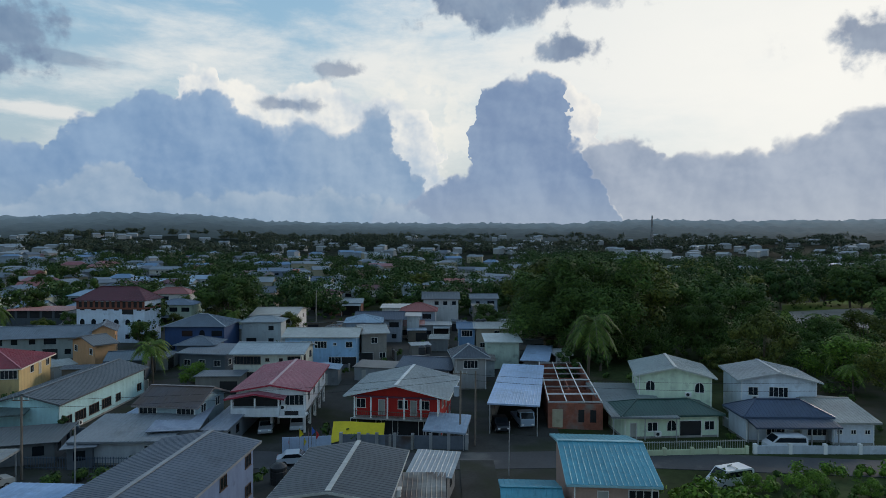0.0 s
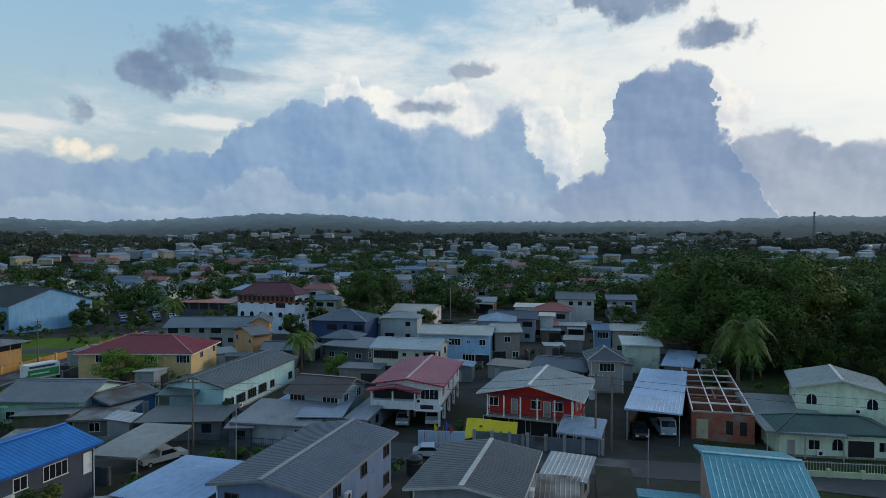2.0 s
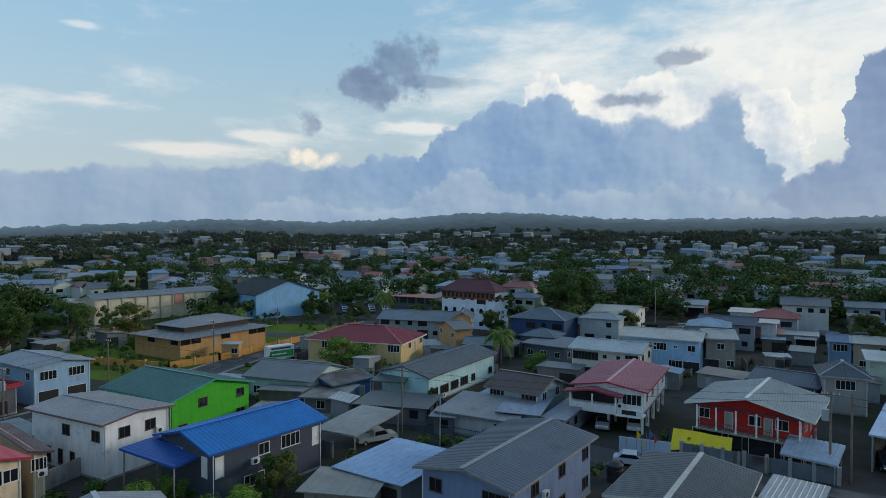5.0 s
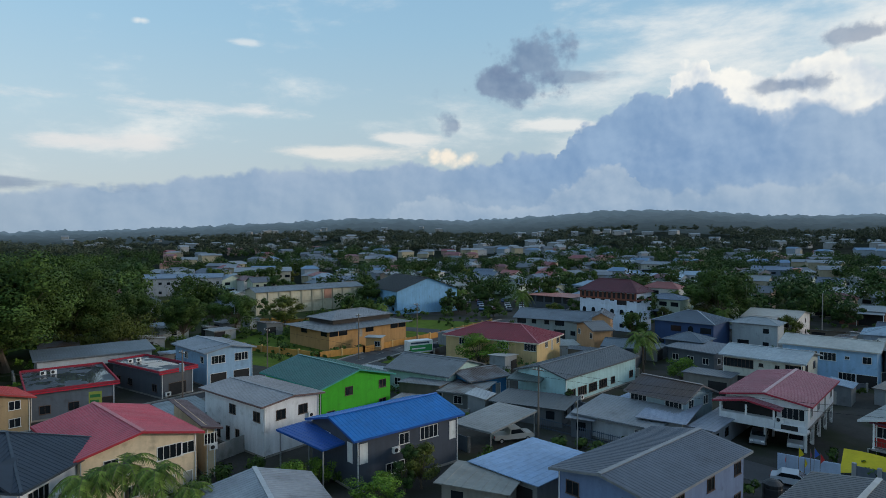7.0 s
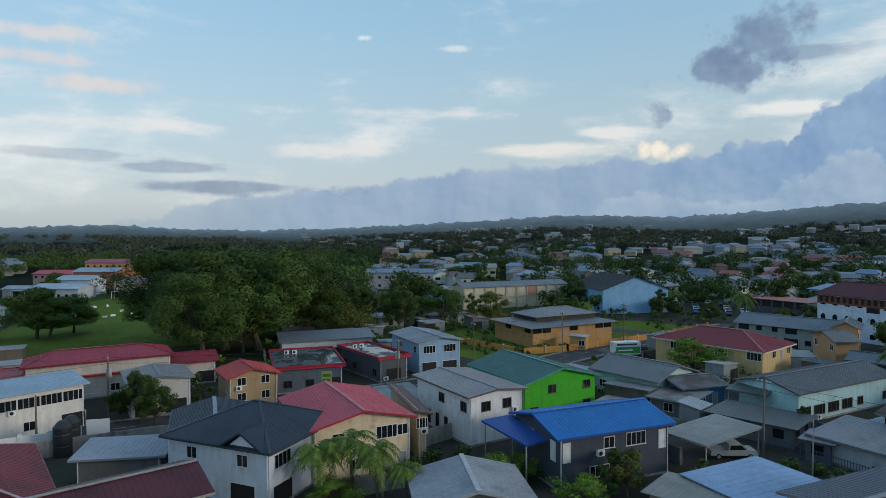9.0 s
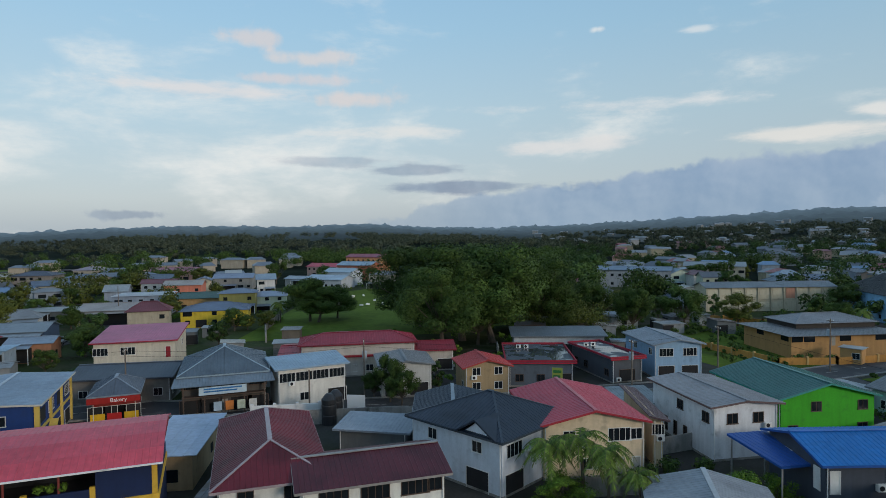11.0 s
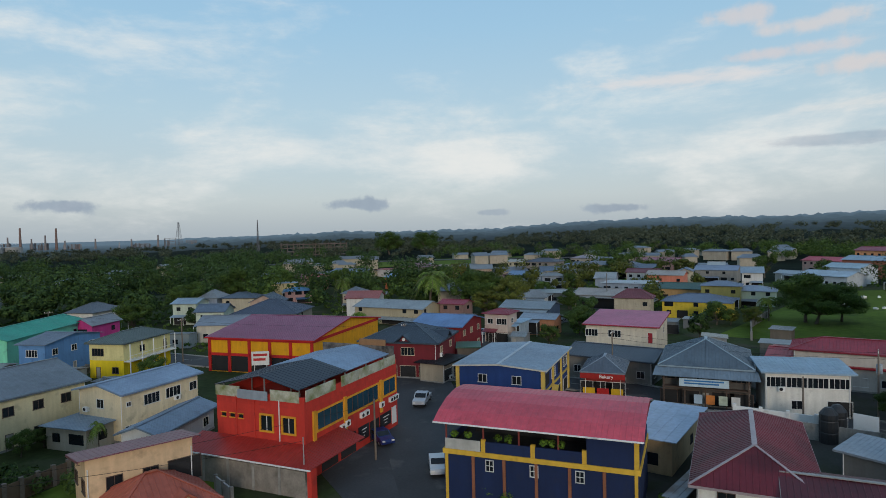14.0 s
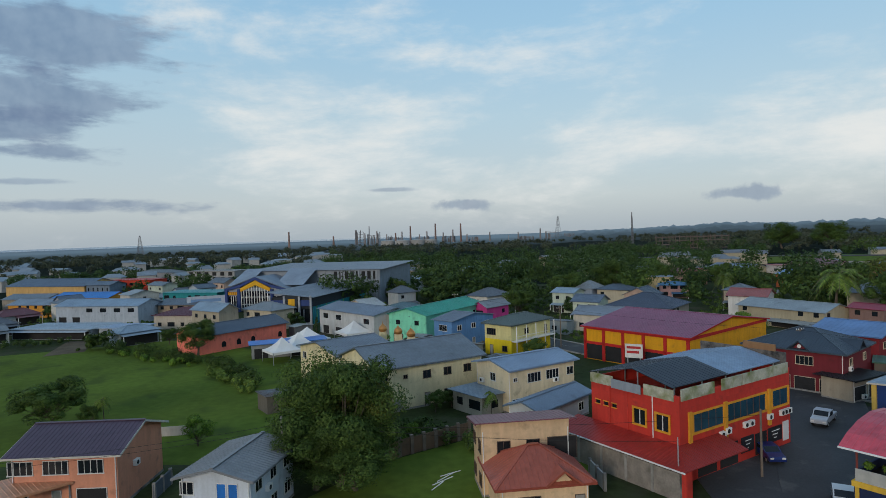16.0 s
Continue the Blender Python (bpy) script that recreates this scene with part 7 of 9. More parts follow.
for az, el in ((166.3, 0.15), (165.2, 0.35), (164.3, 0.0), (162.9, 0.2), (161.3, -0.1), (160.6, 0.15), (159.1, 0.0), (158.2, 0.25), (156.9, -0.2), (154.8, -0.1), (152.2, -0.2), (150.2, 0.1)):
    stack(az, el, 1690, 2.6, (0.22, 0.19, 0.18))
for az, el, w, s in ((166.8, 0.62, 22, 1), (165.6, 0.2, 30, 2), (163.6, -0.1, 34, 3), (161.0, -0.2, 36, 4), (158.6, -0.25, 36, 5), (156.4, -0.4, 36, 6), (149.3, 0.0, 26, 7), (151.5, -0.5, 40, 8), (147.6, -0.3, 26, 9)):
    refinery_unit(az, el, 1700, w, s)
for az, r in ((164.2, 1500), (162.9, 1480), (161.5, 1490), (160.3, 1500)):
    x, y = azr(az, r)
    tank(x, y, 17, 11)
lattice("flare_tower", 148.59, 1.16, 1700, 7, "slender lattice flare tower of the refinery", "tower")
lattice("radio_mast", 142.14, 1.25, 900, 1.6, "tall thin radio mast", "mast", 24, 0.35)
lattice("pylon", 185.2, 0.6, 1500, 6, "distant lattice power pylon", "pylon")
mast, mast_h = lattice("cell_tower", -18.63, 2.1, 900, 2.2, "lattice cell tower with antennas on top", "mast", 14, 0.4)
for k in range(3):
    sh = Shape()
    sh.box(-0.5, 1.0, mast_h - 4, 0.5, 1.5, mast_h)
    part("antenna_panel", sh, M_WHITE, mast).matrix_local = pose(0, 0, 0, 0, 0, 120 * k)
# the stadium-like ruin of concrete frames beyond the highway
for i, az in enumerate((135.2, 136.6, 138.0, 139.4)):
    x, y = azr(az, 640)
    ob = root("concrete_grandstand", x, y, 0, az, "distant brown concrete grandstand with open tiers", "grandstand", "grandstand bays")
    for lv in range(4):
        box_part("tier", ob, material("brown_concrete", (0.13, 0.10, 0.085), 0.9, 0, 0.2, 0.1), -9.5, lv * 1.5, 3.2 + lv * 3.6, 9.5, 12, 4.0 + lv * 3.6)
    for j in range(4):
        box_part("column", ob, MATS["brown_concrete"], -9 + j * 6, 3, 0, -8.2 + j * 6, 3.8, 16)

# ---- things in the streets and yards ----
def car(x, y, ang, col, kind="car", label="parked car", z=0.08):
    """A road vehicle: body, cabin glass, bumpers, lights and four wheels."""
    ob = root("pickup_truck" if kind == "pickup" else "van" if kind == "van" else "truck" if kind == "truck" else "car", x, y, z, ang, label, "vehicle")
    body = material("car_paint_" + col, hexrgb(col), 0.3, 0.1, 0.05, 0.5, 3, spec=0.6)
    long, wide = {"car": (4.4, 1.75), "pickup": (5.2, 1.85), "van": (4.8, 1.8), "truck": (5.6, 2.0)}[kind]
    a, w = long / 2, wide / 2
    prof = {"car": [(-a, .35), (-a, .85), (-a + .5, .95), (-a + 1.0, 1.42), (a - 1.9, 1.45), (a - 1.1, .98), (a - .15, .85), (a, .6), (a, .35)],
            "pickup": [(-a, .45), (-a, 1.0), (-.7, 1.02), (-.6, 1.72), (.8, 1.74), (1.5, 1.12), (a - .1, 1.0), (a, .8), (a, .45)],
            "van": [(-a, .35), (-a, 1.7), (-a + .3, 1.95), (a - 1.3, 1.95), (a - .45, 1.15), (a - .05, .9), (a, .35)],
            "truck": [(-a, .7), (-a, 1.1), (.9, 1.1), (.9, 2.3), (a - .5, 2.3), (a - .05, 1.4), (a, .5), (.9, .5)]}[kind]
    sh = Shape()
    sh.prism([(p, -w, q) for p, q in prof], (0, 2 * w, 0))
    part("body", sh, body, ob)
    glass = {"car": [(-a + .62, .98), (-a + 1.05, 1.38), (a - 1.95, 1.4), (a - 1.3, 1.0)], "pickup": [(-.5, 1.1), (-.45, 1.62), (.75, 1.65), (1.3, 1.15)],
             "van": [(-a + .2, 1.2), (-a + .3, 1.75), (a - 1.35, 1.8), (a - .7, 1.22)], "truck": [(1.0, 1.45), (1.0, 2.15), (a - .6, 2.15), (a - .25, 1.5)]}[kind]
    for s in (-1, 1):
        sh = Shape()
        sh.prism([(p, s * (w + 0.012), q) for p, q in glass], (0, -s * 0.03, 0))
        part("side_window", sh, M_GLASS, ob)
    (x0, z0), (x1, z1) = {"car": ((a - 1.9, 1.45), (a - 1.1, .98)), "pickup": ((.8, 1.74), (1.5, 1.12)), "van": ((a - 1.3, 1.95), (a - .45, 1.15)), "truck": ((a - .5, 2.3), (a - .05, 1.4))}[kind]
    sh = Shape()
    n = Vector((z0 - z1, 0, x1 - x0)).normalized() * 0.015
    p, q = Vector((x0, 0, z0)).lerp(Vector((x1, 0, z1)), 0.08) + n, Vector((x0, 0, z0)).lerp(Vector((x1, 0, z1)), 0.9) + n
    sh.prism([p + Vector((0, -w * .85, 0)), p + Vector((0, w * .85, 0)), q + Vector((0, w * .88, 0)), q - Vector((0, w * .88, 0))], n)
    part("windscreen", sh, M_GLASS, ob)
    if math.hypot(x, y) > 180:
        for px in (-a + .85, a - .85):
            sh = Shape()
            sh.rod((px, -w - .01, .33), (px, w + .01, .33), .33, .33, 10)
            part("wheel", sh, M_TYRE, ob)
        return ob
    for s in (-1, 1):
        box_part("headlight", ob, M_WHITE, a - 0.04, s * w * .7 - .18, .62, a + 0.02, s * w * .7 + .18, .8)
        box_part("tail_light", ob, paint("a02020"), -a - 0.02, s * w * .8 - .1, .7, -a + .03, s * w * .8 + .1, .95)
        for px in (-a + .85, a - .85):
            sh = Shape()
            sh.rod((px, s * (w - .2), .33), (px, s * (w + .02), .33), .33, .33, 12)
            wheel = part("wheel", sh, M_TYRE, ob)
            sh = Shape()
            sh.rod((px, s * (w + .02), .33), (px, s * (w + .03), .33), .19, .19, 10)
            part("rim", sh, M_STEEL, wheel)
    return ob


def pole(x, y, h=9.0, arms=1, col=None, ang=0.0, label="weathered wooden utility pole with cross-arm", transformer=False, thick=0.14):
    ob = root("utility_pole", x, y, 0, ang, label, "utility pole")
    sh = Shape()
    sh.rod((0, 0, -0.3), (0.05, 0, h), thick, thick * 0.7, 8)
    part("shaft", sh, col or M_WOOD, ob)
    for i in range(arms):
        sh = Shape()
        sh.bar((-0.9, 0, h - 0.4 - 0.9 * i), (0.9, 0, h - 0.4 - 0.9 * i), 0.1)
        part("cross_arm", sh, M_WOOD, ob)
        for px in (-0.8, -0.3, 0.3, 0.8):
            sh = Shape()
            sh.rod((px, 0, h - 0.35 - 0.9 * i), (px, 0, h - 0.1 - 0.9 * i), 0.05, 0.03, 6)
            part("insulator", sh, M_WHITE, ob)
    if transformer:
        sh = Shape()
        sh.rod((-0.45, 0.1, h - 3.2), (-0.45, 0.1, h - 2.0), 0.36, 0.36, 12)
        part("transformer", sh, paint("9aa5ae"), ob, "grey drum transformer")
    return ob


def wire(a, b, sag=0.6, n=8):
    """One overhead line between two points."""
    sh = Shape()
    a, b = Vector(a), Vector(b)
    for i in range(n + 1):
        f = i / n
        p = a.lerp(b, f) - Vector((0, 0, sag * 4 * f * (1 - f)))
        sh.v += [tuple(p + Vector((0, 0, 0.02))), tuple(p + Vector((0.017, 0.01, -0.012))), tuple(p - Vector((0.017, 0.01, 0.012)))]
    for i in range(n):
        for k in range(3):
            sh.f.append((3 * i + k, 3 * i + (k + 1) % 3, 3 * i + 3 + (k + 1) % 3, 3 * i + 3 + k))
    return solid("overhead_wire", sh, M_DARK, "thin dark overhead power line between poles", "wire", "overhead wires")


def boundary(pts, h, mat, label, name="boundary_wall", thick=0.18, pier=0.0, pier_mat=None, rails=False):
    """A wall or fence along a line, with piers."""
    ob = root(name, pts[0][0], pts[0][1], 0, 0, label, "fence" if rails else "wall")
    o = Vector((*pts[0], 0))
    for i in range(len(pts) - 1):
        a, b = Vector((*pts[i], 0)) - o, Vector((*pts[i + 1], 0)) - o
        d = (b - a).normalized()
        if rails:
            for z in (0.25, h - 0.15):
                sh = Shape()
                sh.bar(a + Vector((0, 0, z)), b + Vector((0, 0, z)), 0.07)
                part("rail", sh, mat, ob)
            sh = Shape()
            k = int((b - a).length / 0.3)
            for j in range(k):
                p = a.lerp(b, (j + 0.5) / k)
                sh.bar(p, p + Vector((0, 0, h)), 0.05)
            part("picket_infill", sh, mat, ob)["kind"] = "stuff"
        else:
            s = d.cross(Vector((0, 0, 1))) * thick / 2
            sh = Shape()
            sh.prism([a - s, a + s, b + s, b - s], (0, 0, h))
            part("wall", sh, mat, ob)
        if pier:
            k = max(1, int((b - a).length / pier))
            for j in range(k + 1):
                p = a.lerp(b, j / k)
                sh = Shape()
                sh.box(p.x - 0.2, p.y - 0.2, 0, p.x + 0.2, p.y + 0.2, h + 0.25)
                part("pier", sh, pier_mat or mat, ob)
    return ob


def water_tank(x, y, z=0.0, r=0.75, h=1.7):
    sh = Shape()
    sh.turned([(r, 0), (r, h * 0.3), (r * 0.96, h * 0.32), (r, h * 0.36), (r, h * 0.62), (r * 0.96, h * 0.65), (r, h * 0.7), (r, h * 0.82), (r * 0.55, h * 0.96), (r * 0.3, h)], 16)
    solid("water_tank", sh, M_TANK, "black plastic ribbed water tank beside a house", "water tank", "water tanks", at=pose(x, y, z))


# vehicles
car(30.3, 64.9, 200, "c9cccf", "van", "silver-white minibus parked by the hedge")
car(42.2, 76.0, 180, "c9cdd2", "van", "white panel van parked behind the garden wall")
car(-23.7, 83.0, -80, "8f949a", "car", "grey saloon car parked under the house")
car(-19.9, 84.5, -80, "b9bcc0", "car", "silver car parked under the house")
car(-16.8, 70.9, 10, "b9c0c8", "car", "white car parked on the street")
car(11.2, 86.5, -82, "8fa0b2", "truck", "pale blue-white light truck in the open garage")
car(7.8, 84.5, -82, "2a2d33", "pickup", "dark pickup parked in the open garage")
car(-73.0, -56.6, 25, "b9bfc6", "pickup", "white pickup parked on the side street")
car(-56.8, -50.6, 65, "1b2c66", "car", "dark blue saloon parked beside the red building")
car(-53.2, -39.4, 40, "c4c7ca", "car", "white car parked beside the blue building")
car(-46.6, 62.4, 60, "a9aaa6", "pickup", "silver pickup beside the ribbed carport")
for x, y, ang, col in ((-142, -74, 12, "b0b4b8"), (-150, -70.5, 12, "2b2f36"), (-158, -73, 8, "8d9298"), (-128, -80, 12, "c0c4c8"), (-165, -69, 10, "7f2a2a")):
    car(x, y, ang, col, "car", "car parked along the far street", 0.1)
rng = random.Random(12)
for i in range(30):
    car(-122 - (i % 6) * 4.2 - (i // 6) * 4.5 + rng.uniform(-.4, .4), 170 - (i % 6) * 2.4 + (i // 6) * 5.2, -55 + rng.uniform(-5, 5), rng.choice(("b9bcc0", "8f949a", "2b2f36", "6a2a2a", "33507a", "c4c7ca")), "car", "car in the distant car park", 0.1)
# poles and lines
pole(2.2, 77.0, 9.6, 1, transformer=True)
pole(4.1, 77.6, 9.4, 0)
pole(-45.1, 66.0, 9.0, 1)
pole(-38.8, 65.0, 6.2, 0, M_STEEL, label="slim grey steel pole beside the street", thick=0.08)
pole(7.3, 67.6, 6.0, 0, M_STEEL, label="slim steel pole beside the lane", thick=0.07)
pole(-90.1, 40.0, 9.0, 1, transformer=True)
pole(-97.3, -0.7, 9.2, 1, transformer=True)
pole(-89.0, -8.4, 6.5, 0)
pole(-6.3, -63.5, 8.2, 0, label="grey concrete pole with street light", col=M_CONCRETE)
pole(-36.9, 180, 11, 0, M_CONCRETE)
pole(-190, -72, 11, 0)
pole(-52.0, -47.2, 7.0, 0)
pole(-40.8, -46.5, 6.0, 0, M_STEEL, label="slim white steel pole on the grass", thick=0.08)
pole(-101, 82, 9.5, 1, transformer=True), pole(-106, 104, 9.5, 1), pole(-97, -36, 9, 1), pole(-88, -72, 9, 1), pole(-72, -118, 9, 1), pole(-64, -160, 9, 1), pole(-100, 60, 9, 1)
LINES_NORTH = (((2.2, 77, 9.2), (-45.1, 66, 8.6)), ((2.2, 77, 8.4), (-45.1, 66, 7.8)), ((2.2, 77, 9.2), (50, 74, 9)), ((4.1, 77.6, 8.2), (50, 74, 8)), ((-45.1, 66, 8.6), (-100, 60, 9)), ((-90.1, 40, 8.7), (-100, 60, 9)), ((-90.1, 40, 8.7), (-97.3, -.7, 8.8)), ((-90.1, 40, 7.9), (-97.3, -.7, 8)), ((-97.3, -.7, 8.8), (-97, -36, 8.6)))
LINES_SOUTH = (((-97.3, -.7, 8.0), (-97, -36, 7.8)), ((-97, -36, 8.6), (-88, -72, 8.6)), ((-100, 60, 9), (-101, 82, 9)), ((-101, 82, 9), (-106, 104, 9)), ((-6.3, -63.5, 7.6), (-40.8, -46.5, 5.6)), ((-6.3, -63.5, 7.2), (-52, -47.2, 6.4)), ((-88, -72, 8.6), (-72, -118, 8.6)), ((-72, -118, 8.6), (-64, -160, 8.6)), ((-6.3, -63.5, 7.4), (32, -66, 7.4)), ((-6.3, -63.5, 6.9), (32, -66, 6.9)))
for a, b in LINES_NORTH + LINES_SOUTH:
    wire(a, b)
# walls and fences
MINT = paint("b9c2a0")
boundary([(23.3, 73.9), (37.0, 74.9)], 0.7, MINT, "pale green garden wall with piers", pier=3.3, pier_mat=paint("c3c9a8"))
boundary([(23.3, 74.1), (37.0, 75.1)], 1.7, M_STEEL, "white steel picket fence on the garden wall", "picket_fence", rails=True)
boundary([(38.0, 74.9), (55.0, 74.9)], 1.0, paint("b5bcc4"), "white low garden wall with piers", pier=4, pier_mat=M_WHITE)
boundary([(-19.4, 74.6), (-13.6, 75.4)], 1.9, paint("a9b9d0"), "pale blue sheet fence in front of the pink-roofed house")
boundary([(-12.6, 76.6), (3.0, 76.0)], 1.7, tin("6a717b"), "grey-blue sheet metal fence", "sheet_fence", 0.08, 2.2, M_STEEL)
boundary([(-46.9, 69.0), (-36.7, 69.0), (-21.1, 68.6)], 1.5, paint("4d5a6a"), "dark blue-grey picket fence along the street", "picket_fence", rails=True)
boundary([(-47, 79.5), (-36, 79.8), (-28, 79.2)], 1.5, paint("5d6770"), "dark grey boundary wall along the street", pier=4)
boundary([(-91.6, -3.2), (-90.9, -0.6)], 2.0, M_WHITE, "white plastered gate wall")
boundary([(-87.0, -16), (-87.2, -3.8)], 2.2, M_WHITE, "white boundary wall beside the road", pier=3)
boundary([(-88, 24), (-88.5, 48)], 1.8, M_CONCRETE, "grey concrete wall along the road", pier=4)
ORANGE = paint("c08a45")
boundary([(-128, 71), (-107.3, 76.4), (-105.4, 87.0), (-107.7, 114.3), (-112, 140)], 1.4, ORANGE, "orange plastered wall with square posts round the station", pier=4.5, pier_mat=paint("c9a56a"))
boundary([(-162.7, 93.7), (-151.5, 103.5), (-140, 116)], 1.6, ORANGE, "orange plastered wall behind the station", pier=4.5)
boundary([(-21.8, -85.3), (-31.0, -89.6), (-44, -92)], 1.6, M_CONCRETE, "mossy dark block wall behind the garden", pier=3)
boundary([(-18.4, -68.7), (-30.0, -71.7)], 2.0, paint("6e5a48"), "patchwork fence of old wooden boards and sheets", "board_fence", 0.08, 1.6, M_WOOD)
boundary([(-150, -24), (-168, -27), (-190, -26)], 1.8, M_CONCRETE, "weathered concrete pasture wall", pier=4)
boundary([(14.0, -92.4), (3.2, -89.6)], 1.3, tin("b0aca8"), "pale sheet metal fence at the field", "sheet_fence", 0.08)
boundary([(-84.5, -18), (-84.5, 4.5), (-83.5, 9)], 2.0, M_CONCRETE, "grey boundary wall beside the tanks")
boundary([(-66, 30), (-74, 62)], 2.0, M_CONCRETE, "dark concrete wall beside the white house")
for x, y in ((-84.4, -5.4), (-86.2, -4.6)):
    water_tank(x, y, 0, 1.0, 4.2)
water_tank(-17.4, 65.4, 0, 0.9, 2.2)
for x, y, z in ((-4, 121, 3.4), (-3, 122.2, 3.4), (-13.5, 146, 4.0), (8.5, 148, 5.2), (9.8, 148.4, 5.2), (-96, -24, 4)):
    water_tank(x, y, z)
# yellow tarpaulin, red house veranda
def red_veranda():
    ob = root("veranda", -5.15, 86.04, 0, -7.9, "open veranda with white posts and dark rail on the red house", "veranda")
    y = -5.34
    box_part("veranda_floor", ob, M_CONCRETE, -5.7, y - 1.25, 2.55, 5.7, y - 0.02, 2.75)
    for i in range(6):
        sh = Shape()
        sh.turned([(0.15, 0), (0.11, 0.2), (0.10, 2.5), (0.16, 2.75)], 10)
        part("post", sh, M_WHITE, ob).matrix_local = pose(-5.5 + i * 2.2, y - 1.1, 2.75)
    box_part("beam", ob, paint("5a2a3a"), -5.9, y - 1.22, 5.42, 5.9, y - 1.02, 5.62)
    for z in (2.95, 3.6):
        sh = Shape()
        sh.bar((-5.6, y - 1.15, z), (5.6, y - 1.15, z), 0.06)
        part("rail", sh, M_DARKFRAME, ob)
    sh = Shape()
    for i in range(45):
        sh.bar((-5.5 + i * 0.25, y - 1.15, 2.95), (-5.5 + i * 0.25, y - 1.15, 3.6), 0.03)
    part("baluster_infill", sh, M_DARKFRAME, ob)["kind"] = "stuff"


red_veranda()
def tarpaulin():
    n, m, sh = 16, 8, Shape()
    for i in range(n + 1):
        for j in range(m + 1):
            u, w = i / n, j / m
            sh.v.append((-14.0 + 6.6 * u, 79.2 - 2.2 * w - 0.3 * math.sin(3 * u), 2.5 - 1.9 * w ** 0.8 - 0.18 * math.sin(9 * u + 2 * w) * w + 0.1 * math.sin(5 * u)))
    sh.f = [(i * (m + 1) + j, (i + 1) * (m + 1) + j, (i + 1) * (m + 1) + j + 1, i * (m + 1) + j + 1) for i in range(n) for j in range(m)]
    ob = solid("tarpaulin", sh, material("yellow_tarpaulin", hexrgb("c9b416"), 0.5, 0, 0.12, 0.8, 4, 0.01, 3), "bright yellow tarpaulin hung under the red veranda", "tarpaulin")
    mod = ob.modifiers.new("thick", "SOLIDIFY")
    mod.thickness = 0.03


tarpaulin()
# domes of the small mosque
for x, y, z, r in ((-31.0, -115.5, 7.4, 0.75), (-32.7, -110.9, 7.4, 0.75), (-33.9, -106.8, 7.4, 0.75)):
    ob = root("minaret_dome", x, y, 0, 0, "golden onion dome on a cream pillar", "dome", "golden domes")
    box_part("pillar", ob, paint("d3c79f"), -0.6, -0.6, 0, 0.6, 0.6, z)
    sh = Shape()
    sh.turned([(r * .75, z), (r * 1.05, z + .35 * r), (r * 1.1, z + .75 * r), (r * .85, z + 1.3 * r), (r * .35, z + 1.75 * r), (0.05, z + 2.1 * r), (0.03, z + 2.6 * r)], 18)
    part("dome", sh, material("golden_copper", (0.50, 0.24, 0.08), 0.35, 0.7, 0.15), ob)
# white marquees
for x, y, s in ((-14, -134, 3.2), (-18, -139, 3.2), (-21, -146, 4.0), (-33, -150, 3.6)):
    ob = root("marquee", x, y, 0, 15, "white peaked marquee tent", "tent", "white marquees")
    for i in (-1, 1):
        for j in (-1, 1):
            box_part("leg", ob, M_STEEL, i * s - 0.06, j * s - 0.06, 0, i * s + 0.06, j * s + 0.06, 2.6)
    sh = Shape()
    k = 6
    for q in range(4):
        c, d = Matrix.Rotation(math.pi / 2 * q, 3, "Z"), None
        for i in range(k):
            f, g = i / k, (i + 1) / k
            w0, w1 = s * (1 - f), s * (1 - g)
            z0, z1 = 2.6 + 2.6 * f ** 1.7, 2.6 + 2.6 * g ** 1.7
            sh.face([c @ Vector((-w0, -w0, z0)), c @ Vector((w0, -w0, z0)), c @ Vector((w1, -w1, z1)), c @ Vector((-w1, -w1, z1))])
        sh.face([c @ Vector((-s, -s, 2.1)), c @ Vector((s, -s, 2.1)), c @ Vector((s, -s, 2.6)), c @ Vector((-s, -s, 2.6))])
    part("canopy", sh, material("white_canvas", (0.66, 0.66, 0.64), 0.8, 0, 0.06), ob)
# signs
def sign_board(x, y, z, ang, w, h, ground, label, rows, bar, legs=True):
    ob = root("sign_board", x, y, 0, ang, label, "sign")
    box_part("panel", ob, paint(ground), -w / 2, -0.06, z, w / 2, 0.06, z + h)
    for i in range(rows):
        box_part("lettering", ob, paint(bar), -w * 0.4, -0.075, z + h * (0.75 - 0.5 * i / max(1, rows - 0.5)) - h * 0.09, w * (0.4 - 0.1 * i), -0.061, z + h * (0.75 - 0.5 * i / max(1, rows - 0.5)) + h * 0.09)
    if legs:
        for s in (-1, 1):
            box_part("leg", ob, M_STEEL, s * w * 0.35 - 0.06, -0.05, 0, s * w * 0.35 + 0.06, 0.05, z)
    return ob


sign_board(-90.2, -20.5, 3.3, 104, 6.4, 1.1, "b9cdd6", "pale blue pharmacy sign with blue lettering", 2, "2f6fa8", False)
sign_board(1.0, -222, 1.5, 178, 12, 6, "aeb9c6", "large pale blue and white hoarding", 3, "6f8fb5")
sign_board(-68.5, -88.5, 3.2, 130, 3.0, 2.4, "d0d0cc", "white shop sign with red lettering", 2, "b03030")
sign_board(-88.0, 27.6, 3.4, 66, 1.5, 2.2, "8a9440", "yellow-green hanging shop sign", 2, "2f6f3a")

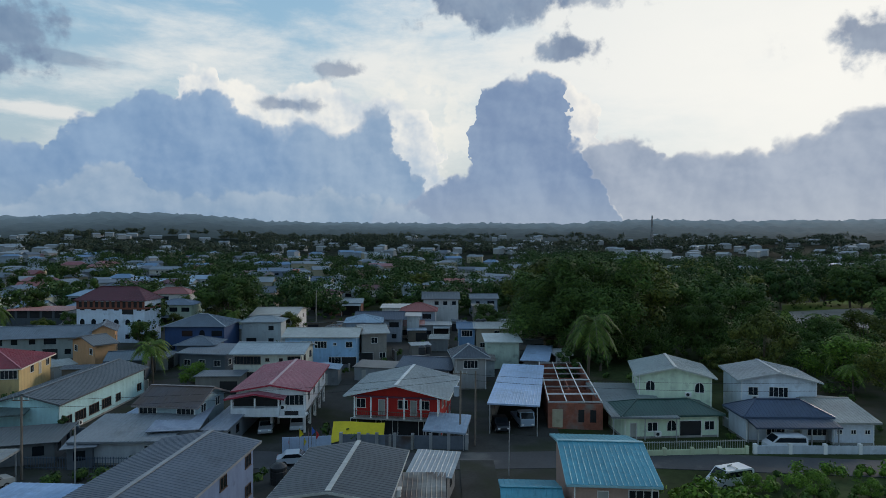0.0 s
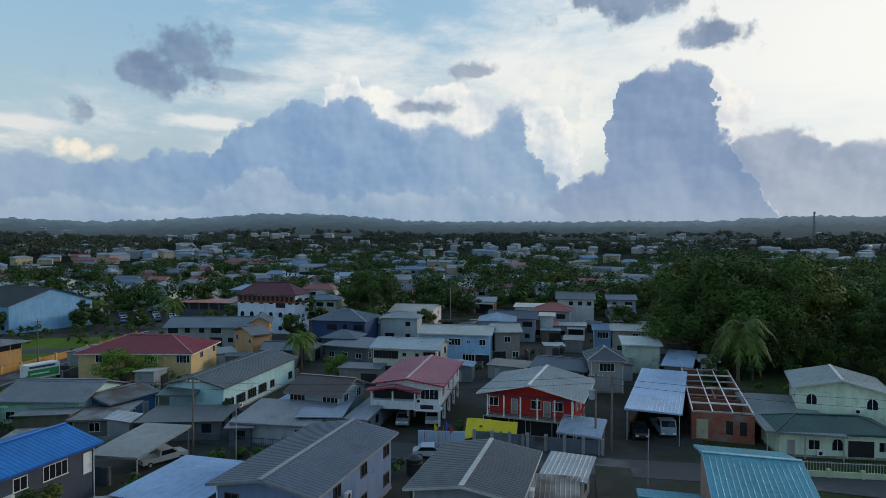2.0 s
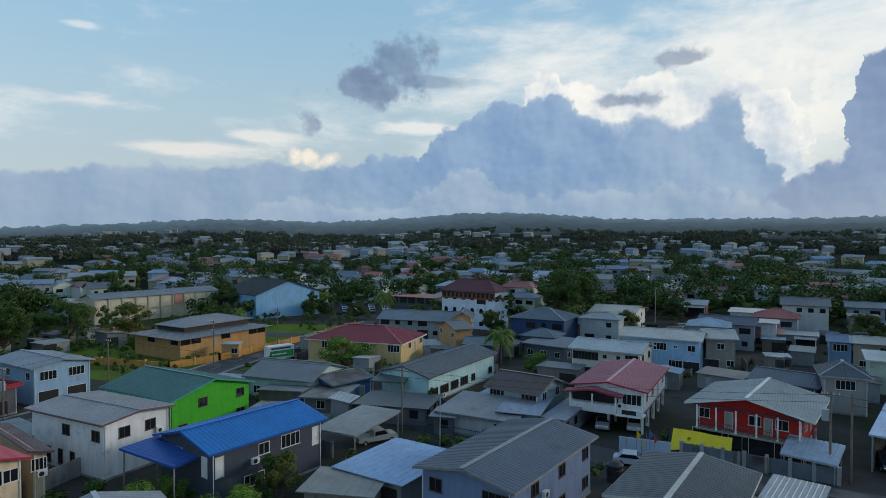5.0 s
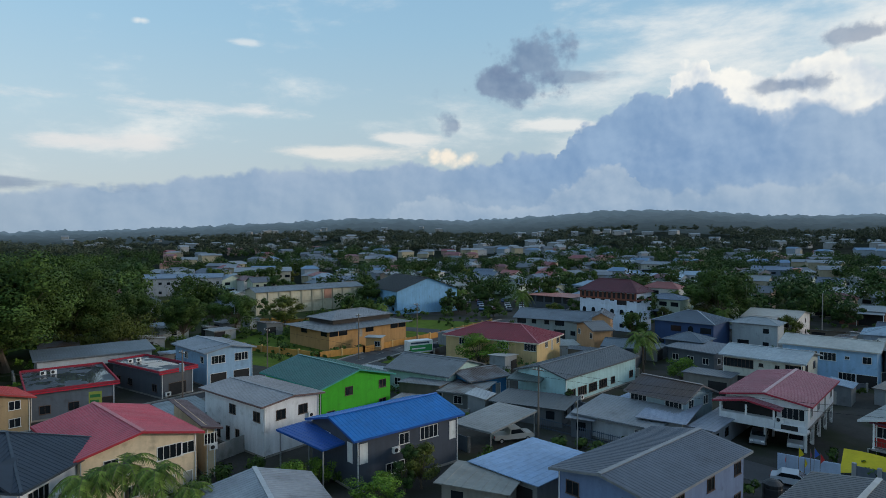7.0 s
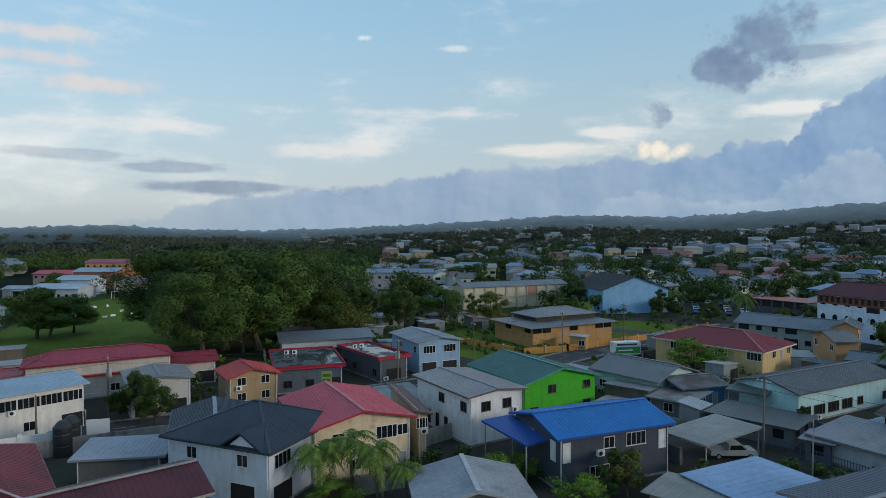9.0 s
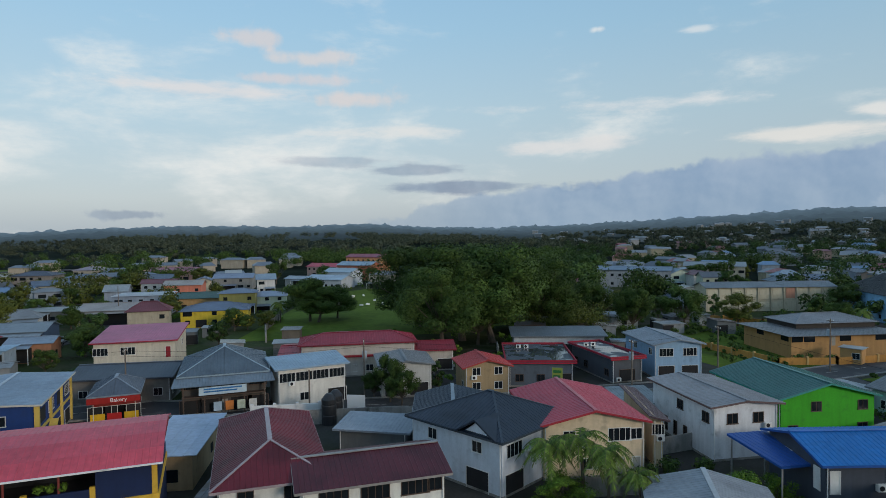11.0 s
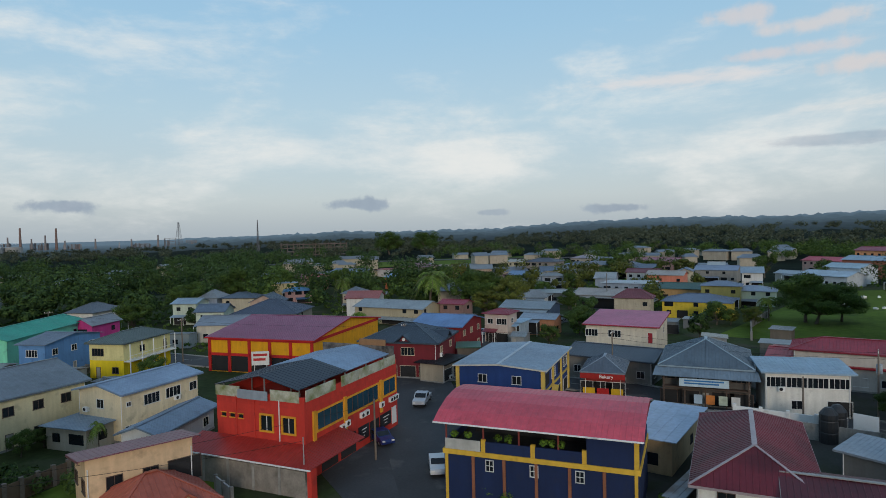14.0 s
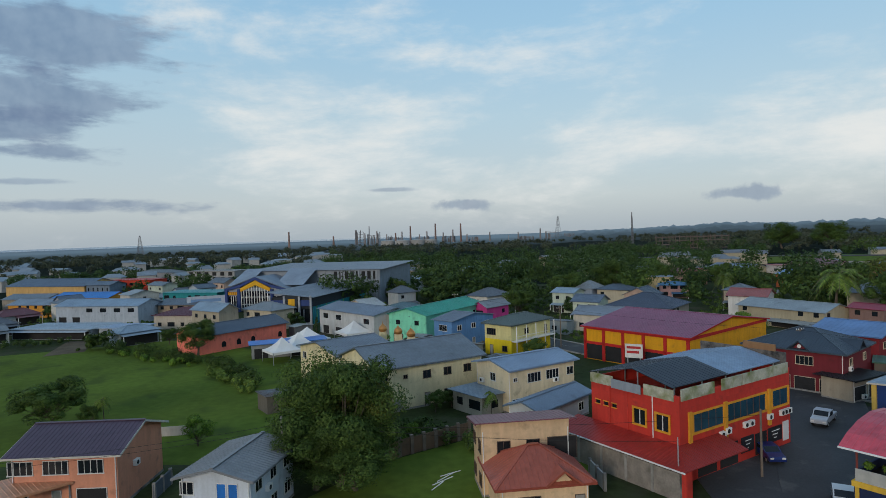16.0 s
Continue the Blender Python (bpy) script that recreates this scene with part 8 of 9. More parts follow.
# ---- outbuildings and small houses between the others ----
SPOTS = []
for o in scene.objects:
    if o.type == "EMPTY" and "category" in o and o["category"] not in ("tree", "palm tree"):
        size = [c.dimensions for c in o.children if c.name.startswith("roof")]
        if size:
            SPOTS.append((o.location.x, o.location.y, 0.46 * max(max(d.x, d.y) for d in size), math.degrees(o.rotation_euler.z)))
        else:
            SPOTS.append((o.location.x, o.location.y, 2.0, 0.0))
for line, gap in (([(-112, 150), (-108, 112), (-97, 70), (-94, 41), (-92, 10), (-93, -10), (-96, -33), (-94, -50), (-88, -70), (-75, -110), (-66, -160)], 4.5), ([(62, 67), (21, 73), (0, 72), (-19, 72), (-45, 75), (-97, 80)], 3.5),
                  ([(-36, -22), (-54, -41), (-64, -51), (-80, -65), (-92, -72), (-140, -77), (-180, -72)], 6.5), ([(-112, 120), (-150, 110), (-189, 83), (-240, 95)], 4), ([(4, 71), (5, 45)], 3.0)):
    for i in range(len(line) - 1):
        p0, p1 = Vector(line[i]), Vector(line[i + 1])
        for k in range(int((p1 - p0).length / 4) + 1):
            q = p0.lerp(p1, k * 4 / (p1 - p0).length)
            SPOTS.append((q.x, q.y, gap, 0.0))
SPOTS += [(-215, 10, 46, 0), (-175, 0, 28, 0), (-255, 15, 40, 0), (15, -135, 40, 0), (45, -140, 40, 0), (30, -105, 26, 0), (-5, -118, 18, 0), (-130, 170, 18, 0), (-20, -245, 42, 0), (-36, -205, 20, 0), (-52, -56, 17, 0), (-54, -27, 12, 0), (19, 98, 13, 0), (-120, 95, 20, 0), (-82, 150, 16, 0), (-70, 138, 10, 0), (-100, 150, 12, 0), (-125, 80, 14, 0), (-150, 130, 18, 0), (-130, 150, 14, 0), (-104, 66, 9, 0), (-112, 62, 10, 0), (-122, 68, 10, 0), (-110, 80, 9, 0), (-112, 96, 9, 0), (-118, 112, 12, 0), (-126, 124, 12, 0), (-140, 104, 12, 0)]
SHED_TOPS = ("7f8689", "8d9599", "6a7076", "8aa0b4", "5d656d", "979b98", "74706c", "a0a6aa")
HOUSE_TOPS = ("7d868c", "67727c", "8f979b", "a3a8a8", "6d4148", "5c6b7d", "8a9fb0", "59616a", "93544f", "4d5a68")
HOUSE_WALLS = ("c2c0b8", "b9b09a", "a8b4bc", "c4b49c", "b8a090", "9fa8ac", "c9c9c6", "a9a08c", "b4bfae", "8f9aa8")


def infill(az0, az1, r0, r1, count, seed, shed=True, snug=0.9):
    rng = random.Random(seed)
    made = tries = 0
    while made < count and tries < count * 30:
        tries += 1
        az, r = rng.uniform(az0, az1), math.sqrt(rng.uniform(r0 * r0, r1 * r1))
        x, y = azr(az, r)
        w, d = (rng.uniform(3.5, 8), rng.uniform(3, 6)) if shed else (rng.uniform(8, 15), rng.uniform(7, 10))
        if any(math.hypot(x - sx, y - sy) < (sr + 0.46 * max(w, d)) * snug for sx, sy, sr, _ in SPOTS):
            continue
        near = min(SPOTS[:140], key=lambda s: math.hypot(x - s[0], y - s[1]))
        ang = near[3] + rng.choice((0, 0, 180, 90)) + rng.uniform(-4, 4)
        rel = (ang - az + 180) % 360 - 180
        if abs(rel) > 90:
            ang += 180
        made += 1
        SPOTS.append((x, y, 0.46 * max(w, d), ang))
        if shed:
            house("shed", x, y, ang, w, d, rng.uniform(2.3, 3.2), rng.uniform(0.2, 0.6), rng.choice(("sb", "sf", "gx", "flat", "sl")), rng.choice(("6f7376", "7d7a74", "8a8f92", "6a6258", "98a0a2")), rng.choice(SHED_TOPS),
                  rng.choice(("low shed of sheet metal in a yard", "small lean-to with weathered sheet roof", "yard shelter with patched sheet roof")), wins="f:" + rng.choice((".D", "D.", "w", "d.", ".")), over=0.3, rust=rng.choice((0.0, 0.0, 0.3, 0.55)), category="shed", group="yard sheds")
        else:
            e = rng.choice((3.4, 5.8, 6.0, 6.2))
            house("house", x, y, ang, w, d, e, rng.uniform(1.2, 2.3), rng.choice(("gx", "gx", "hip", "gy", "hip")), rng.choice(HOUSE_WALLS), rng.choice(HOUSE_TOPS),
                  rng.choice(("plastered house with metal sheet roof among others", "two-tone house with ribbed sheet roof", "family house with low sheet roof")), wins="f:%s" % "/".join("".join(rng.choice("wwW.") for _ in range(max(2, int(w / 3.6)))) for _ in range(1 if e < 4 else 2)), group="town houses", base=ground_height(x, y))


infill(-8, 76, 82, 180, 62, 1)
infill(96, 130, 88, 175, 12, 2)
infill(128, 178, 90, 175, 22, 3)
infill(-6, 70, 150, 330, 74, 4, False)
infill(98, 126, 165, 330, 18, 5, False)
infill(164, 197, 165, 330, 26, 6, False)
infill(128, 165, 170, 240, 10, 7, False)

# ---- finer parts of the houses that stand nearest ----
def on(name):
    return bpy.data.objects[name]


def pink_porch():
    ob = on("pink_roofed_house")
    y = -8.75
    white = paint("d5d9dc")
    box_part("porch_wall", ob, white, -4.9, y - 0.9, 2.6, 1.4, y + 0.6, 3.75)
    # near-black box stands for the shade behind the porch posts
    box_part("porch_back", ob, M_DARK, -4.8, y + 0.2, 3.75, 1.3, y + 0.58, 5.0)
    for x in (-4.8, -1.8, 1.3):
        box_part("porch_post", ob, M_WHITE, x - 0.1, y - 0.88, 3.75, x + 0.1, y - 0.7, 5.0)
    box_part("balcony_slab", ob, M_WHITE, 1.4, y - 1.3, 2.6, 4.9, y + 0.6, 2.85)
    box_part("balcony_front", ob, white, 1.6, y - 1.3, 2.85, 4.9, y - 1.15, 3.6)
    box_part("balcony_panel", ob, M_DARK, 2.2, y - 1.34, 2.95, 4.0, y - 1.31, 3.5)
    for s in (-1, 1):
        sh = Shape()
        e = (-1.75 + s * 3.9, 5.05)
        pts = ((e[0], y - 1.3, e[1]), (e[0], y + 0.7, e[1]), (-1.75, y + 0.7, 5.75), (-1.75, y - 1.3, 5.75))
        slab(sh, *(pts if s > 0 else (pts[1], pts[0], pts[3], pts[2])), 0.45)
        part("porch_roof", sh, tin("8d5560"), ob)
    sh = Shape()
    sh.bar((-5.65, y - 1.34, 4.98), (-1.75, y - 1.34, 5.68), 0.08, 0.22), sh.bar((-1.75, y - 1.34, 5.68), (2.15, y - 1.34, 4.98), 0.08, 0.22)
    part("barge_board", sh, paint("9a3342"), ob)


def gablet(name, turn, at, half, rise, wall, top, reach=4.0, window=False):
    """A small gable breaking a hipped roof; turn names the face (0 front, 90 right), at its place along it."""
    ob = on(name)
    pts = [v.co for c in ob.children if c.name.startswith("roof") for v in c.data.vertices]
    a, b, e = max(p.x for p in pts), max(p.y for p in pts), min(p.z for p in pts) + 0.1
    w, b = (a, b) if turn == 0 else (b, a)
    x0, m = at * w, pose(0, 0, 0, 0, 0, turn)
    made = []
    sh = Shape()
    sh.prism([(x0 - half + 0.3, -b + 0.35, e - 0.4), (x0 + half - 0.3, -b + 0.35, e - 0.4), (x0, -b + 0.35, e + rise - 0.2)], (0, 0.4, 0))
    made.append(part("gable_wall", sh, paint(wall), ob))
    for s in (-1, 1):
        sh = Shape()
        q = ((x0 + s * half, -b - 0.1, e), (x0 + s * half, -b + 0.3, e), (x0, -b + reach, e + rise), (x0, -b - 0.1, e + rise))
        sh.prism(q if s > 0 else (q[1], q[0], q[3], q[2]), (0, 0, -0.1))
        made.append(part("gable_roof", sh, tin(top), ob))
        sh = Shape()
        sh.bar((x0 + s * half, -b - 0.12, e - 0.07), (x0, -b - 0.12, e + rise - 0.02), 0.06, 0.18)
        made.append(part("barge_board", sh, tin(top), ob))
    if window:
        sh = Shape()
        sh.rod((x0, -b + 0.3, e + rise * 0.35), (x0, -b + 0.34, e + rise * 0.35), 0.3, 0.3, 12)
        made.append(part("round_vent", sh, M_WHITE, ob))
    for p in made:
        p.matrix_local = m


def church_band():
    ob = on("church_hall")
    a, b = 8.71, 3.95
    brick = paint("7d4a3a")
    for s in ((-a, -b - 0.08, 8.3, a, -b - 0.01, 8.75), (a + 0.01, -b, 8.3, a + 0.08, b, 8.75)):
        box_part("brick_sill", ob, brick, *s)
    # flat near-black sheet paints the shade of the open storey
    box_part("open_band", ob, M_DARK, -a + 0.1, -b - 0.05, 8.75, a - 0.1, -b - 0.01, 10.2)
    for i in range(13):
        x = -a + 0.3 + i * (2 * a - 0.6) / 12
        box_part("brick_pier", ob, brick, x - 0.28, -b - 0.12, 8.75, x + 0.28, -b - 0.051, 10.3)
    sh, rng = Shape(), random.Random(8)
    for _ in range(26):
        leaf_blob(sh, (a + 0.25, rng.uniform(-b, b), rng.uniform(0.5, 9.5)), 0.9, 26, 0.3, rng)
    part("creeper", sh, LEAVES[2], ob, "dark creeper covering the side wall")


def shop_panels():
    ob = on("magenta_shop")
    red, b = paint("b3221f"), 30.63 / 2 - 0.6
    for s in ((-11.2, -b - 0.2, 6.0, 11.2, -b - 0.01, 6.5), (-11.2, -b - 0.2, 3.1, 11.2, -b - 0.01, 3.6)):
        box_part("red_band", ob, red, *s)
    for i in range(6):
        x = -11 + i * 4.4
        box_part("red_pier", ob, red, x - 0.3, -b - 0.2, 0, x + 0.3, -b - 0.011, 6.0)
    # the shaded ground floor is painted as near-black sheets between the piers
    for i in range(5):
        box_part("shop_front", ob, M_DARK, -10.65 + i * 4.4, -b - 0.06, 0.15, -6.95 + i * 4.4, -b - 0.01, 3.05)
    a = 23.47 / 2 - 0.6
    box_part("red_band", ob, red, a + 0.01, -b, 6.0, a + 0.2, b, 6.5)


def blue_shop_trim():
    ob = on("blue_shop")
    a, b, yel = 6.24, 8.36, paint("d6b65a")
    for x, y in ((-a, -b), (a, -b), (a, -b / 3), (a, b / 3), (a, b)):
        box_part("pillar", ob, yel, x - 0.25, y - 0.25, 0, x + 0.25, y + 0.25, 6.3)
    box_part("floor_band", ob, yel, a + 0.01, -b + 0.26, 3.2, a + 0.16, b - 0.26, 3.5)
    # thin sheets on the wall face, painted near-black like shaded recesses
    for i in range(4):
        y = -b + 2.4 + i * 4.0
        box_part("recess", ob, M_DARK, a + 0.005, y - 1.2, 3.9, a + 0.03, y + 1.2, 5.6)
    sh = Shape()
    sh.bar((a + 0.6, -b + 0.6, 0.2), (a + 0.6, -b / 3 - 0.4, 3.3), 0.9, 0.18)
    part("stair", sh, yel, ob)


def awnings():
    ob = on("pharmacy")
    a, b = 6.34, 7.5
    sh = Shape()
    slab(sh, (-a - 0.6, -b - 1.5, 4.6), (a + 0.6, -b - 1.5, 4.6), (a + 0.3, -b + 0.2, 5.6), (-a - 0.3, -b + 0.2, 5.6), 0.4)
    part("awning", sh, tin("6d7d8a"), ob)
    for x in (-5.5, -2.7, 0, 2.7, 5.5):
        box_part("gallery_post", ob, M_DARKFRAME, x - 0.08, -b - 0.4, 0, x + 0.08, -b - 0.24, 4.9)
    box_part("gallery_floor", ob, M_DARKFRAME, -5.7, -b - 0.5, 2.75, 5.7, -b + 0.55, 2.9)
    for i, c in enumerate(("9fb4c4", "c97a3a", "b9c4b0", "d0d0cc")):
        box_part("poster", ob, paint(c), -1.5 + i * 1.6, -b - 0.55, 0.7, -0.4 + i * 1.6, -b - 0.52, 2.0)


def lettering(text, size, mat, m, label):
    cu = bpy.data.curves.new("lettering", "FONT")
    cu.body, cu.size, cu.extrude, cu.align_x = text, size, 0.02, "CENTER"
    cu.materials.append(mat)
    ob = new("lettering", cu)
    ob.matrix_world = m
    return tagged(ob, label, "lettering")


def flags():
    for i, (c, x, y, h) in enumerate((("c9b416", -17.0, 73.0, 3.6), ("3a5fae", -15.6, 73.2, 3.8), ("c03030", -15.0, 73.0, 3.4), ("c9b416", -16.4, 72.9, 2.6), ("b04a90", -15.9, 73.1, 3.5), ("c03030", -18.2, 73.2, 2.4))):
        ob = root("prayer_flag", x, y, 0, 20 * i, "small coloured flag on a bamboo pole", "flag", "prayer flags")
        sh = Shape()
        sh.rod((0, 0, 0), (0.06, 0, h), 0.035, 0.02, 6)
        part("bamboo_pole", sh, M_WOOD, ob)
        sh = Shape()
        sh.prism([(0.06, 0, h - 0.1), (0.06, 0, h - 1.2), (0.3, 0.05, h - 1.0), (0.55, 0.1, h - 0.8)], (0, 0.02, 0))
        part("cloth", sh, paint(c), ob)


def grave_stones():
    rng = random.Random(21)
    for i in range(18):
        x, y = azr(rng.uniform(86.5, 93.5), rng.uniform(215, 262))
        sh = Shape()
        w, h = rng.uniform(0.5, 1.4), rng.uniform(0.4, 1.0)
        sh.prism([(-w / 2, -0.15, 0), (w / 2, -0.15, 0), (w / 2, -0.15, h * 0.8), (0, -0.15, h), (-w / 2, -0.15, h * 0.8)], (0, rng.uniform(0.3, 1.8), 0))
        solid("white_stone", sh, M_WHITE, "white stone marker in the pasture grass", "stone", "white stones", at=pose(x, y, 0, 0, 0, rng.uniform(60, 120)))


def garage_walls():
    ob = on("open_garage")
    r = [c for c in ob.children if c.name.startswith("roof")][0]
    a, b = r.dimensions.x / 2 - 0.4, max(abs(v.co.y) for v in r.data.vertices) - 0.4
    box_part("side_wall", ob, M_CONCRETE, -a - 0.15, -b, 0, -a, b, 4.1), box_part("back_wall", ob, M_CONCRETE, -a, b - 0.15, 0, a, b, 4.4)
    box_part("floor", ob, M_YARD, -a, -b, 0.02, a, b - 0.16, 0.1)


def school_front():
    ob = on("light_hall")
    a, b, pale = 41.17 / 2 - 0.6, 4.4, paint("b4ad97")
    for i in range(11):
        x = -a + i * 2 * a / 10
        box_part("pier", ob, pale, x - 0.25, -b - 0.35, 0, x + 0.25, -b - 0.01, 7.2)
    box_part("floor_band", ob, pale, -a, -b - 0.2, 3.5, a, -b - 0.012, 3.9)
    for lv in (0.3, 4.1):
        for i in range(10):
            x = -a + (i + 0.5) * 2 * a / 10
            if i != 6:
                box_part("louvre_panel", ob, paint("c9c2aa"), x - 1.5, -b - 0.08, lv + 1.0, x + 1.5, -b - 0.013, lv + 2.6)
    box_part("entrance_bay", ob, paint("b98a74"), -a + 6.15 * 2 * a / 10, -b - 0.15, 3.95, -a + 6.85 * 2 * a / 10, -b - 0.014, 7.1, label="rose painted entrance bay")


def upper_storey():
    """Pale upper walls and a gallery on the bright yellow house."""
    ob = on("yellow_house")
    a, b, pale = 3.63, 6.64, paint("d9cf93")
    for x0, y0, x1, y1 in ((-a - 0.012, -b - 0.012, a + 0.012, -b - 0.001), (a + 0.001, -b - 0.012, a + 0.012, b), (-a - 0.012, -b, -a - 0.001, b)):
        box_part("upper_wall", ob, pale, x0, y0, 3.35, x1, y1, 6.4)
    box_part("gallery_floor", ob, M_WHITE, a + 0.02, -b, 3.1, a + 1.4, b, 3.3)
    for i in range(5):
        y = -b + 0.2 + i * (2 * b - 0.4) / 4
        box_part("gallery_post", ob, M_WHITE, a + 1.2, y - 0.07, 0, a + 1.34, y + 0.07, 6.4)
    for z in (3.7, 4.2):
        box_part("gallery_rail", ob, M_WHITE, a + 1.24, -b, z, a + 1.3, b, z + 0.06)


pink_porch()
upper_storey()
school_front()
garage_walls()
gablet("dark_hipped_house", 0, 0.5, 2.6, 1.5, "cfd6de", "28323f")
gablet("maroon_dark_roofed_house", 0, 0.15, 1.6, 1.3, "6e2028", "36424f", 4.0, True)
gablet("maroon_dark_roofed_house", 90, 0.0, 1.6, 1.3, "6e2028", "36424f", 4.0, True)
gablet("tiled_house", 0, 0.35, 1.7, 1.2, "dcbd97", "a85a48")
church_band()
shop_panels()
blue_shop_trim()
awnings()
flags()
grave_stones()
# bakery name board
m = on("bakery").matrix_world
bak = on("bakery")
box_part("name_board", bak, paint("a3241f"), -3.3, -4.62, 2.75, 3.3, -4.45, 3.55, label="red name board of the bakery")
lettering("Bakery", 0.75, M_WHITE, m @ pose(0.6, -4.64, 2.9, 90, 0, 0), "white letters on the red bakery board")
for i, c in enumerate(("d6a820", "b3221f", "d6a820")):
    box_part("painted_panel", bak, paint(c), -3.0 + i * 2.1, -4.0, 0.1, -1.2 + i * 2.1, -3.92, 1.2)

# ---- woods ----
def clear_of(x, y):
    """Keeps scattered trees off roads, fields and the town blocks."""
    return not any(math.hypot(x - hx, y - hy) < hr for hx, hy, hr in TAKEN)


TAKEN = []
for o in scene.objects:
    if o.type == "EMPTY" and "category" in o and o["category"] not in ("tree", "palm tree"):
        wide = [c.dimensions for c in o.children if c.name.startswith("roof")]
        if wide:
            TAKEN.append((o.location.x, o.location.y, 0.5 * max(wide[0].x, wide[0].y) + 1.0))


for line, gap in (([(-112, 150), (-108, 112), (-97, 70), (-94, 41), (-92, 10), (-93, -10), (-96, -33), (-94, -50), (-88, -70), (-75, -110), (-66, -160)], 5.5), ([(62, 67), (21, 73), (0, 72), (-19, 72), (-45, 75), (-97, 80)], 4.5),
                  ([(-36, -22), (-54, -41), (-64, -51), (-80, -65), (-92, -72), (-140, -77), (-180, -72)], 7.5), ([(-112, 120), (-150, 110), (-189, 83), (-240, 95), (-302, 120)], 5), ([(4, 71), (5, 45)], 3.5)):
    for i in range(len(line) - 1):
        a, b = Vector(line[i]), Vector(line[i + 1])
        for k in range(int((b - a).length / 4) + 1):
            p = a.lerp(b, k * 4 / (b - a).length)
            TAKEN.append((p.x, p.y, gap))
TAKEN += [(-215, 10, 44), (-180, 0, 26), (-250, 15, 36), (15, -135, 38), (45, -140, 36), (30, -105, 22), (-5, -115, 16), (-128, 168, 16)]
TAKEN += [(x, y, 22) for x, y in ((116.0, 196.3), (129.6, 203.6), (139.0, 203.8), (154.0, 211.6), (102.0, 167.4), (114.9, 170.7), (125.9, 172.9))]


def woods(az0, az1, r0, r1, count, h0, h1, kinds, seed, group):
    rng = random.Random(seed)
    made = tries = 0
    while made < count and tries < count * 8:
        tries += 1
        az, r = rng.uniform(az0, az1), math.sqrt(rng.uniform(r0 * r0, r1 * r1))
        x, y = azr(az, r)
        if not clear_of(x, y):
            continue
        made += 1
        tree(rng.choice(kinds), x, y, rng.uniform(h0, h1), rng.uniform(0.9, 1.35), rng.uniform(0, 360), ground_height(x, y) - 0.2, group)


MID = ("mid", "mid2", "mid3", "near", "mid2")
woods(-38, -9, 168, 300, 44, 9, 17, MID, 1, "wood behind the mint house")
woods(-10, 40, 215, 330, 10, 7, 12, MID, 3, "trees among the houses")
woods(70, 84, 185, 290, 16, 10, 17, ("mid", "mid2", "mid"), 5, "wood beside the pasture")
woods(38, 70, 230, 330, 10, 7, 12, MID, 6, "trees round the school")
woods(84, 125, 290, 360, 8, 7, 12, MID, 7, "trees beyond the pasture")
woods(100, 128, 170, 290, 16, 5, 10, MID, 8, "trees behind the shops")
woods(125, 165, 195, 290, 24, 8, 13, MID, 9, "wood behind the junction")


def far_woods(name, az0, az1, r0, r1, count, seed, mat, sprays=26, size=1.9, h0=5, h1=11):
    """Distant tree crowns, past counting, as one piece of stuff."""
    rng, sh = random.Random(seed), Shape()
    made = tries = 0
    while made < count and tries < 5 * count:
        tries += 1
        az, r = rng.uniform(az0, az1), math.sqrt(rng.uniform(r0 * r0, r1 * r1))
        x, y = azr(az, r)
        if r < 620 and not clear_of(x, y):
            continue
        if noise.noise(Vector((x, y, 20)) * 0.006) + 0.6 * noise.noise(Vector((x, y, 50)) * 0.019) < -0.16 + (0.12 if r > 600 else 0.0):
            continue
        made += 1
        h, z = h0 + (h1 - h0) * 1.5 * rng.random() ** 1.6, ground_height(x, y)
        for _ in range(3 if h < 5 else 5):
            leaf_blob(sh, (x + rng.gauss(0, h * 0.22), y + rng.gauss(0, h * 0.22), z + h * rng.uniform(0.4, 0.72)), h * rng.uniform(0.26, 0.4), sprays // (3 if h < 5 else 5), size * 1.4, rng, 0.85, 0.4)
    return solid(name, sh, mat, "distant treetops covering the plain", "woods", kind="stuff")


far_woods("tree_belt", -44, -8, 180, 420, 210, 41, LEAVES[2], 420, 0.48, 9, 16)
far_woods("tree_belt", -44, -8, 180, 420, 110, 141, LEAVES[1], 420, 0.48, 7, 14)
far_woods("tree_belt", -44, -8, 420, 700, 480, 241, LEAVES[2], 230, 0.5, 8, 14)
far_woods("tree_belt", -8, 72, 200, 420, 290, 42, LEAVES[2], 360, 0.48, 6, 13)
far_woods("tree_belt", -8, 72, 200, 420, 190, 142, LEAVES[0], 360, 0.48, 5, 12)
far_woods("tree_belt", -8, 72, 420, 700, 560, 242, LEAVES[2], 230, 0.5, 6, 12)
far_woods("tree_belt", 69, 84, 185, 330, 50, 143, LEAVES[0], 420, 0.48, 9, 15)
far_woods("tree_belt", 72, 125, 340, 640, 420, 43, LEAVES[0], 300, 0.48, 7, 12)
far_woods("tree_belt", 100, 128, 200, 340, 60, 144, LEAVES[1], 360, 0.45, 5, 10)
far_woods("tree_belt", 125, 170, 200, 330, 70, 44, LEAVES[2], 560, 0.45, 9, 17)
far_woods("tree_belt", 125, 170, 210, 330, 40, 244, LEAVES[0], 480, 0.45, 6, 12)
far_woods("tree_belt", 125, 170, 330, 520, 190, 145, LEAVES[2], 380, 0.5, 8, 16)
far_woods("tree_belt", 165, 200, 255, 500, 240, 45, LEAVES[2], 240, 0.5, 6, 10)
# distance haze is mixed into the leaf colour of these woods
far_woods("far_woods", 112, 200, 540, 1000, 800, 46, MATS["haze_tinted_leaves"], 120, 0.8, 8, 13)
